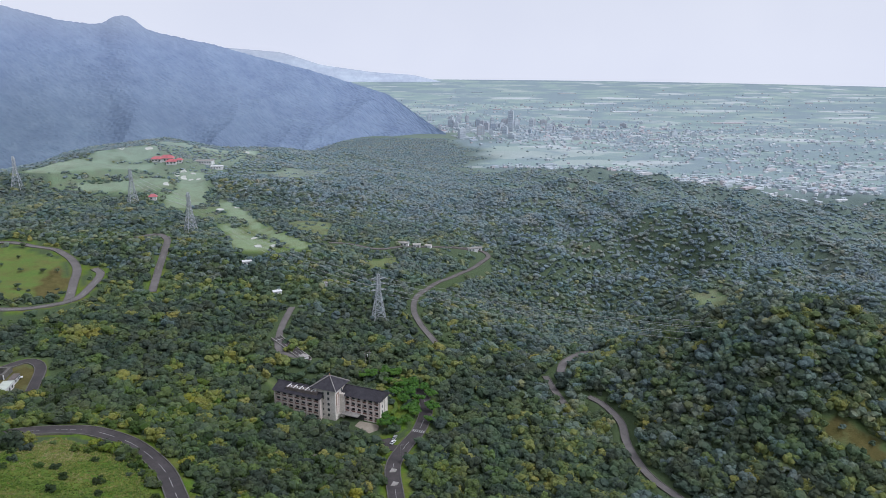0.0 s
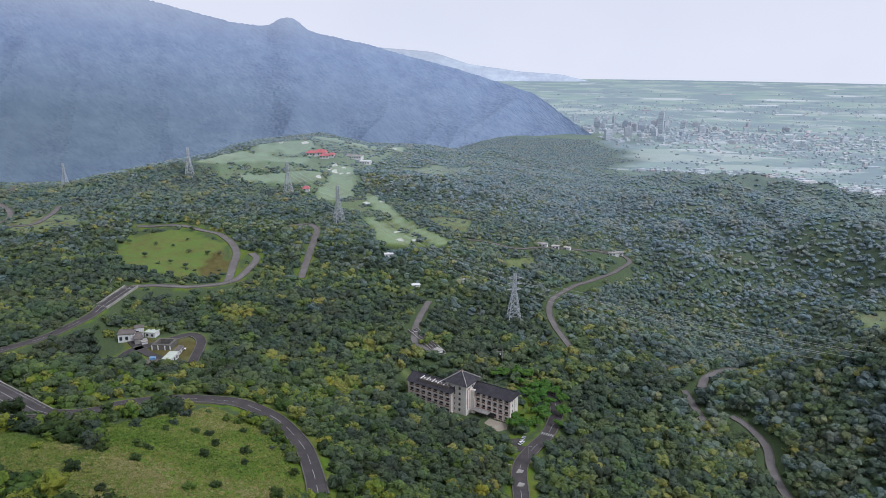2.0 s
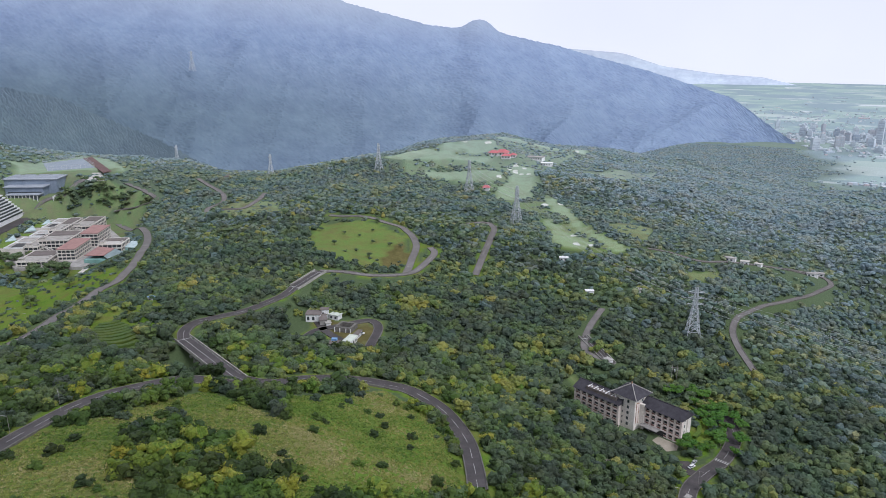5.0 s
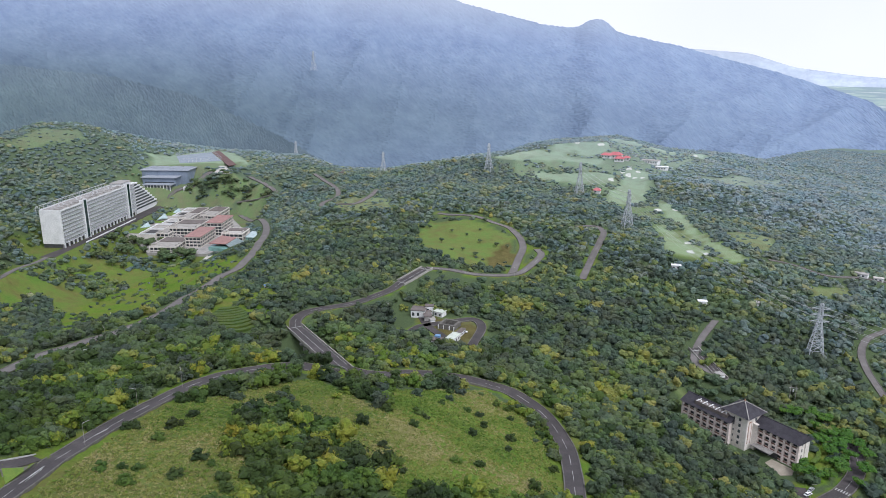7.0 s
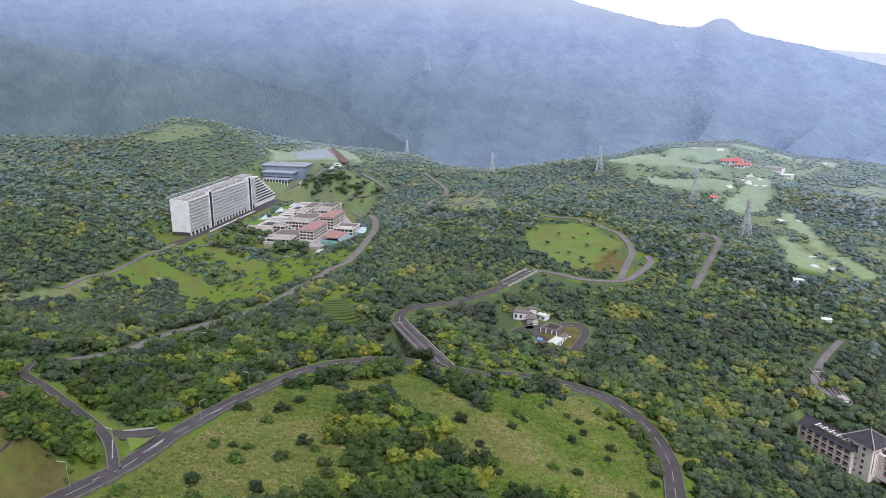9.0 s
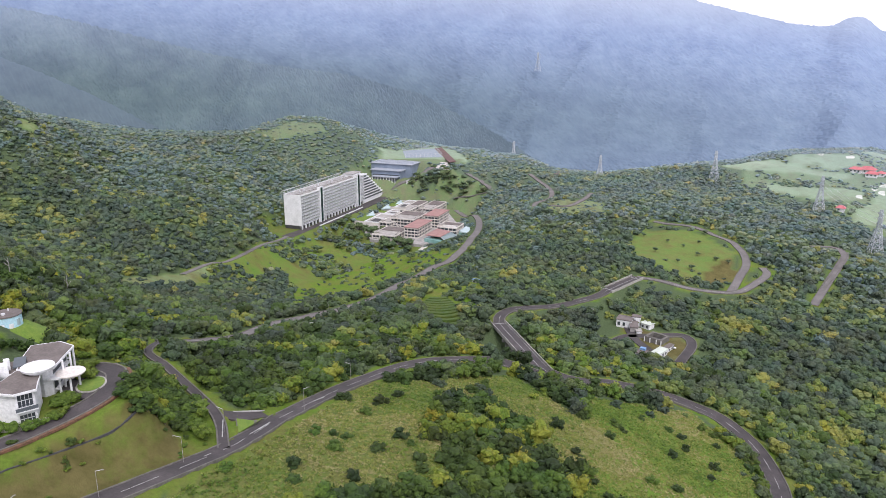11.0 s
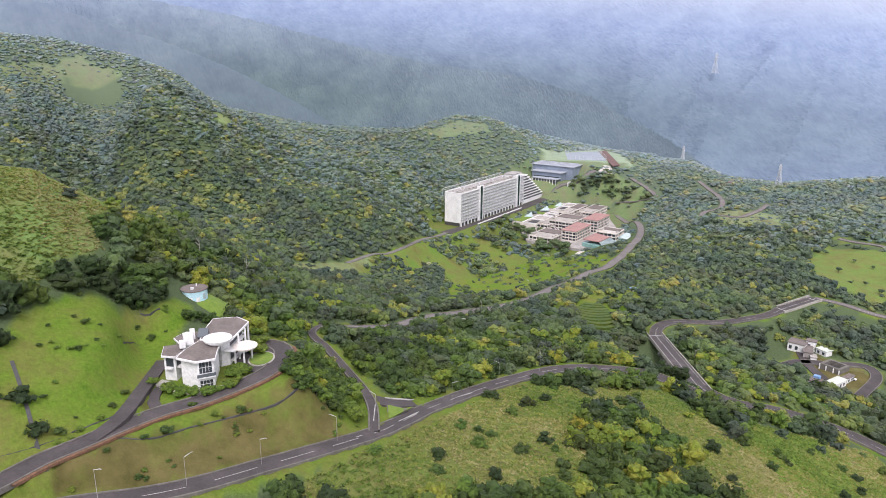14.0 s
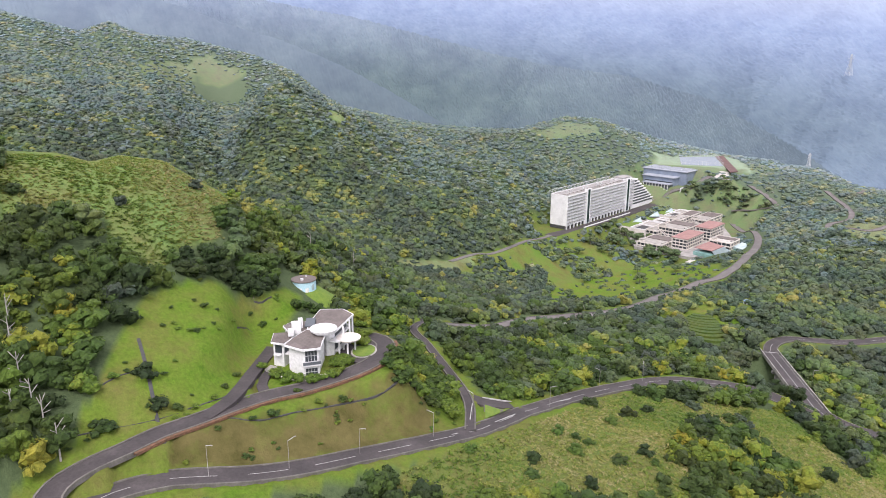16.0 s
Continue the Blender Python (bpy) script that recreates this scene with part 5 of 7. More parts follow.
# ---------------------------------------------------------------- terraced annexe below it
annexe = thing("terraced_annexe", HX, HY, 0.0, HT, "terraced cream building complex with red roofs and glass pavilions", "building")
TERRACE = surface("weathered_beige_concrete", [(0.3, (0.50, 0.465, 0.42)), (0.7, (0.70, 0.665, 0.62))], 0.12, 0.9, fine=0.9)
ROOFTOP = surface("stained_roof_concrete", [(0.3, (0.24, 0.225, 0.205)), (0.7, (0.40, 0.38, 0.35))], 0.15, 0.9, fine=0.9)
def wing(x0, x1, y0, y1, z0, floors, roof, wall=TERRACE, fh=3.4):
    top = storeys(annexe, x0, x1, y0, y1, z0, floors, fh, wall, GLASS_DARK, 4.2, 0.9, 0.9, roof, 0.8)
    if roof is not RED_ROOF:
        part("stair_house", box(x0 + 1.5, x0 + 6, y1 - 6, y1 - 2, top, top + 2.6, bevel=0.05), wall, annexe)
        part("stair_house_roof", box(x0 + 1, x0 + 6.6, y1 - 6.6, y1 - 1.4, top + 2.6, top + 2.9), ROOFTOP, annexe)
        part("roof_upstand", box(x0 + (x1 - x0) * 0.55, x1 - 1.0, y0 + 1.0, y1 - 1.2, top + 0.12, top + 0.7, bevel=0.1), DECK, annexe)
        for i in range(max(2, int((x1 - x0) / 9))):
            x = x0 + 7.5 + i * 3.1
            part("roof_unit", box(x, x + 1.6, y0 + 2.0, y0 + 3.4, top + 0.12, top + 1.1, bevel=0.05), PAVING if i % 2 else GREY, annexe)
    return top
part("podium", prism([(30, -62), (78, -26), (196, -40), (200, -80), (140, -116), (96, -142), (30, -120)], 2.0, 11.7), GREY, annexe, "stepped concrete podium")
for u0, u1, zt in ((76, 118, 17.5), (128, 150, 16.0), (156, 198, 18.0)):
    part("upper_terrace", box(u0, u1, -50, -13.5, 4, zt), TERRACE, annexe, "stepped concrete terrace")
    part("terrace_paving", box(u0 + 0.4, u1 - 0.4, -49.6, -14, zt, zt + 0.15), ROOFTOP, annexe)
    part("terrace_lawn", box(u0 + 3, u1 - 9, -31, -17, zt + 0.15, zt + 0.4), TURF, annexe, "strip of roof lawn")
    for y0, y1 in ((-49.9, -49.4), (-32.5, -32.0), (-14.2, -13.7)):
        part("balustrade", box(u0, u1, y0, y1, zt + 0.15, zt + 1.2), WHITE, annexe)
    for q in (u0, (u0 + u1) / 2, u1 - 0.5):
        part("balustrade", box(q, q + 0.5, -49.4, -32.5, zt + 0.15, zt + 1.2), WHITE, annexe)
    # flat dark plate for a shaded well, dark panels below for openings
    part("light_well", box(u0 + 4, (u0 + u1) / 2 - 2, -46, -36, zt + 0.15, zt + 0.25), DARK, annexe)
    for q in np.arange(u0 + 1, u1 - 2, 4.0):
        part("terrace_opening", box(q, q + 2.6, -50.12, -50.0, zt - 3.4, zt - 1.0), DARK, annexe)
wing(74, 124, -64, -51, 12.0, 2, ROOFTOP)
wing(84, 122, -88, -60, 12.0, 3, ROOFTOP)
wing(126, 182, -65, -52, 12.0, 3, ROOFTOP)
wing(150, 196, -84, -66, 10.0, 3, ROOFTOP)
wing(126, 148, -90, -66, 10.0, 2, PAVING)
wing(34, 72, -88, -62, 9.0, 2, ROOFTOP)
part("red_roof", box(50, 91, -107.5, -90.5, 22.6, 23.1, bevel=0.08), RED_ROOF, annexe, "flat dull red roof")
wing(50.6, 90.4, -107, -91, 12.0, 3, RED_ROOF, TERRACE, 3.2)
part("red_roof", box(97, 133, -111.5, -94, 25.6, 26.1, bevel=0.08), RED_ROOF, annexe, "flat dull red roof")
wing(97.6, 132.4, -111, -94.6, 12.0, 4, RED_ROOF, TERRACE, 3.15)
part("red_roof", prism([(43, -135), (68, -136.5), (75, -119), (44, -117.5)], 17.8, 18.4), RED_ROOF, annexe, "flat dull red roof")
part("pavilion_glass", prism([(34, -143.5), (64, -146), (74, -120), (42, -117.6)], 9.5, 15.2), GLASS_TEAL, annexe, "teal glass pavilion wall")
bm = bmesh.new()
vs = [bm.verts.new(p) for p in ((33.5, -144, 15.3), (64.5, -146.5, 15.3), (68, -136.5, 17.8), (43, -135, 17.8), (75.5, -119.5, 15.3), (75, -119, 17.8))]
bm.faces.new((vs[0], vs[1], vs[2], vs[3]))
bm.faces.new((vs[1], vs[4], vs[5], vs[2]))
bmesh.ops.solidify(bm, geom=bm.faces[:], thickness=0.25)
part("pavilion_roof", bm, GLASS_PALE, annexe, "sloping pale glazed roof")
for x, y in ((34, -143.5), (44, -144.4), (54, -145.2), (64, -146), (69, -133), (74, -120.5)):
    part("pavilion_post", box(x - 0.25, x + 0.25, y - 0.25, y + 0.25, 9.0, 15.4), WHITE, annexe)
wing(76, 100, -140, -118, 12.2, 2, PAVING, CREAM, 3.6)
part("greenhouse", prism([(84, -150), (108, -146), (104, -141), (82, -141)], 8.0, 14.0), GLASS_TEAL, annexe)
part("greenhouse_roof", prism([(83.5, -150.5), (108.5, -146.4), (104.3, -140.8), (81.6, -140.8)], 14.0, [14.2, 14.2, 16.0, 16.0]), GLASS_PALE, annexe)
for x, y, r in ((100, -22, 9), (140, -22, 10), (170, -26, 9)):
    part("skylight", prism([(x, y), (x + r * 1.6, y - 2), (x + r * 0.7, y - r * 0.9)], 17.6, [18.4, 21.6, 18.6]), GLASS_PALE, annexe, "wedge of pale glass")
for x0, y0, x1, y1, z0, z1 in ((84, -60, 60, -92, 19.5, 13.0), (122, -62, 94, -94, 22, 15), (150, -66, 132, -96, 20, 14), (72, -64, 48, -96, 16, 12)):
    bm = bmesh.new()
    for s in (0, 3.4):
        bar((x0 + s, y0, z0), (x1 + s, y1, z1), 0.7, bm)
    part("stair_flight", bm, PAVING, annexe, "long outdoor concrete stair")
part("entrance_slab", box(20, 34, -142, -120, 8.6, 9.3), PAVING, annexe)

# ---------------------------------------------------------------- gymnasium and sports ground behind
gym = thing("gymnasium", HX, HY, 0.0, HT, "blue-grey metal-clad gymnasium with flat roof", "gymnasium")
part("hall", box(236, 274, -20, 38, 30, 56.5, bevel=0.2), BLUE_PANEL, gym)
part("hall_roof", box(234.5, 275.5, -21.5, 39.5, 56.5, 57.4), BLUE_ROOF, gym)
for i in range(6):
    part("roof_rib", box(240 + i * 6, 240.6 + i * 6, -20, 38, 57.4, 57.9), BLUE_ROOF, gym)
part("wing", box(222, 236, -10, 30, 30, 50, bevel=0.2), BLUE_PANEL, gym)
part("wing_roof", box(220, 236, -12, 32, 50, 50.8), BLUE_ROOF, gym)
part("wing_glass", box(221.8, 222, -8, 28, 40, 45), GLASS_DARK, gym)
part("hall_glass", box(240, 272, -20.15, -20, 42, 45), GLASS_DARK, gym)
part("porch", box(212, 222, -8, 24, 30, 43), GLASS_GREY, gym)
part("porch_roof", box(210, 222, -10, 26, 43, 43.8), BLUE_ROOF, gym)
for y in np.arange(-8, 26, 4.0):
    part("porch_column", box(210.4, 211.0, y, y + 0.6, 30, 43), WHITE, gym)
part("fence_wall", box(206, 290, -26.5, -26, 30, 42.4), WHITE, gym)




def pad(name, corners, z, mat, label, category, deep=0.8):
    """A flat paved area of the hotel's grounds."""
    bm = prism(corners, -deep, 0.0)
    me = bpy.data.meshes.new(name)
    bm.to_mesh(me)
    bm.free()
    me.materials.append(mat)
    ob = new(name, me)
    ob.matrix_basis = pose(HX, HY, z, 0, 0, HT)
    return tagged(ob, label, category, kind="structure")


pad("sports_court", [(348, 42), (388, 8), (309, -36), (285, 10)], 58.35, COURT, "faded blue-grey fenced sports court", "court")
pad("running_track", [(389, 8), (406, 3), (282, -65), (269, -60)], 58.38, TRACK, "short brown-red running track", "track")
pad("plaza", [(229.4, -54.9), (234.2, -73.4), (290.7, -50.0), (288.7, -39.3)], 54.9, PAVING, "pale paved plaza", "plaza", 2.5)
for a, b in (((348, 42), (388, 8)), ((388, 8), (309, -36)), ((309, -36), (285, 10))):
    fence = thing("court_fence", HX, HY, 58.6, HT, "tall thin steel court fence", "fence", "court fences")
    n = 10
    for i in range(n + 1):
        x, y = a[0] + (b[0] - a[0]) * i / n, a[1] + (b[1] - a[1]) * i / n
        part("fence_post", cyl(x, y, 0, 5.0, 0.12, seg=6), STEEL, fence)
    bm = bmesh.new()
    bar((*a, 4.9), (*b, 4.9), 0.12, bm)
    bar((*a, 2.5), (*b, 2.5), 0.1, bm)
    part("fence_rail", bm, STEEL, fence)
pad("hotel_forecourt", [(-30, -8), (-30, 6), (20, 0), (206, 0), (208, -12.8), (36, -12.8), (20, -8)], 23.3, ASPHALT, "grey asphalt hotel forecourt", "forecourt", 4.0)

# ---------------------------------------------------------------- dormitory with a pagoda tower
dorm = thing("dormitory", -92.6, 370.5, 0.2, -22.0, "four-storey beige dormitory with dark tiled roofs and a corner tower", "building")


def dorm_wing(x0, x1, y0, y1, cut):
    """Four floors of recessed maroon balconies between pinkish piers, under a hipped tile roof."""
    h, fh, eave = 13.6, 3.4, 13.6
    part("wing_body", box(x0, x1, y0 + 1.3, y1, 0, h), CREAM, dorm)
    n = max(4, int(round((x1 - x0) / 3.9)))
    step = (x1 - x0) / n
    for k in range(4):
        part("balcony_slab", box(x0, x1, y0, y0 + 1.3, k * fh - 0.45, k * fh + 0.55), PINK, dorm)
        for i in range(n):
            a, b = x0 + i * step + 0.3, x0 + (i + 1) * step - 0.3
            part("balcony_rail", box(a, b, y0 + 0.05, y0 + 0.15, k * fh + 0.55, k * fh + 1.2), MAROON, dorm)
            part("window", box(a + 0.3, b - 0.3, y0 + 1.2, y0 + 1.299, k * fh + 1.0, k * fh + 2.7), GLASS_DARK, dorm)
    for i in range(n + 1):
        x = x0 + i * step
        part("pier", box(x - 0.6, x + 0.6, y0 - 0.15, y0 + 1.3, 0, h), PINK, dorm)
    o = 1.3
    a, b, c, d = x0 - o, x1 + o, y0 - o, y1 + o
    m = (c + d) / 2
    bm = bmesh.new()
    e = [bm.verts.new(p) for p in ((a, c, eave), (b, c, eave), (b, d, eave), (a, d, eave), (a + 0.4, m, eave + 3.6), (b - 0.4, m, eave + 3.6))]
    for f in ((0, 1, 5, 4), (2, 3, 4, 5), (1, 2, 5), (3, 0, 4), (3, 2, 1, 0)):
        bm.faces.new([e[i] for i in f])
    part("tiled_roof", bm, SLATE, dorm, "dark grey tiled pitched roof")
    for i in range(int((b - a) / 0.9)):
        x = a + 0.3 + i * 0.9
        bm = bmesh.new()
        bar((x, c + 0.02, eave + 0.08), (min(max(x, a + 0.5), b - 0.5), m, eave + 3.66), 0.12, bm)
        part("tile_roll", bm, SLATE, dorm)
    bm = bmesh.new()
    bar((a + 0.2, m, eave + 3.7), (b - 0.2, m, eave + 3.7), 0.35, bm)
    part("ridge_tile", bm, SLATE, dorm)
    if cut:
        part("roof_well", box(x0 + 7, x1 - 2, y0 + 0.6, m - 0.6, eave + 1.0, eave + 2.9), DECK, dorm, "cut-out roof terrace")
        for i in range(5):
            x = x0 + 8 + i * 3.9
            part("well_beam", box(x, x + 0.35, y0 + 0.4, m - 0.5, eave + 2.9, eave + 3.25), WHITE, dorm)
            part("vent_dome", cyl(x + 1.9, y0 + 2.2, eave + 2.9, eave + 3.5, 0.5, 0.2, 10), WHITE, dorm)


dorm_wing(0.0, 29.0, 0.0, 11.0, True)
dorm_wing(36.0, 61.5, 9.5, 20.0, False)
for k in range(4):
    part("end_window", box(61.5, 61.56, 13.0, 13.8, 1.2 + 3.4 * k, 2.9 + 3.4 * k), GLASS_DARK, dorm)
part("gable_fin", box(61.5, 62.0, 15.5, 19.0, 0, 13.4), CREAM, dorm)
TX0, TX1, TY0, TY1, TH = 24.0, 37.5, 3.0, 15.5, 18.6
part("tower_body", box(TX0, TX1, TY0, TY1, 0, TH), CREAM, dorm)
part("link_body", box(TX1, 40.0, 8.0, 17.0, 0, 14.5), CREAM, dorm)
for k in range(5):
    part("tower_window", box(TX0 + 8.6, TX0 + 9.9, TY0 - 0.06, TY0, 2.0 + 3.3 * k, 3.7 + 3.3 * k), GLASS_DARK, dorm)
    part("tower_window", box(TX0 + 5.6, TX0 + 6.3, TY0 - 0.06, TY0, 2.0 + 3.3 * k, 3.2 + 3.3 * k), GLASS_DARK, dorm)
    part("tower_window", box(TX1, TX1 + 0.06, TY0 + 6.5, TY0 + 8.0, 2.0 + 3.3 * k, 3.6 + 3.3 * k), GLASS_DARK, dorm)
part("sign_panel", box(TX1, TX1 + 0.12, TY0 + 1.6, TY0 + 3.6, 4.0, 15.5), PINK, dorm, "tall arched sign panel")
part("sign_frame", boxes([(TX1, TX1 + 0.2, TY0 + 1.3, TY0 + 1.6, 3.6, 15.9), (TX1, TX1 + 0.2, TY0 + 3.6, TY0 + 3.9, 3.6, 15.9), (TX1, TX1 + 0.2, TY0 + 1.6, TY0 + 3.6, 15.5, 15.9)]), EARTH, dorm)
for i in range(7):
    part("sign_bar", box(TX1 + 0.12, TX1 + 0.2, TY0 + 2.1, TY0 + 3.1, 4.8 + 1.5 * i, 5.7 + 1.5 * i), CREAM, dorm)
o = 1.6
bm = bmesh.new()
e = [bm.verts.new(p) for p in ((TX0 - o, TY0 - o, TH), (TX1 + o, TY0 - o, TH), (TX1 + o, TY1 + o, TH), (TX0 - o, TY1 + o, TH), ((TX0 + TX1) / 2, (TY0 + TY1) / 2, TH + 5.4))]
mids = []
for f in ((0, 1, 4), (1, 2, 4), (2, 3, 4), (3, 0, 4), (3, 2, 1, 0)):
    bm.faces.new([e[i] for i in f])
part("tower_roof", bm, SLATE, dorm, "dark tiled pyramid roof")
for i in range(4):
    bm = bmesh.new()
    c = ((TX0 - o, TY0 - o), (TX1 + o, TY0 - o), (TX1 + o, TY1 + o), (TX0 - o, TY1 + o))[i]
    bar((*c, TH + 0.1), ((TX0 + TX1) / 2, (TY0 + TY1) / 2, TH + 5.5), 0.4, bm)
    part("hip_tile", bm, GREY, dorm)
part("finial", cyl((TX0 + TX1) / 2, (TY0 + TY1) / 2, TH + 5.2, TH + 6.6, 0.5, 0.2, 8), EARTH, dorm, "ochre roof finial")
part("entrance_canopy", box(39, 50, 5.5, 9.5, 3.2, 3.6), GREY, dorm)
part("entrance_dark", box(37.6, 52, 9.3, 9.45, 0.1, 3.2), DARK, dorm)

# ---------------------------------------------------------------- white villa
VZ = 114.7
villa = thing("villa", 0, 0, VZ, 0, "white angular modern villa with brown-grey flat roofs", "villa")
ZR = 7.7


def villa_roof(poly, z, label=""):
    part("roof_fascia", prism(poly, z - 0.55, z), WHITE, villa, "white roof edge")
    part("roof_deck", prism(inset(poly, 0.95), z, z + 0.08), DECK, villa, "brown-grey flat roof")


FRONT = [(-185.1, 10.1), (-180.3, 14.4), (-180.4, 19.5), (-184.5, 20.5), (-191.1, 22.5), (-194.8, 17.2), (-189.6, 12.8)]
ARM = [(-191.1, 25.1), (-203.2, 32.3), (-208.6, 30.0), (-210.1, 23.0), (-202.0, 19.4), (-194.9, 17.3), (-190.0, 21.9)]
LEFT = [(-190.5, 6.8), (-188.2, 10.2), (-192.0, 12.9), (-196.4, 12.8), (-197.0, 8.0)]
BACK = [(-200.5, 10.9), (-204.0, 14.9), (-202.4, 17.8), (-197.3, 19.1), (-194.1, 17.2), (-194.4, 12.4)]
villa_roof(FRONT, ZR)
villa_roof(ARM, ZR + 0.12)
villa_roof(LEFT, ZR - 1.0)
villa_roof(BACK, ZR - 0.4)
part("front_block", prism(inset(FRONT, 0.82), -2.5, ZR - 0.55), WHITE, villa)
part("arm_block", prism(inset(ARM, 0.72), -2.5, ZR - 0.45), WHITE, villa)
part("left_block", prism(inset(LEFT, 0.80), -2.5, ZR - 1.5), WHITE, villa)
part("back_block", prism(inset(BACK, 0.85), -2.5, ZR - 0.9), WHITE, villa)
part("disc_roof", cyl(-190.8, 21.6, ZR + 0.9, ZR + 1.5, 3.7, 3.9, 40), WHITE, villa, "round white roof disc")
part("disc_drum", cyl(-190.8, 21.6, ZR, ZR + 0.9, 2.6, seg=32), WHITE, villa)
part("canopy", cyl(-193.0, 29.0, 4.3, 4.75, 3.4, 3.6, 36), CREAM, villa, "round porch canopy")
part("canopy_link", prism([(-190.5, 25.5), (-192.0, 23.0), (-196.0, 27.5), (-193.5, 30.5)], 4.28, 4.7), WHITE, villa)
for x, y in ((-191.4, 28.4), (-194.0, 31.0), (-193.0, 26.2)):
    part("canopy_column", cyl(x, y, -1.0, 4.4, 0.28, seg=12), WHITE, villa)
for x, y in ((-199.8, 30.4), (-203.0, 31.8), (-195.6, 27.8)):
    part("tall_column", cyl(x, y, -1.5, ZR - 0.4, 0.3, seg=12), WHITE, villa)
part("skylight", prism([(-196.5, 16.8), (-199.5, 17.8), (-199.0, 20.4), (-195.9, 19.6)], ZR, [ZR + 0.4, ZR + 1.7, ZR + 1.7, ZR + 0.4]), GLASS_GREY, villa, "tilted glass rooflight")
for x, y, a, b, c in ((-195.4, 14.4, 2.4, 2.6, 2.2), (-192.6, 12.6, 1.3, 1.6, 1.5), (-197.4, 15.8, 1.2, 1.3, 2.6)):
    part("roof_unit", box(x - a / 2, x + a / 2, y - b / 2, y + b / 2, ZR - 0.6, ZR + c, bevel=0.06), WHITE, villa)
# front bay with two rows of windows and a balcony
fw = inset(FRONT, 0.82)
(ax, ay), (bx, by) = fw[1], fw[2]
dx, dy = bx - ax, by - ay
ln = math.hypot(dx, dy)
tx, ty, ox, oy = dx / ln, dy / ln, dy / ln, -dx / ln
def face_box(a0, a1, z0, z1, out, deep=0.3):
    c = [(ax + tx * s + ox * t, ay + ty * s + oy * t) for s, t in ((a0, -deep), (a1, -deep), (a1, out), (a0, out))]
    return prism(c, z0, z1)
for z0, z1 in ((-0.6, 1.5), (3.6, 6.8)):
    part("window_glass", face_box(0.4, ln - 0.4, z0, z1, 0.04), GLASS_DARK, villa)
    for s in np.linspace(0.4, ln - 0.5, 5):
        part("window_mullion", face_box(s, s + 0.1, z0, z1, 0.09), WHITE, villa)
    part("window_rail", face_box(0.4, ln - 0.4, (z0 + z1) / 2, (z0 + z1) / 2 + 0.1, 0.09), WHITE, villa)
part("balcony_slab", face_box(-0.3, ln + 0.3, 2.7, 3.0, 1.3), WHITE, villa)
part("balcony_front", face_box(-0.3, ln + 0.3, 3.0, 3.9, 1.3, -1.2), GLASS_GREY, villa)
for poly, z0, z1, k in ((LEFT, 3.4, 6.4, 0.80), (ARM, 0.8, 3.2, 0.72), (ARM, 4.8, 7.6, 0.72), (BACK, 4.6, 7.2, 0.85)):
    w = inset(poly, k + 0.006)
    for i in (0, 1) if poly is not BACK else (0, 5):
        a, b = Vector(w[i]), Vector(w[(i + 1) % len(w)])
        d = (b - a).normalized()
        nrm = Vector((d.y, -d.x))
        c = Vector((sum(p[0] for p in w) / len(w), sum(p[1] for p in w) / len(w)))
        if nrm.dot(a - c) < 0:
            nrm = -nrm
        p, q = a + d * 0.6, b - d * 0.6
        part("window_glass", prism([tuple(p), tuple(q), tuple(q + nrm * 0.05), tuple(p + nrm * 0.05)], z0, z1), GLASS_DARK, villa)
        part("balcony_slab", prism([tuple(p), tuple(q), tuple(q + nrm * 1.1), tuple(p + nrm * 1.1)], z0 - 0.5, z0 - 0.2), WHITE, villa)
part("terrace_wall", prism([(-181.0, 8.5), (-178.6, 12.5), (-178.9, 21.0), (-179.4, 21.0), (-179.1, 12.7), (-181.4, 8.8)], -2.5, 0.4), CREAM, villa)
part("garage_ramp", prism([(-187.0, 4.6), (-183.6, 6.6), (-186.6, 9.2), (-189.6, 6.4)], -3.0, 0.3), CONCRETE, villa)


def draped(name, pts, half, mat, lift, label, category, skirt=0.6):
    line = curve_through(pts, 2.5)
    line = np.column_stack([line, ground_heights(line[:, 0], line[:, 1])])
    return tagged(new(name, ribbon(name, line, half, mat, lift, skirt)), label, category, kind="structure")


isle_c, isle_turn, k = (-192.9, 33.4), 1.110, np.linspace(0, 6.2832, 25)[:-1]
def oval(a, b):
    c, s = math.cos(isle_turn), math.sin(isle_turn)
    return [(isle_c[0] + a * math.cos(q) * c - b * math.sin(q) * s, isle_c[1] + a * math.cos(q) * s + b * math.sin(q) * c) for q in k]
isl = oval(3.7, 5.0)
court = oval(7.1, 8.0)
turning = thing("turning_circle", 0, 0, ground_at(*isle_c), 0, "dark asphalt turning circle before the villa porch", "driveway", kind="structure")
part("paving", prism(court, -1.5, 0.42), ASPHALT, turning)
zi = ground_at(*isle_c)
ob = thing("planting_island", 0, 0, zi, 0, "oval kerbed planting island with grass and shrubs", "island")
part("kerb_ring", prism(isl, -1.2, 0.62), CONCRETE, ob)
part("island_lawn", prism(inset(isl, 0.88), 0.0, 0.74), TURF, ob)
road_isle = thing("traffic_island", 0, 0, 0, 0, "small triangular grass traffic island with pale kerb", "island")
tri = [(-184.2, 68.2), (-185.4, 77.6), (-176.6, 65.6)]
zt = max(ground_at(*p) for p in tri)
def on_road(poly, up):
    return [near_road(*p)[1] + up for p in poly]
part("kerb_ring", prism(tri, zt - 2.5, on_road(tri, 0.20)), KERB, road_isle)
part("island_lawn", prism(inset(tri, 0.88), zt - 2.4, on_road(inset(tri, 0.88), 0.34)), TURF, road_isle)
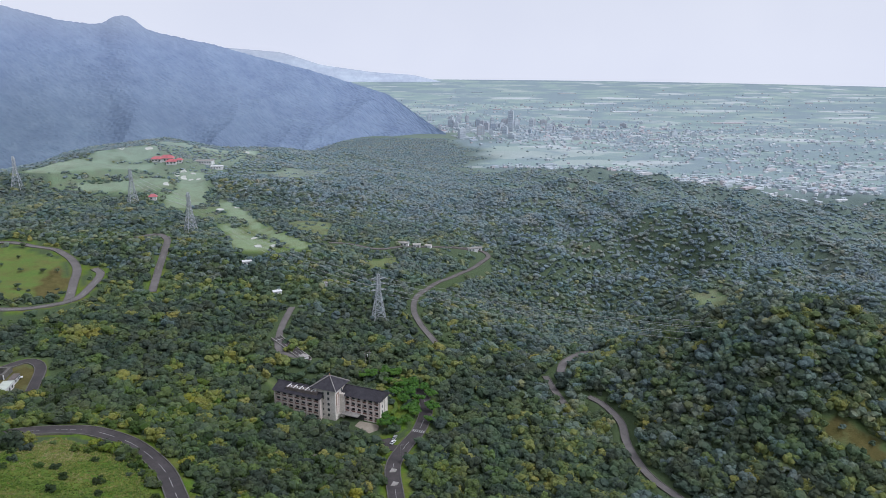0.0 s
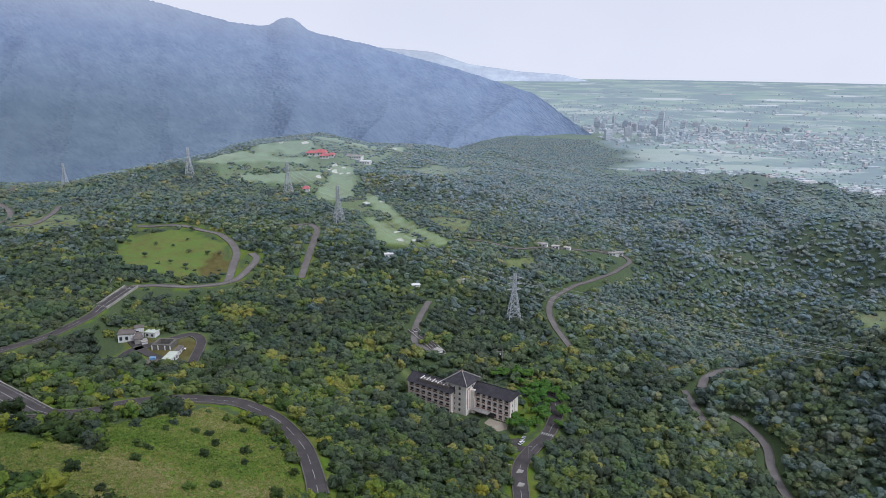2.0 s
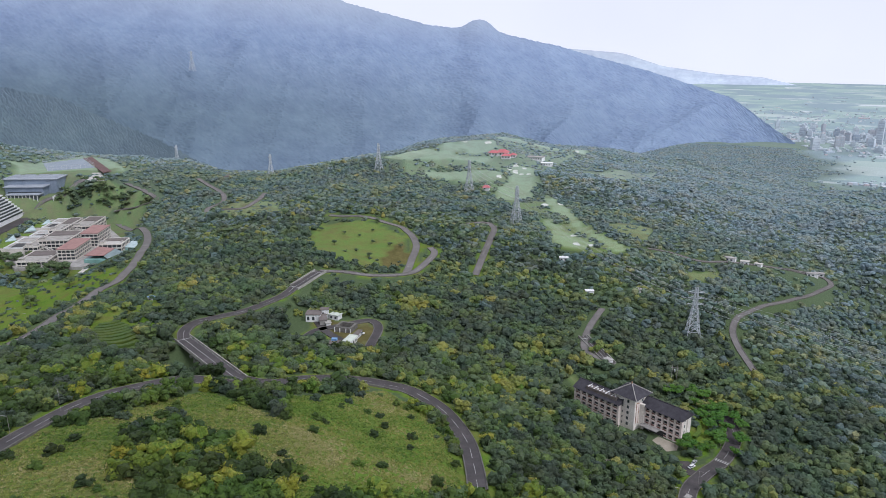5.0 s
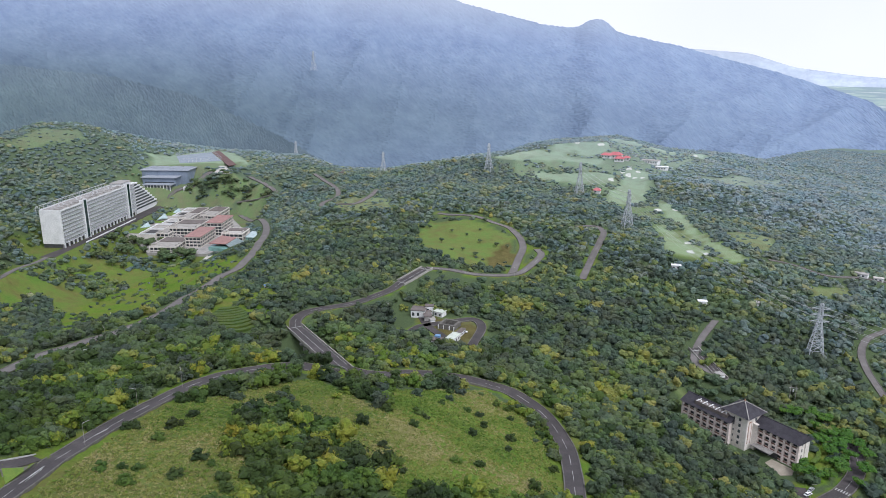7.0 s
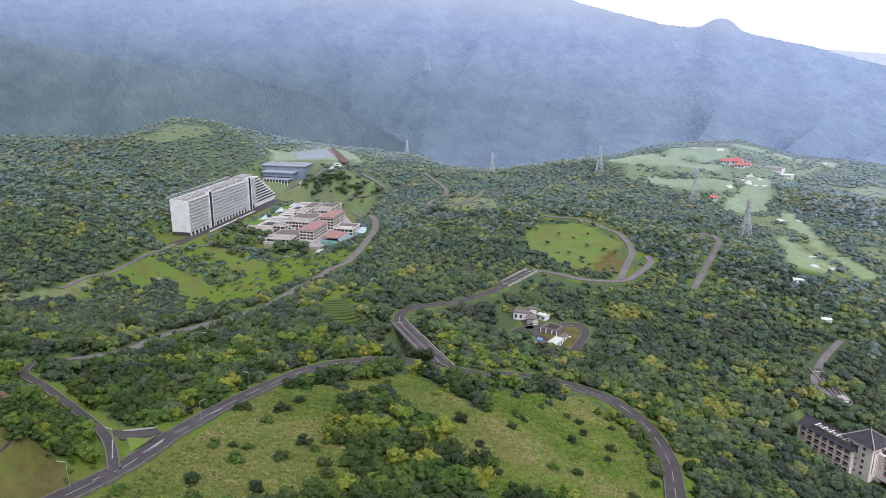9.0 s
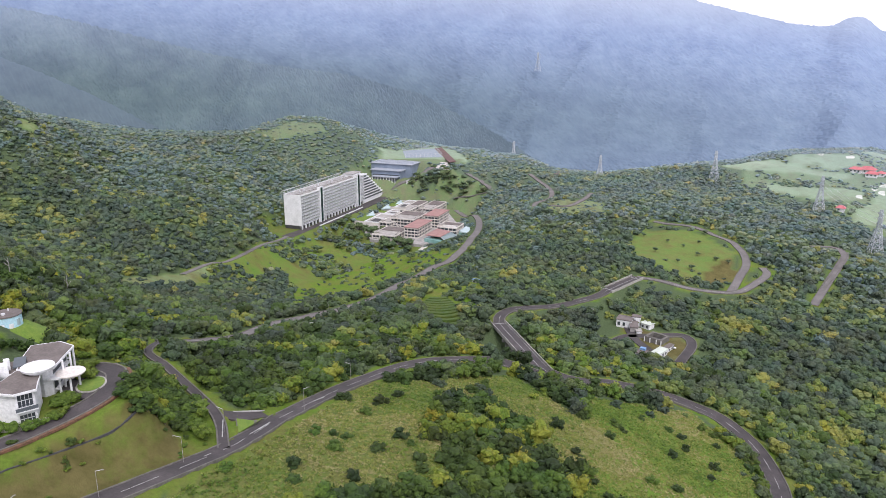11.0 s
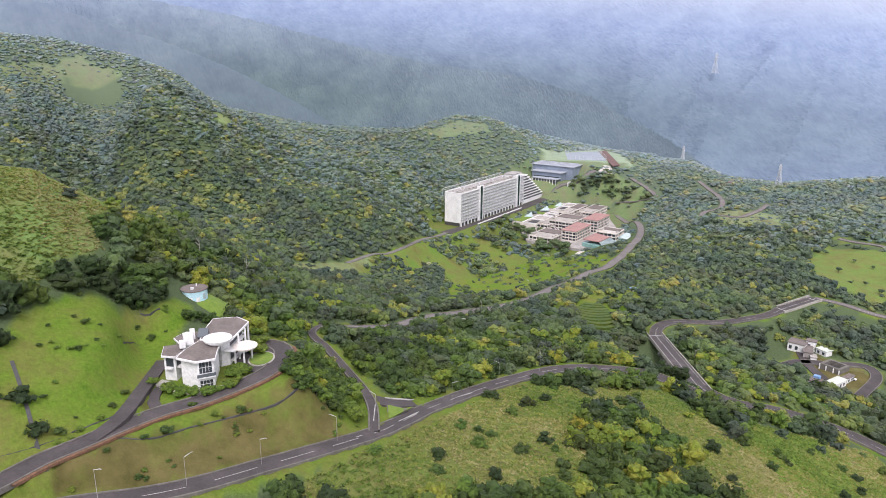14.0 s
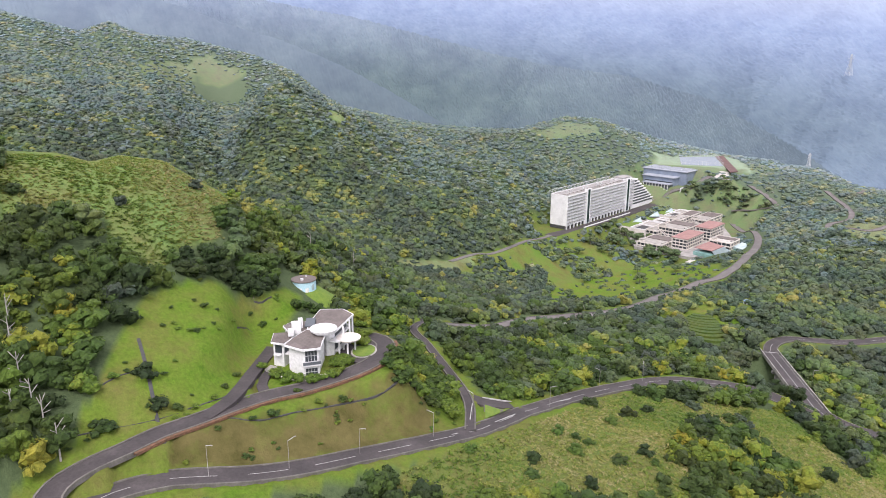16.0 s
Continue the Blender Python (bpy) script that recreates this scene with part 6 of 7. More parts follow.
for (x0, y0), (x1, y1) in (((-193.4, 71.0), (-192.7, 80.8)),
                           ((-187.0, 65.5), (-175.1, 60.7)),
                           ((-174.3, 66.7), (-182.6, 78.0)),
                           ((-164.8, 52.0), (-167.5, 56.5)),
                           ((-196.2, 95.5), (-201.6, 106.6)),
                           ((-205.0, 112.8), (-209.0, 121.8))):
    a = math.atan2(y1 - y0, x1 - x0)
    px, py = -0.13 * math.sin(a), 0.13 * math.cos(a)
    quad = [(x0 + px, y0 + py), (x1 + px, y1 + py), (x1 - px, y1 - py), (x0 - px, y0 - py)]
    mark = thing("road_marking", 0, 0, 0, 0, "white painted line at the road junction", "road marking", kind="structure")
    tops = on_road(quad, 0.14)
    part("paint", prism(quad, min(tops) - 0.1, tops), ROAD_PAINT, mark)
RUST_HEDGE = surface("rust_brown_planting", [(0.3, (0.085, 0.055, 0.030)), (0.7, (0.20, 0.095, 0.055))], 0.8, 0.95, fine=3.0, bump=0.8, bump_size=0.3)
dr = ROAD_LINES["drive"]
dr = dr[int(len(dr) * 0.22):int(len(dr) * 0.86)]
tagged(new("retaining_edge", ribbon("retaining_edge", dr, 0.42, RUST_HEDGE, 0.28, 0.6, -(WIDTHS["drive"] / 2 + 0.95))), "low red-brown planted edge along the drive", "retaining wall", kind="structure")
for pts, wide in (([(-181.2, -25.7), (-175.5, -24.2), (-163.3, -21.5), (-154.6, -19.7)], 0.42),
                  ([(-151.4, -18.8), (-146.5, -18.0), (-143.1, -17.5)], 0.42),
                  ([(-151.6, -35.6), (-154.7, -29.0), (-160.4, -17.8), (-169.1, -5.4)], 0.2),
                  ([(-162.8, -33.1), (-167.9, -28.5), (-171.0, -23.4)], 0.2),
                  ([(-158.6, -7.0), (-158.0, -0.7), (-159.4, 3.9), (-163.3, 10.2), (-167.9, 22.1), (-171.9, 34.9), (-178.8, 47.0)], 0.2),
                  ([(-205.6, -2.2), (-212.4, 0.6), (-213.6, 2.9)], 0.2),
                  ([(-225.0, 9.1), (-222.4, 6.2), (-221.9, 3.5)], 0.2)):
    draped("drain_channel", pts, wide, DARK, 0.12, "dark concrete drainage channel in the lawn", "drain")

# ---------------------------------------------------------------- painted water tank
# turf mound added so the tank sits right in the camera's view
bench = thing("grass_terrace", -246.9, 21.7, ground_at(-246.9, 21.7) - 0.9, 0, "small green turf mound added under the water tank to fit the view", "terrace", kind="structure")
part("turf_bank", cyl(0, 0, -7.0, 0.45, 15.5, 5.8, 40), TURF, bench)
tank = thing("water_tank", -246.9, 21.7, ground_at(-246.9, 21.7) - 0.9, 0, "round blue and white painted water tank with dark flat top", "water tank")
part("tank_shell", cyl(0, 0, -3.0, 4.0, 4.3, seg=40), POOL_BLUE, tank)
for i in range(11):
    a0 = i * 0.571
    bm = bmesh.new()
    q = [(4.34 * math.cos(a0 + t), 4.34 * math.sin(a0 + t)) for t in np.linspace(0, 0.3, 5)]
    q += [(4.1 * math.cos(a0 + t), 4.1 * math.sin(a0 + t)) for t in np.linspace(0.3, 0, 5)]
    prism(q, 0.4 + 0.5 * (i % 3), 2.0 + 0.5 * ((i * 2) % 4), bm)
    part("painted_wave", bm, GLASS_PALE if i % 2 else WHITE, tank)
part("tank_top", cyl(0, 0, 4.0, 4.35, 4.5, seg=40), DECK, tank)
part("hatch", cyl(1.4, -0.8, 4.35, 4.9, 0.6, seg=12), STEEL, tank)
part("vent_pipe", cyl(-1.8, 1.0, 4.35, 5.2, 0.2, 0.2, 8), WHITE, tank)

# ---------------------------------------------------------------- waterworks in the valley
wz = 35.5


def small_block(x, y, turn, sx, sy, h, wall, roof, label, category="building", z=None, eave=0.4, door=True):
    ob = thing(category.replace(" ", "_"), x, y, ground_at(x, y) - 0.6 if z is None else z, turn, label, category)
    part("wall_block", box(-sx / 2, sx / 2, -sy / 2, sy / 2, -1.5, h), wall, ob)
    part("roof_slab", box(-sx / 2 - eave, sx / 2 + eave, -sy / 2 - eave, sy / 2 + eave, h, h + 0.35, bevel=0.05), roof, ob)
    for i in range(max(1, int(sx / 3.2))):
        x0 = -sx / 2 + 0.8 + i * 3.2
        if x0 + 1.5 < sx / 2:
            part("window", box(x0, x0 + 1.5, -sy / 2 - 0.05, -sy / 2, h * 0.35, h * 0.75), GLASS_DARK, ob)
    return ob


small_block(-256.5, 346.5, 25, 9, 8, 5.5, WHITE, DECK, "weathered white pump house with a dark roof", "pump house")
small_block(-249.5, 346.0, -50, 12, 4.5, 4.0, GREY, DECK, "stained grey concrete pump building", "pump house")
small_block(-245.2, 354.0, 0, 6.5, 5.0, 3.6, WHITE, MINT, "small white shed with a pale green sheet roof", "shed")
small_block(-215.0, 324.0, 98, 10, 4.6, 4.0, WHITE, MINT, "long white shed with a pale green sheet roof", "shed")
small_block(-219.8, 315.0, 20, 7, 5.0, 3.4, WHITE, DECK, "low white valve house with pipes beside it", "valve house")
small_block(-216.6, 334.0, 100, 10, 2.6, 3.0, WHITE, DECK, "narrow white filter building", "filter house")
blue = thing("steel_container", -221.5, 317.5, ground_at(-221.5, 317.5) - 0.2, 20, "small blue steel container", "container")
part("container_body", box(-1.6, 1.6, -1.2, 1.2, 3.0, 4.9, bevel=0.08), TARP, blue)
part("container_stand", boxes([(-1.5, -1.2, -1.1, 1.1, -1, 3), (1.2, 1.5, -1.1, 1.1, -1, 3)]), STEEL, blue)
basin = thing("settling_basin", -229.3, 341.5, ground_at(-229.3, 341.5) - 0.5, 8, "square open concrete settling basin", "basin")
part("basin_wall", boxes([(-5.5, 5.5, -5, -3.6, -2, 3.6), (-5.5, 5.5, 3.6, 5, -2, 3.6), (-5.5, -4.0, -3.6, 3.6, -2, 3.6), (4.0, 5.5, -3.6, 3.6, -2, 3.6)]), KERB, basin)
part("basin_floor", box(-4.0, 4.0, -3.6, 3.6, -2, 0.9), DARK, basin)
for x in (-5.5, -2, 2, 5):
    part("basin_buttress", box(x, x + 0.5, -5.3, -5.0, -2, 3.3), WHITE, basin)

# ---------------------------------------------------------------- road bridges
def bridge(line, w, piers, label):
    """A straight beam bridge with parapets on wall piers."""
    a, b = line[0], line[-1]
    ln = math.hypot(b[0] - a[0], b[1] - a[1])
    ob = thing("road_bridge", a[0], a[1], a[2], math.degrees(math.atan2(b[1] - a[1], b[0] - a[0])), label, "bridge")
    s = (b[2] - a[2]) / ln
    def strip(y0, y1, z0, z1, x0=-3.0, x1=ln + 3.0):
        bm = box(x0, x1, y0, y1, z0, z1)
        for v in bm.verts:
            v.co.z += v.co.x * s
        return bm
    part("deck_slab", strip(-w / 2 - 0.5, w / 2 + 0.5, -0.7, 0.16), CONCRETE, ob)
    part("carriageway", strip(-w / 2, w / 2, 0.16, 0.24), ASPHALT, ob)
    for y in (-w / 2 - 0.5, w / 2 + 0.1):
        part("parapet", strip(y, y + 0.4, 0.16, 1.15), CONCRETE, ob)
        part("edge_line", strip(y + (0.9 if y < 0 else -0.7), y + (1.05 if y < 0 else -0.55), 0.24, 0.246), ROAD_PAINT, ob)
    part("centre_line", strip(-0.1, 0.1, 0.24, 0.246), ROAD_PAINT, ob)
    for x in (0.5, ln - 0.5):
        part("joint_line", strip(-w / 2, w / 2, 0.24, 0.247, x - 0.3, x + 0.3), ROAD_PAINT, ob)
    for y in (-w / 2 + 0.6, -0.6, w / 2 - 1.8):
        part("girder", strip(y, y + 1.0, -2.0, -0.7), GREY, ob)
    for f in piers:
        x = ln * f
        part("pier_cap", box(x - 0.9, x + 0.9, -w / 2 - 0.3, w / 2 + 0.3, x * s - 3.2, x * s - 2.0), GREY, ob)
        part("pier", box(x - 0.7, x + 0.7, -w / 2 + 1.4, w / 2 - 1.4, x * s - 26, x * s - 3.2), GREY, ob)
    return ob


bridge(ROAD_LINES["deck"], 8.0, (0.36, 0.7), "concrete beam road bridge over a wooded gully")
up = ROAD_LINES["upper"]
bridge(up[[-12, -2]], 8.5, (0.5,), "short concrete flyover with pale parapets")
cv = ROAD_LINES["culv"]
i1 = min(11, len(cv) - 2)
bridge(cv[[1, i1]], 6.0, (0.5,), "small concrete bridge with pale side walls")

EARTH_TAN = surface("tan_paving", [(0.3, (0.27, 0.235, 0.185)), (0.7, (0.36, 0.32, 0.26))], 0.3, 0.9)
court = thing("dormitory_court", -92.6, 370.5, 0.0, -22.0, "tan paved court before the dormitory", "court", kind="structure")
part("paving", prism([(50, 2), (61, -2), (64, 3), (62, 8), (50, 8)], -2.0, 0.3), EARTH_TAN, court)

for x, y, turn, sx, sy, h, wall, roof in ((-252.5, 352.5, 30, 5, 4, 6.5, WHITE, DECK), (-243.5, 343.0, -45, 5, 3, 2.6, WHITE, CONCRETE), (-224.5, 313.0, 30, 4, 3, 2.2, GREY, CONCRETE), (-212.5, 318.0, 95, 4, 3, 2.4, WHITE, CONCRETE)):
    small_block(x, y, turn, sx, sy, h, wall, roof, "small weathered concrete plant room", "plant room")

# ---------------------------------------------------------------- pylons and power lines
# pylon steel in blue-grey, with haze put into the colour
HAZY_STEEL = surface("hazy_grey_steel", [(0.3, (0.40, 0.43, 0.47)), (0.7, (0.52, 0.55, 0.58))], 0.6, 0.6)


def pylon(x, y, z, h, turn, label="grey steel lattice pylon with three pairs of arms"):
    STEEL = HAZY_STEEL
    ob = thing("pylon", x, y, z, turn, label, "pylon", "power pylons")
    b, t, k = h * 0.13, h * 0.022, 0.66
    def half(f):
        return b + (h * 0.035 - b) * f / k if f < k else h * 0.035 + (t - h * 0.035) * (f - k) / (1 - k)
    w = h * 0.008
    for sx in (1, -1):
        for sy in (1, -1):
            bm = bmesh.new()
            for f0, f1 in ((-0.02, k), (k, 1.0)):
                bar((sx * half(f0), sy * half(f0), f0 * h), (sx * half(f1), sy * half(f1), f1 * h), w * 1.3, bm)
            part("leg", bm, STEEL, ob)
    levels = [0, 0.14, 0.27, 0.39, 0.49, 0.58, 0.66, 0.74, 0.82, 0.91, 1.0]
    for f0, f1 in zip(levels, levels[1:]):
        bm = bmesh.new()
        a, c = half(f0), half(f1)
        for (x0, y0), (x1, y1) in (((1, 1), (-1, 1)), ((-1, 1), (-1, -1)), ((-1, -1), (1, -1)), ((1, -1), (1, 1))):
            bar((x0 * a, y0 * a, f0 * h), (x1 * c, y1 * c, f1 * h), w * 0.7, bm)
            bar((x1 * a, y1 * a, f0 * h), (x0 * c, y0 * c, f1 * h), w * 0.7, bm)
            bar((x0 * c, y0 * c, f1 * h), (x1 * c, y1 * c, f1 * h), w * 0.7, bm)
        part("bracing", bm, STEEL, ob)
    for f in (0.66, 0.78, 0.90):
        for s in (1, -1):
            bm = bmesh.new()
            r = h * 0.15
            bar((0, 0.5, f * h), (s * r, 0, f * h + h * 0.015), w, bm)
            bar((0, -0.5, f * h), (s * r, 0, f * h + h * 0.015), w, bm)
            bar((0, 0, f * h + h * 0.05), (s * r, 0, f * h + h * 0.015), w, bm)
            arm = part("arm", bm, STEEL, ob)
            part("insulator", cyl(s * r, 0, f * h - h * 0.03, f * h + h * 0.012, 0.14, seg=6), CONCRETE, arm)
    return ob


PYLONS = [(-42.6, 486.8, 36, 20), (-227.8, 639.8, 37, -48), (-313.7, 721.5, 37, -50), (-439.4, 736.7, 34, -80), (-784.1, 753.0, 32, -70), (-927.5, 818.6, 36, -60), (-962.9, 806.1, 36, -60), (-591.5, 722.4, 30, -75)]
for x, y, h, turn in PYLONS:
    pylon(x, y, ground_at(x, y) - 0.5, h, turn)
am, rm = radians(44.5), 1932.3
pylon(-rm * math.sin(am), rm * math.cos(am), 149.7, 47.7, 10, "tall lattice pylon on the mountainside, haze in its steel colour")


def wire(a, b, sag, thick=0.07):
    cu = bpy.data.curves.new("power_line", "CURVE")
    cu.dimensions, cu.bevel_depth, cu.bevel_resolution = "3D", thick, 0
    sp = cu.splines.new("POLY")
    n = 24
    sp.points.add(n)
    for i in range(n + 1):
        f = i / n
        sp.points[i].co = (a[0] + (b[0] - a[0]) * f, a[1] + (b[1] - a[1]) * f, a[2] + (b[2] - a[2]) * f - sag * 4 * f * (1 - f), 1)
    me = bpy.data.meshes.new_from_object(bpy.data.objects.new("power_line", cu))
    me.materials.clear()
    me.materials.append(STEEL)
    tagged(new("power_line", me), "thin sagging grey overhead power cable", "power line", "power lines")


def arm_end(i, f, s):
    x, y, h, turn = PYLONS[i]
    a = radians(turn)
    return (x + s * 0.15 * h * math.cos(a), y + s * 0.15 * h * math.sin(a), ground_at(x, y) - 0.5 + f * h)


for f in (0.66, 0.78, 0.90):
    for s in (1, -1):
        wire(arm_end(0, f, s), (268 + 5 * s, 352 + 4 * s, 44 + 38 * (f - 0.66)), 7.0)
        wire(arm_end(0, f, s), arm_end(1, f, s), 9.0)
        wire(arm_end(1, f, s), arm_end(2, f, s), 3.0, 0.06)

# ---------------------------------------------------------------- golf course
SAND = surface("pale_bunker_sand", [(0.3, (0.44, 0.46, 0.42)), (0.7, (0.55, 0.56, 0.52))], 0.2, 0.95)
rs = np.random.RandomState(3)
for x, y, r in ((-315.3, 877.8, 8), (-314.3, 852.3, 7), (-299.6, 867.0, 5), (-305.0, 848.0, 7), (-296.2, 845.1, 5), (-288.5, 850.3, 5), (-221.0, 707.8, 6), (-211.5, 737.7, 6),
                (-167.4, 628.8, 5), (-156.2, 598.8, 6), (-143.7, 602.7, 5), (-303.8, 788.2, 6), (-412.3, 930.1, 9), (-379.1, 938.4, 8), (-276.4, 1031.3, 8)):
    ph, r = rs.uniform(0, 6.28), r * 0.5
    poly = [(r * (1 + 0.28 * math.sin(2 * q + ph) + 0.15 * math.sin(3 * q - ph)) * math.cos(q), r * 1.5 * (1 + 0.2 * math.sin(3 * q + ph)) * math.sin(q)) for q in np.linspace(0, 6.2832, 25)[:-1]]
    ob = new("sand_bunker", bpy.data.meshes.new("sand_bunker"))
    bm = bmesh.new()
    lo = [bm.verts.new((x + a, y + b, float(land(x + a, y + b)) + 0.35)) for a, b in poly]
    c = bm.verts.new((x, y, float(land(x, y)) + 0.05))
    rim = [bm.verts.new((x + a * 1.1, y + b * 1.1, float(land(x + a * 1.1, y + b * 1.1)) - 0.6)) for a, b in poly]
    for i in range(24):
        j = (i + 1) % 24
        bm.faces.new((c, lo[i], lo[j]))
        bm.faces.new((lo[i], rim[i], rim[j], lo[j]))
    bm.to_mesh(ob.data)
    bm.free()
    ob.data.materials.append(SAND)
    tagged(ob, "irregular pale sand bunker sunk in the fairway", "bunker", "golf bunkers")


def hip_house(name, x, y, turn, sx, sy, h, rise, wall, roof, label, category):
    ob = thing(name, x, y, ground_at(x, y) - 0.5, turn, label, category)
    part("wall_block", box(-sx / 2, sx / 2, -sy / 2, sy / 2, -1, h), wall, ob)
    bm = bmesh.new()
    a, b, o = sx / 2 + 1, sy / 2 + 1, min(sx, sy) / 2
    e = [bm.verts.new(p) for p in ((-a, -b, h), (a, -b, h), (a, b, h), (-a, b, h), (-a + o, 0, h + rise), (a - o, 0, h + rise))]
    for f in ((0, 1, 5, 4), (2, 3, 4, 5), (1, 2, 5), (3, 0, 4), (3, 2, 1, 0)):
        bm.faces.new([e[i] for i in f])
    part("roof", bm, roof, ob)
    for i in range(max(1, int(sx / 4))):
        q = -sx / 2 + 1.2 + 4 * i
        part("window", box(q, q + 1.8, -sy / 2 - 0.06, -sy / 2, h * 0.3, h * 0.8), GLASS_DARK, ob)
    return ob


for dx, dy, sx, sy, h, rise in ((-9, 1, 13, 8, 3.6, 3.0), (2, 5, 16, 10, 4.4, 3.8), (10, -2, 12, 8, 3.4, 2.8), (18, 2, 8, 7, 3, 2.4)):
    hip_house("clubhouse", -345 + dx, 896 + dy, 8, sx, sy, h, rise, WHITE, VIVID_RED, "golf clubhouse wing with a bright red hipped roof", "clubhouse")
hip_house("pavilion", -297.4, 732.4, 10, 7, 5, 3.2, 2.6, WHITE, VIVID_RED, "small golf pavilion with a bright red roof", "pavilion")
for x, y, turn, sx, sy, h, roof in ((-154.9, 555.1, 20, 7, 5, 3.2, WHITE), (-32.8, 647.2, -10, 11, 5, 3.4, GREY), (-20.0, 650.5, 5, 7, 4, 3, PAVING), (-9.1, 654.3, -15, 6, 4, 2.8, PAVING),
                                    (33.9, 666.9, 12, 9, 4, 3, GREY), (40, 676, 0, 7, 4, 3, GREY), (-592.6, 643.9, -50, 18, 7, 2.4, DECK), (188.8, 802.8, 10, 14, 9, 4, WHITE),
                                    (-304.0, 919.0, 0, 26, 12, 4, GREY), (-59.5, 300.8, 15, 4.5, 3.5, 2.6, DECK), (-84.6, 416.7, -35, 5, 4, 2.6, GREY), (-282, 905, 10, 15, 8, 4, WHITE),
                                    (-120, 505, 30, 6, 4, 3, WHITE), (-88, 525, 0, 5, 4, 3, GREY), (-345.0, 300.0, 0, 4, 3, 2.4, TARP)):
    small_block(x, y, turn, sx, sy, h, WHITE if roof is not DECK else GREY, roof, "small flat-roofed white outbuilding among trees", "outbuilding")

# ---------------------------------------------------------------- street lamps along the roads
LAMP = None
for x, y in ((-141.9, -9.5), (-145.3, 7.5), (-152.1, 24.7), (-163.0, 46.3), (-178.0, 62.5), (-216.0, 125.7), (-225.4, 150.3), (-191.7, 93.9), (-252, 263), (-232, 233), (-22.2, 336.2), (-18.5, 322.0),
             (-25, 300), (-268, 330), (-331, 180), (-368, 205), (-412, 262), (-300, 395), (-245, 452)):
    d, z, key = near_road(x, y)
    if LAMP is None:
        LAMP = thing("street_lamp", 0, 0, 0, 0, "slim grey steel street lamp beside the road", "street lamp", "street lamps")
        part("pole", cyl(0, 0, -1.0, 7.5, 0.06, 0.045, 8), GREY, LAMP)
        bm = bmesh.new()
        bar((0, 0, 7.4), (1.5, 0, 7.9), 0.09, bm)
        part("bracket", bm, STEEL, LAMP)
        part("lamp_head", box(1.35, 2.0, -0.13, 0.13, 7.86, 8.0, bevel=0.03), GREY, LAMP)
        lamp_ob = LAMP
    else:
        lamp_ob = copy_thing(LAMP, Matrix.Identity(4))
    lamp_ob.matrix_basis = pose(x, y, ground_at(x, y), 0, 0, (x * 37 + y * 11) % 360)

# crossing by the dormitory
dl = ROAD_LINES["dorm"]
i = int(np.argmin(np.hypot(dl[:, 0] + 11.0, dl[:, 1] - 351.7)))
p, d = dl[i], dl[min(i + 1, len(dl) - 1)] - dl[i - 1]
cross = thing("zebra_crossing", p[0], p[1], p[2], math.degrees(math.atan2(d[1], d[0])), "white painted pedestrian crossing stripes", "crossing", kind="structure")
for k in range(6):
    part("stripe", box(-1.6, 1.6, -3.4 + k * 1.2, -2.8 + k * 1.2, 0.115, 0.13), ROAD_PAINT, cross)
for f in (0.12, 0.22):
    q = dl[int(len(dl) * f)]
    patch = thing("road_patch", q[0], q[1], q[2], math.degrees(math.atan2(d[1], d[0])), "pale concrete repair patch in the road", "road patch", kind="structure")
    part("patch_slab", box(-3, 3, -1.2, 1.6, 0.0, 0.118), CONCRETE, patch)

# ---------------------------------------------------------------- hedged terraces on the slope
tea = thing("hedge_terraces", 0, 0, 0, 0, "stepped rows of clipped dark green hedges on a slope", "terraces")
for k in range(11):
    r, w = 360.0 + 5.6 * k, 0.036 * (1 - (k / 12.5) ** 2)
    q = np.linspace(-w, w, 14)
    arc = r + 9.0 * (q / 0.036) ** 2 - 2.0
    line = np.column_stack([-arc * np.sin(q + radians(52.2)), arc * np.cos(q + radians(52.2))])
    line = np.column_stack([line, land(line[:, 0], line[:, 1])])
    ob = new("hedge", ribbon("hedge", line, 1.5, LEAF_NEAR, 1.5, 2.2))
    ob.data.attributes.new("tone", "FLOAT", "POINT").data.foreach_set("value", np.full(len(ob.data.vertices), 0.55, np.float32))
    ob.parent = tea

for pts in ([(-38, 398), (-29, 396), (-22, 390), (-18.5, 380), (-18.5, 368), (-22, 360)], [(-30, 388), (-25.5, 383), (-24, 374), (-25.5, 365)]):
    line = curve_through(pts, 2.0)
    line = np.column_stack([line, ground_heights(line[:, 0], line[:, 1])])
    ob = tagged(new("clipped_hedge", ribbon("clipped_hedge", line, 1.1, LEAF_NEAR, 1.6, 2.2)), "clipped bright green hedge round the dormitory lawn", "hedge", "dormitory hedges")
    ob.data.attributes.new("tone", "FLOAT", "POINT").data.foreach_set("value", np.full(len(ob.data.vertices), 0.78, np.float32))

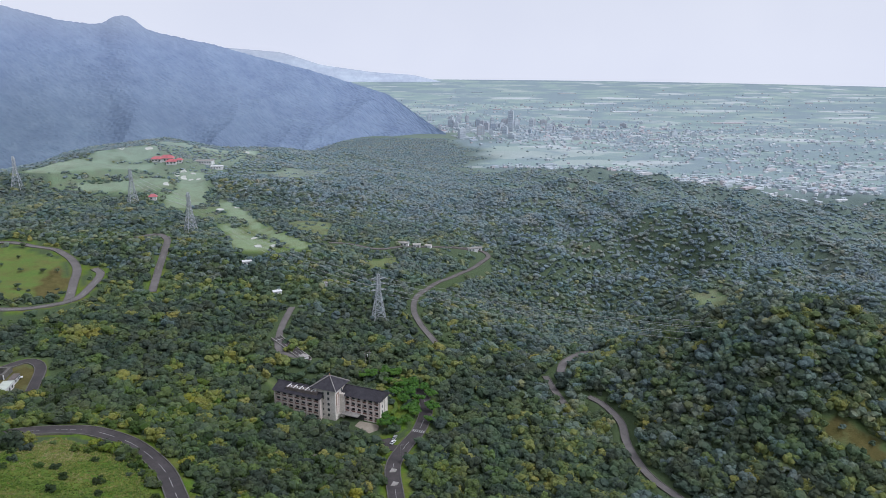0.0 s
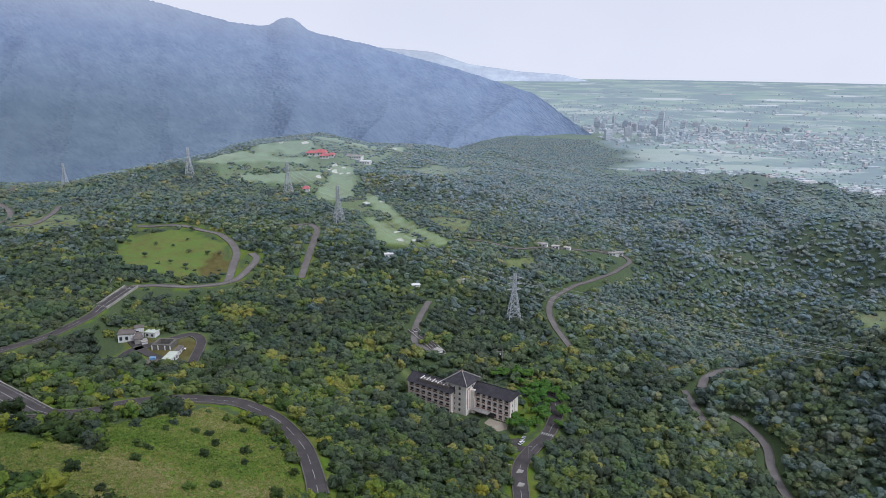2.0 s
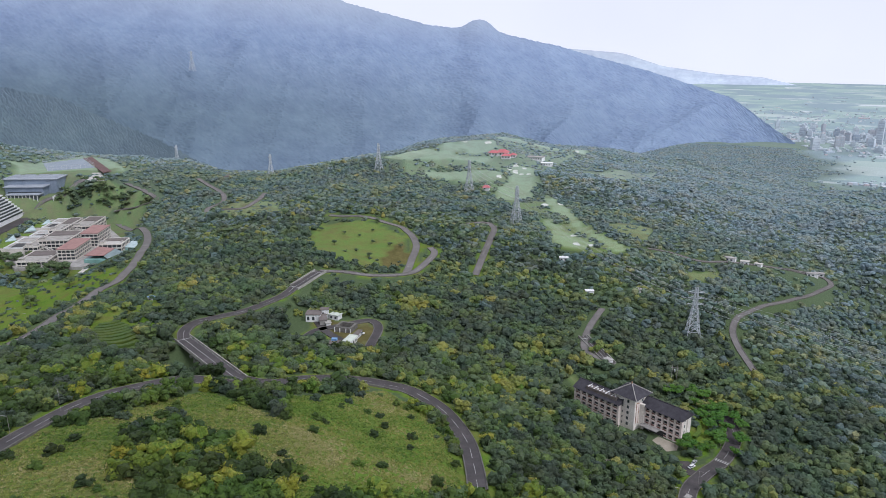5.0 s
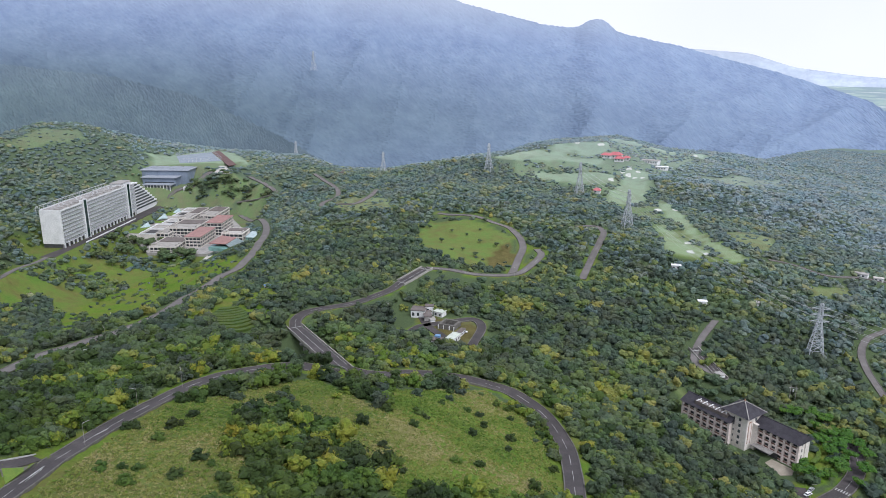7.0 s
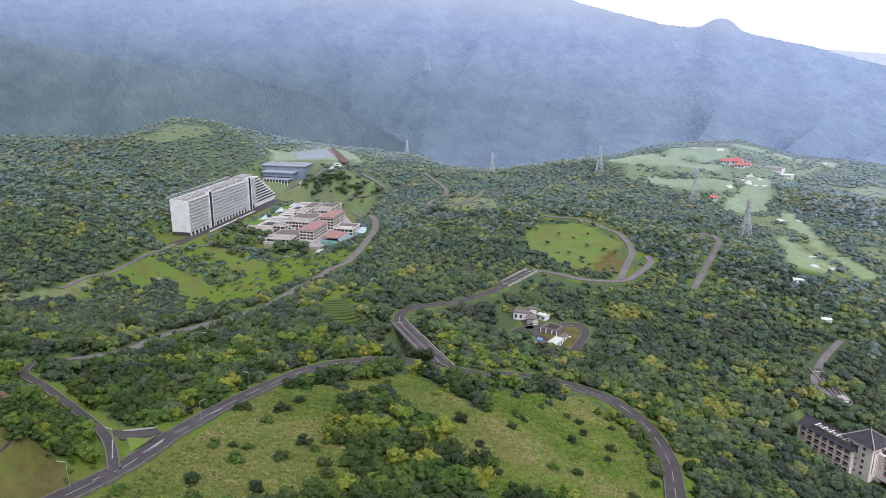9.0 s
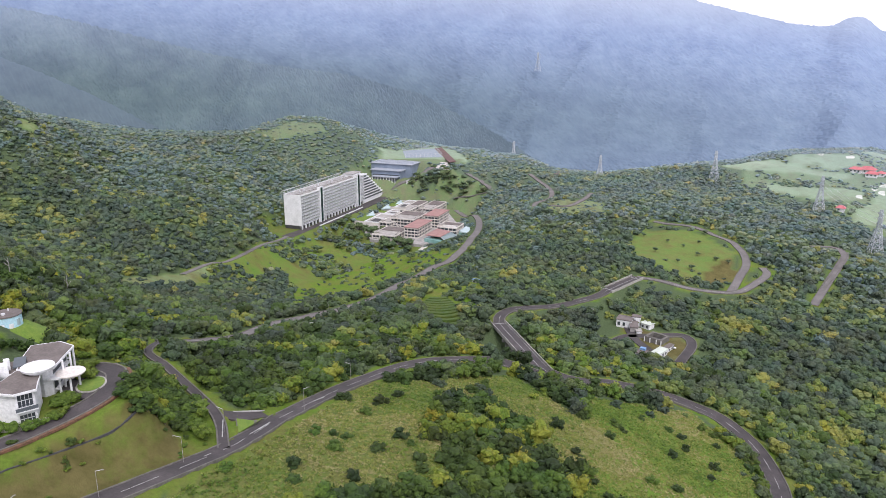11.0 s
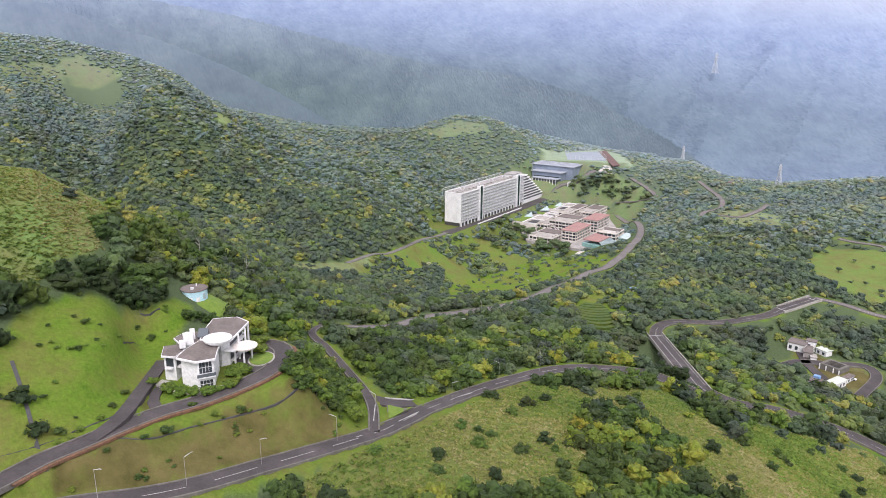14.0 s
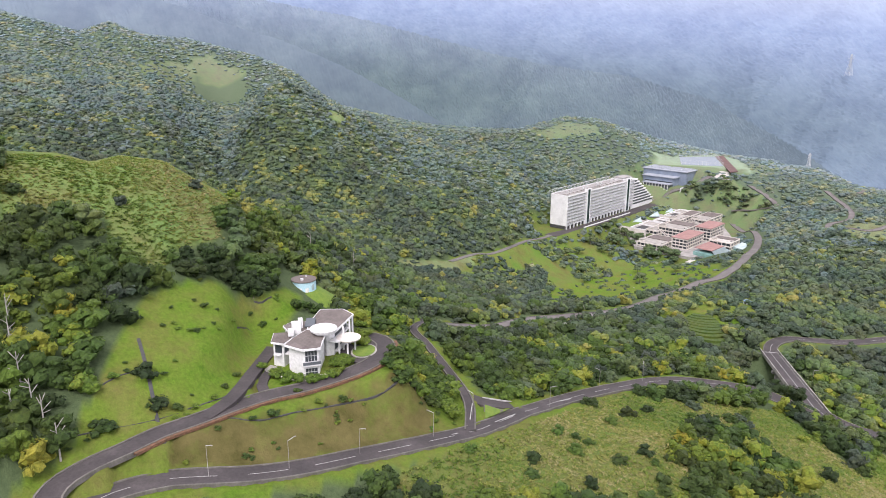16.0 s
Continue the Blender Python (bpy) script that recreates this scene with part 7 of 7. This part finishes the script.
# ---------------------------------------------------------------- single trees and shrubs
def tree_kind(name, label, category, group, tone, mat, seed, lumps=9, leaves=260, stem=0.32):
    rng = np.random.RandomState(seed)
    ob = tagged(new(name), label, category, group)
    v, f = crown(rng, lumps, leaves, 0.14)
    v = v.copy()
    v[:, 2] = stem + v[:, 2] / 1.6 * (1 - stem) * 1.05
    me = mesh_from("crown", v, f, [mat])
    me.attributes.new("tone", "FLOAT", "POINT").data.foreach_set("value", np.full(len(v), tone, np.float32))
    c = new("crown", me)
    c.parent = ob
    bm = bmesh.new()
    cyl(0, 0, -0.12, 0.62, 0.07, 0.035, 7, bm)
    for i in range(4):
        a = 1.57 * i + 0.4
        bar((0, 0, 0.3 + 0.06 * i), (0.45 * math.cos(a), 0.45 * math.sin(a), 0.62 + 0.04 * i), 0.03, bm)
    part("trunk", bm, BARK, ob)
    return ob


def plant(kinds, spots, size, tall, seed):
    rng = np.random.RandomState(seed)
    for i, (x, y) in enumerate(spots):
        s = size * rng.uniform(0.75, 1.25)
        src = kinds[i % len(kinds)]
        ob = copy_thing(src, Matrix.Identity(4))
        ob.matrix_basis = Matrix.LocRotScale((x, y, ground_at(x, y) - 0.1), Euler((0, 0, rng.uniform(0, 6.28))), (s, s, s * tall))


LAWN = tree_kind("shrub", "rounded dark green shrub on the lawn", "shrub", "lawn shrubs", 0.45, LEAF_NEAR, 31, 7, 200, 0.08)
LAWN_LIGHT = tree_kind("shrub", "leafy light green shrub on the lawn", "shrub", "lawn shrubs", 0.75, LEAF_NEAR, 32, 7, 200, 0.08)
STREET = tree_kind("tree", "bright green roadside tree with a broad crown", "tree", "roadside trees", 0.80, LEAF_FRESH, 33)
FIELD_TREE = tree_kind("tree", "small dark green tree standing in the open field", "tree", "field trees", 0.55, LEAF_HAZE_MID, 34)
HOTEL_TREE = tree_kind("tree", "broad green tree before the hotel", "tree", "hotel trees", 0.70, LEAF_HAZE_MID, 35)
BLOSSOM = foliage("white_blossom", [(0.0, (0.38, 0.36, 0.33)), (1.0, (0.60, 0.57, 0.54))], 1.2)
BLOSSOM_TREE = tree_kind("tree", "tree covered in whitish blossom above the road", "tree", "", 0.6, BLOSSOM, 36)
YELLOW_TREE = tree_kind("tree", "tree with yellow-green young leaves", "tree", "yellow trees", 0.93, LEAF_NEAR, 37)
KINDS = [LAWN, LAWN_LIGHT, STREET, FIELD_TREE, HOTEL_TREE, BLOSSOM_TREE, YELLOW_TREE]
plant([LAWN, LAWN, LAWN_LIGHT], [(-218.6, 2.0), (-217.2, 5.7), (-167.9, -8.2), (-158.2, 0.2), (-160.8, 5.2), (-167.2, 17.0), (-174.4, -5.6), (-168.8, 23.5), (-166.4, -29.7), (-162.5, -16.2),
                                 (-201.8, -10.7), (-174.7, 42.1), (-182.9, 37.0), (-172, 12), (-205, -3), (-190, -12), (-183, -3)], 1.3, 1.1, 41)
plant([LAWN_LIGHT], [(-185.0, 23.6), (-187.0, 25.2), (-184.4, 25.4), (-188.8, 27.0), (-176.8, 16.0), (-178.0, 9.5), (-197.0, 34.0), (-199.5, 35.6), (-182.0, 8.0), (-212.0, 36.0), (-177.5, 13), (-177.4, 19), (-178.5, 22), (-180.5, 24.5), (-183, 7), (-179.5, 10.5), (-186.5, 23.8), (-185.6, 27.0), (-207, 33.5), (-204, 36.2), (-199, 32.0), (-187.5, 4.0)], 1.9, 1.3, 42)
plant([LAWN, LAWN_LIGHT, LAWN], [(-186.6, 41.5), (-178.0, 40.3), (-176.7, 42.4), (-176.6, 44.8), (-178.0, 43.6), (-188.9, 51.4), (-185.6, 53.2), (-182.2, 55.7), (-180.9, 38.6), (-174.0, 40.5), (-176.9, 46.5), (-194.5, 53.9), (-191.1, 56.6), (-200.4, 51.4), (-186.8, 44.0), (-180.0, 50.7), (-177.4, 56.0)], 2.6, 1.3, 51)
plant([LAWN], [(-227.5, 20.3), (-227.3, 22.4), (-228.4, 24.4), (-224, 17), (-220, 27), (-222.5, 3.5)], 2.0, 1.9, 43)
plant([STREET], [(-33, 409), (-26, 409), (-20, 405), (-14, 398), (-11, 386), (-12.5, 369), (-17, 360), (-21, 355), (-27, 351), (-25, 390), (-20, 382), (-18, 372), (-4, 362), (-3, 375), (-4, 391), (-31, 352), (-29, 360),
                 (-40, 404), (-45, 402), (-8, 398), (-15, 404), (-23, 398), (-29, 400), (-14, 377), (-17, 391)], 3.6, 1.5, 44)
plant([FIELD_TREE], [(-329, 477), (-337, 505), (-303, 470), (-323, 507), (-320, 524), (-288, 498), (-326, 542), (-363, 507), (-288, 465), (-305, 499), (-279, 501)], 1.9, 1.7, 45)
plant([HOTEL_TREE], [(-620.9, 340.2), (-614.6, 373.7), (-590.1, 385.6), (-578.8, 391.6), (-569.9, 229.7), (-603.6, 318.5), (-519.1, 370.4), (-512.8, 330.6), (-461.0, 237.1), (-606, 345), (-600, 352), (-596, 372),
                     (-584, 398), (-571, 404), (-562, 398), (-612, 352), (-625, 352), (-560, 300), (-535, 290), (-590, 300), (-548, 350)], 4.4, 1.9, 46)
plant([BLOSSOM_TREE], [(-308.1, 158.3)], 4.2, 1.2, 47)
plant([YELLOW_TREE], [(-300, 150), (-262, 62), (-255, 58), (-318, 88), (-330, 96), (-342, 70)], 3.8, 1.4, 48)

plant([HOTEL_TREE], [(-651.7, 403.8), (-657.8, 400.4), (-633.8, 401.0), (-632.4, 415.8), (-631.8, 379.9), (-634.9, 404.4), (-665.1, 390.5), (-635.7, 373.1), (-624.7, 371.9), (-646.0, 360.9), (-654.4, 375.5), (-659.1, 390.2), (-617.1, 384.7), (-629.9, 398.5), (-641.5, 398.2), (-656.0, 379.2), (-567.0, 401.9), (-582.8, 385.6), (-589.7, 388.3), (-589.2, 386.3), (-588.1, 386.9), (-572.1, 403.4), (-582.7, 389.7), (-574.6, 400.4), (-589.4, 389.0), (-581.0, 400.4), (-571.5, 401.3), (-570.0, 399.6)], 4.2, 1.9, 49)
plant([HOTEL_TREE, FIELD_TREE], [(-712, 560), (-705, 572), (-700, 556), (-694, 566), (-688, 560), (-690, 575), (-706, 548), (-716, 540), (-682, 568), (-699, 583), (-720, 552), (-676, 574)], 3.4, 1.6, 50)
plant([HOTEL_TREE, FIELD_TREE], [(-728.6, 535.4), (-718.2, 539.1), (-726.7, 522.4), (-688.7, 553.7), (-700.8, 551.8), (-711.5, 544.0), (-738.6, 538.3), (-719.9, 528.1), (-693.3, 551.0), (-698.1, 552.2), (-719.4, 534.2), (-698.0, 547.9), (-695.7, 555.9), (-706.1, 545.1), (-712.9, 542.8), (-715.9, 542.7), (-687.9, 554.3), (-711.0, 544.4), (-691.4, 555.0), (-689.8, 552.1), (-711.9, 542.5), (-707.2, 545.3), (-730.3, 531.6), (-698.2, 553.0), (-725.0, 519.9), (-722.3, 534.3), (-713.5, 540.9), (-692.8, 562.0), (-717.5, 539.7), (-706.6, 547.1), (-715.8, 534.9), (-719.3, 534.9), (-693.3, 555.7), (-730.7, 524.8), (-654.2, 570.7), (-675.8, 567.5), (-673.7, 563.4), (-674.3, 558.6), (-649.3, 572.0), (-654.0, 569.5), (-687.9, 568.5), (-646.8, 572.5)], 3.6, 1.4, 52)
rl = np.random.RandomState(61)
SPOTS = []
for key, count in (("villa_up", 30), ("villa_low", 34), ("villa_yard", 10)):
    p = np.array(PLOTS[key])
    while count:
        x, y = rl.uniform(p[:, 0].min(), p[:, 0].max()), rl.uniform(p[:, 1].min(), p[:, 1].max())
        if inside(PLOTS[key], np.array([x]), np.array([y]))[0] and near_road(x, y)[0] > 1.5 and not any(off_site(x, y, q) < 1 for q in SITES[:1]):
            SPOTS.append((x, y))
            count -= 1
plant([LAWN_LIGHT, LAWN], SPOTS, 0.75, 1.0, 62)

for src in KINDS:
    for o in (*src.children, src):
        bpy.data.objects.remove(o)

# bare pale trunks standing among the trees
rb = np.random.RandomState(17)
for x, y in ((-146, -38), (-150, -41), (-155, -44), (-160, -47), (-168, -50), (-152, -47), (-176, -52), (-300, 30), (-322, 52)):
    ob = thing("bare_tree", x, y, ground_at(x, y) - 0.3, rb.uniform(0, 360), "leafless pale tree trunk with a few branches", "bare tree", "bare trees")
    h = rb.uniform(7, 11)
    part("trunk", cyl(0, 0, 0, h, 0.24, 0.08, 8), CONCRETE, ob)
    for k in range(4):
        bm = bmesh.new()
        a, z = rb.uniform(0, 6.28), h * rb.uniform(0.5, 0.9)
        bar((0, 0, z), (1.8 * math.cos(a), 1.8 * math.sin(a), z + rb.uniform(0.8, 2.0)), 0.12, bm)
        part("branch", bm, CONCRETE, ob)

# ---------------------------------------------------------------- parked cars and a pole
CAR_PAINT = [surface("white_car_paint", [(0.3, (0.70, 0.70, 0.70)), (0.7, (0.80, 0.80, 0.80))], 1.0, 0.3), surface("silver_car_paint", [(0.3, (0.42, 0.43, 0.44)), (0.7, (0.52, 0.53, 0.54))], 1.0, 0.3, 0.4),
             surface("dark_car_paint", [(0.3, (0.05, 0.055, 0.065)), (0.7, (0.08, 0.085, 0.095))], 1.0, 0.3)]
RUBBER = surface("tyre_rubber", [(0.3, (0.02, 0.02, 0.02)), (0.7, (0.035, 0.035, 0.035))], 2.0, 0.9)


def parked_car(x, y, turn, paint):
    """A small saloon: rounded lower body, glazed cabin, roof and four wheels."""
    ob = thing("car", x, y, ground_at(x, y) + 0.45, turn, ("small white parked car", "small silver parked car", "small dark parked car")[paint] + " beside the road", "car", "parked cars")
    part("body", box(-2.15, 2.15, -0.86, 0.86, 0.32, 0.88, bevel=0.14), CAR_PAINT[paint], ob)
    bm = bmesh.new()
    lo = [bm.verts.new((a, b, 0.86)) for a, b in ((-1.7, -0.8), (1.15, -0.8), (1.15, 0.8), (-1.7, 0.8))]
    hi = [bm.verts.new((a, b, 1.38)) for a, b in ((-1.25, -0.64), (0.45, -0.64), (0.45, 0.64), (-1.25, 0.64))]
    bm.faces.new(hi)
    for i in range(4):
        bm.faces.new((lo[i], lo[(i + 1) % 4], hi[(i + 1) % 4], hi[i]))
    part("cabin_glass", bm, GLASS_DARK, ob)
    part("car_roof", box(-1.28, 0.48, -0.66, 0.66, 1.37, 1.45, bevel=0.03), CAR_PAINT[paint], ob)
    for a in (-1.35, 1.35):
        for b in (-0.8, 0.8):
            bm = bmesh.new()
            bmesh.ops.create_cone(bm, cap_ends=True, segments=14, radius1=0.32, radius2=0.32, depth=0.2, matrix=Matrix.Translation((a, b, 0.32)) @ Matrix.Rotation(math.pi / 2, 4, "X"))
            part("wheel", bm, RUBBER, ob)
    return ob


for x, y, turn, paint in ((-23.3, 336.2, 60, 0), (-22.6, 340.5, 75, 1), (-63.6, 411.0, -20, 2), (-67.1, 410.6, -15, 0), (-54.9, 413.8, 160, 1), (-707.8, 592.6, 30, 2), (-216.5, 338.1, 20, 0)):
    parked_car(x, y, turn, paint)
pole = thing("utility_pole", -44.3, 417.1, ground_at(-44.3, 417.1) - 0.3, 20, "grey twin-post utility pole with a cross beam behind the dormitory", "utility pole")
for a in (-1.5, 1.5):
    part("post", cyl(a, 0, 0, 11.5, 0.17, 0.12, 8), GREY, pole)
part("cross_beam", box(-2.4, 2.4, -0.12, 0.12, 9.6, 9.85), GREY, pole)
part("transformer", cyl(0, 0, 7.4, 8.6, 0.4, seg=12), STEEL, pole)

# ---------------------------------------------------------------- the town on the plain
# distance haze is mixed into the town's wall and window colours
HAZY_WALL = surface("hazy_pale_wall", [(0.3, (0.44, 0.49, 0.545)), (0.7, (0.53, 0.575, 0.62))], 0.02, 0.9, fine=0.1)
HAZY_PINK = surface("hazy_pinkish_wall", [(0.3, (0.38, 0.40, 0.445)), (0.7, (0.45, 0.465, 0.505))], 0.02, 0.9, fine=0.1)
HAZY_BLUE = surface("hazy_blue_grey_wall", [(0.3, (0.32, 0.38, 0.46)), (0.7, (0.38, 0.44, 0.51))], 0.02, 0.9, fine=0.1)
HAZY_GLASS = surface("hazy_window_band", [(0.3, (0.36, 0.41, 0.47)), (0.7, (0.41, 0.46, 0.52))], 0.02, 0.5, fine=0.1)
rt = np.random.RandomState(8)
for i in range(64):
    b, r = radians(rt.uniform(-9.5, 2.5) if i < 46 else rt.uniform(-20, -9)), rt.uniform(2050, 2650)
    x, y = -r * math.sin(b), r * math.cos(b)
    w, dp, h = rt.uniform(9, 22), rt.uniform(8, 14), (rt.uniform(10, 30) if i else 66) * (1.0 if i < 46 else 0.6)
    if i == 0:
        x, y, w = 225.0, 2240.0, 16
    ob = thing("apartment_block", x, y, -41, rt.uniform(-30, 30), "distant apartment block of many storeys, haze in its wall colours", "apartment block", "town blocks")
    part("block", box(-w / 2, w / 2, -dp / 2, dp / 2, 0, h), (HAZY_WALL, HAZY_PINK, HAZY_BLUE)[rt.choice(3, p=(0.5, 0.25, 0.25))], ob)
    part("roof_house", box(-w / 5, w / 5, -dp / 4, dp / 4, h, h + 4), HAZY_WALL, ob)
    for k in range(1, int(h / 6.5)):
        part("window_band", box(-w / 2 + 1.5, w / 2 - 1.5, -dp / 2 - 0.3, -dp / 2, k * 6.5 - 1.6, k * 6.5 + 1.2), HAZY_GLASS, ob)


def house_stuff(name, rows, label):
    """Many small pitched or flat houses far away, as one mesh."""
    V, Fq, I = [], [], []
    base = np.array([(-1, -1, 0), (1, -1, 0), (1, 1, 0), (-1, 1, 0), (-1, -1, 1), (1, -1, 1), (1, 1, 1), (-1, 1, 1)], float)
    fq = np.array([(0, 1, 5, 4), (1, 2, 6, 5), (2, 3, 7, 6), (3, 0, 4, 7), (4, 5, 6, 7)])
    for k, (x, y, z, sx, sy, h, turn) in enumerate(rows):
        c, s = math.cos(turn), math.sin(turn)
        q = base * (sx / 2, sy / 2, h)
        V.append(np.column_stack([q[:, 0] * c - q[:, 1] * s + x, q[:, 0] * s + q[:, 1] * c + y, q[:, 2] + z]))
        Fq.append(fq + 8 * k)
    m, n, l, b = material(name)
    # pale blue-grey house colours with the haze mixed in
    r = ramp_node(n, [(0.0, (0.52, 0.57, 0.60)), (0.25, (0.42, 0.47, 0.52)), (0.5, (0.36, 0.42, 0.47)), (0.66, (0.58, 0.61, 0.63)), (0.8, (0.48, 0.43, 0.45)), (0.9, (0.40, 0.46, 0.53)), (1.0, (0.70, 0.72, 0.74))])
    l.new(n.new("ShaderNodeNewGeometry").outputs["Random Per Island"], r.inputs[0])
    sp = ramp_node(n, [(0.3, (0.85, 0.85, 0.85)), (0.7, (1.1, 1.1, 1.1))])
    l.new(noise_node(n, l, 0.2), sp.inputs[0])
    l.new(mixed(n, l, 1.0, r.outputs[0], sp.outputs[0], "MULTIPLY"), b.inputs["Base Color"])
    b.inputs["Roughness"].default_value = 0.85
    return tagged(new(name, mesh_from(name, np.concatenate(V), np.concatenate(Fq), [m])), label, "houses", kind="stuff")


rows = []
VILLAGES = [(-10, 1500, 90, 150), (-14, 1420, 70, 90), (-19, 1380, 80, 130), (-24, 1450, 120, 200), (-30, 1480, 130, 200), (-33, 1250, 60, 60), (-28, 1750, 180, 180), (-20, 1900, 160, 140),
            (-12, 2150, 260, 420), (-4, 2300, 220, 420), (-17, 2250, 240, 260), (-26, 2500, 330, 200), (-34, 2200, 250, 160), (-8, 3000, 500, 220), (-24, 3400, 600, 160), (2, 2900, 300, 120), (-38, 1700, 160, 120)]
for b, r, spread, n in VILLAGES:
    b = radians(b)
    for _ in range(int(n * 1.1)):
        x, y = -r * math.sin(b) + rt.normal() * spread * 0.8, r * math.cos(b) + rt.normal() * spread * 0.55
        d = math.hypot(x, y)
        if d > 1180 and plain_share(x, y) > 0.25:
            big = rt.uniform() < 0.06
            rows.append((x, y, float(land(x, y)) - 0.5, rt.uniform(18, 36) if big else rt.uniform(5, 10), rt.uniform(7, 11) if big else rt.uniform(4, 7), rt.uniform(2.5, 5.5), rt.uniform(-0.4, 0.4) + 0.5))
for b, r, w, dp in ((-12.5, 3350, 150, 45), (-14.5, 3000, 110, 40), (-10, 3900, 90, 40), (-3, 3900, 60, 20), (-22, 2700, 120, 30), (-29, 2300, 70, 20), (-33, 3000, 100, 30)):
    b = radians(b)
    rows.append((-r * math.sin(b), r * math.cos(b), float(land(-r * math.sin(b), r * math.cos(b))) - 1, w, dp, 4, 0.15))
house_stuff("town_houses", rows, "scattered low houses and sheds on the plain, paled by haze in their colours")
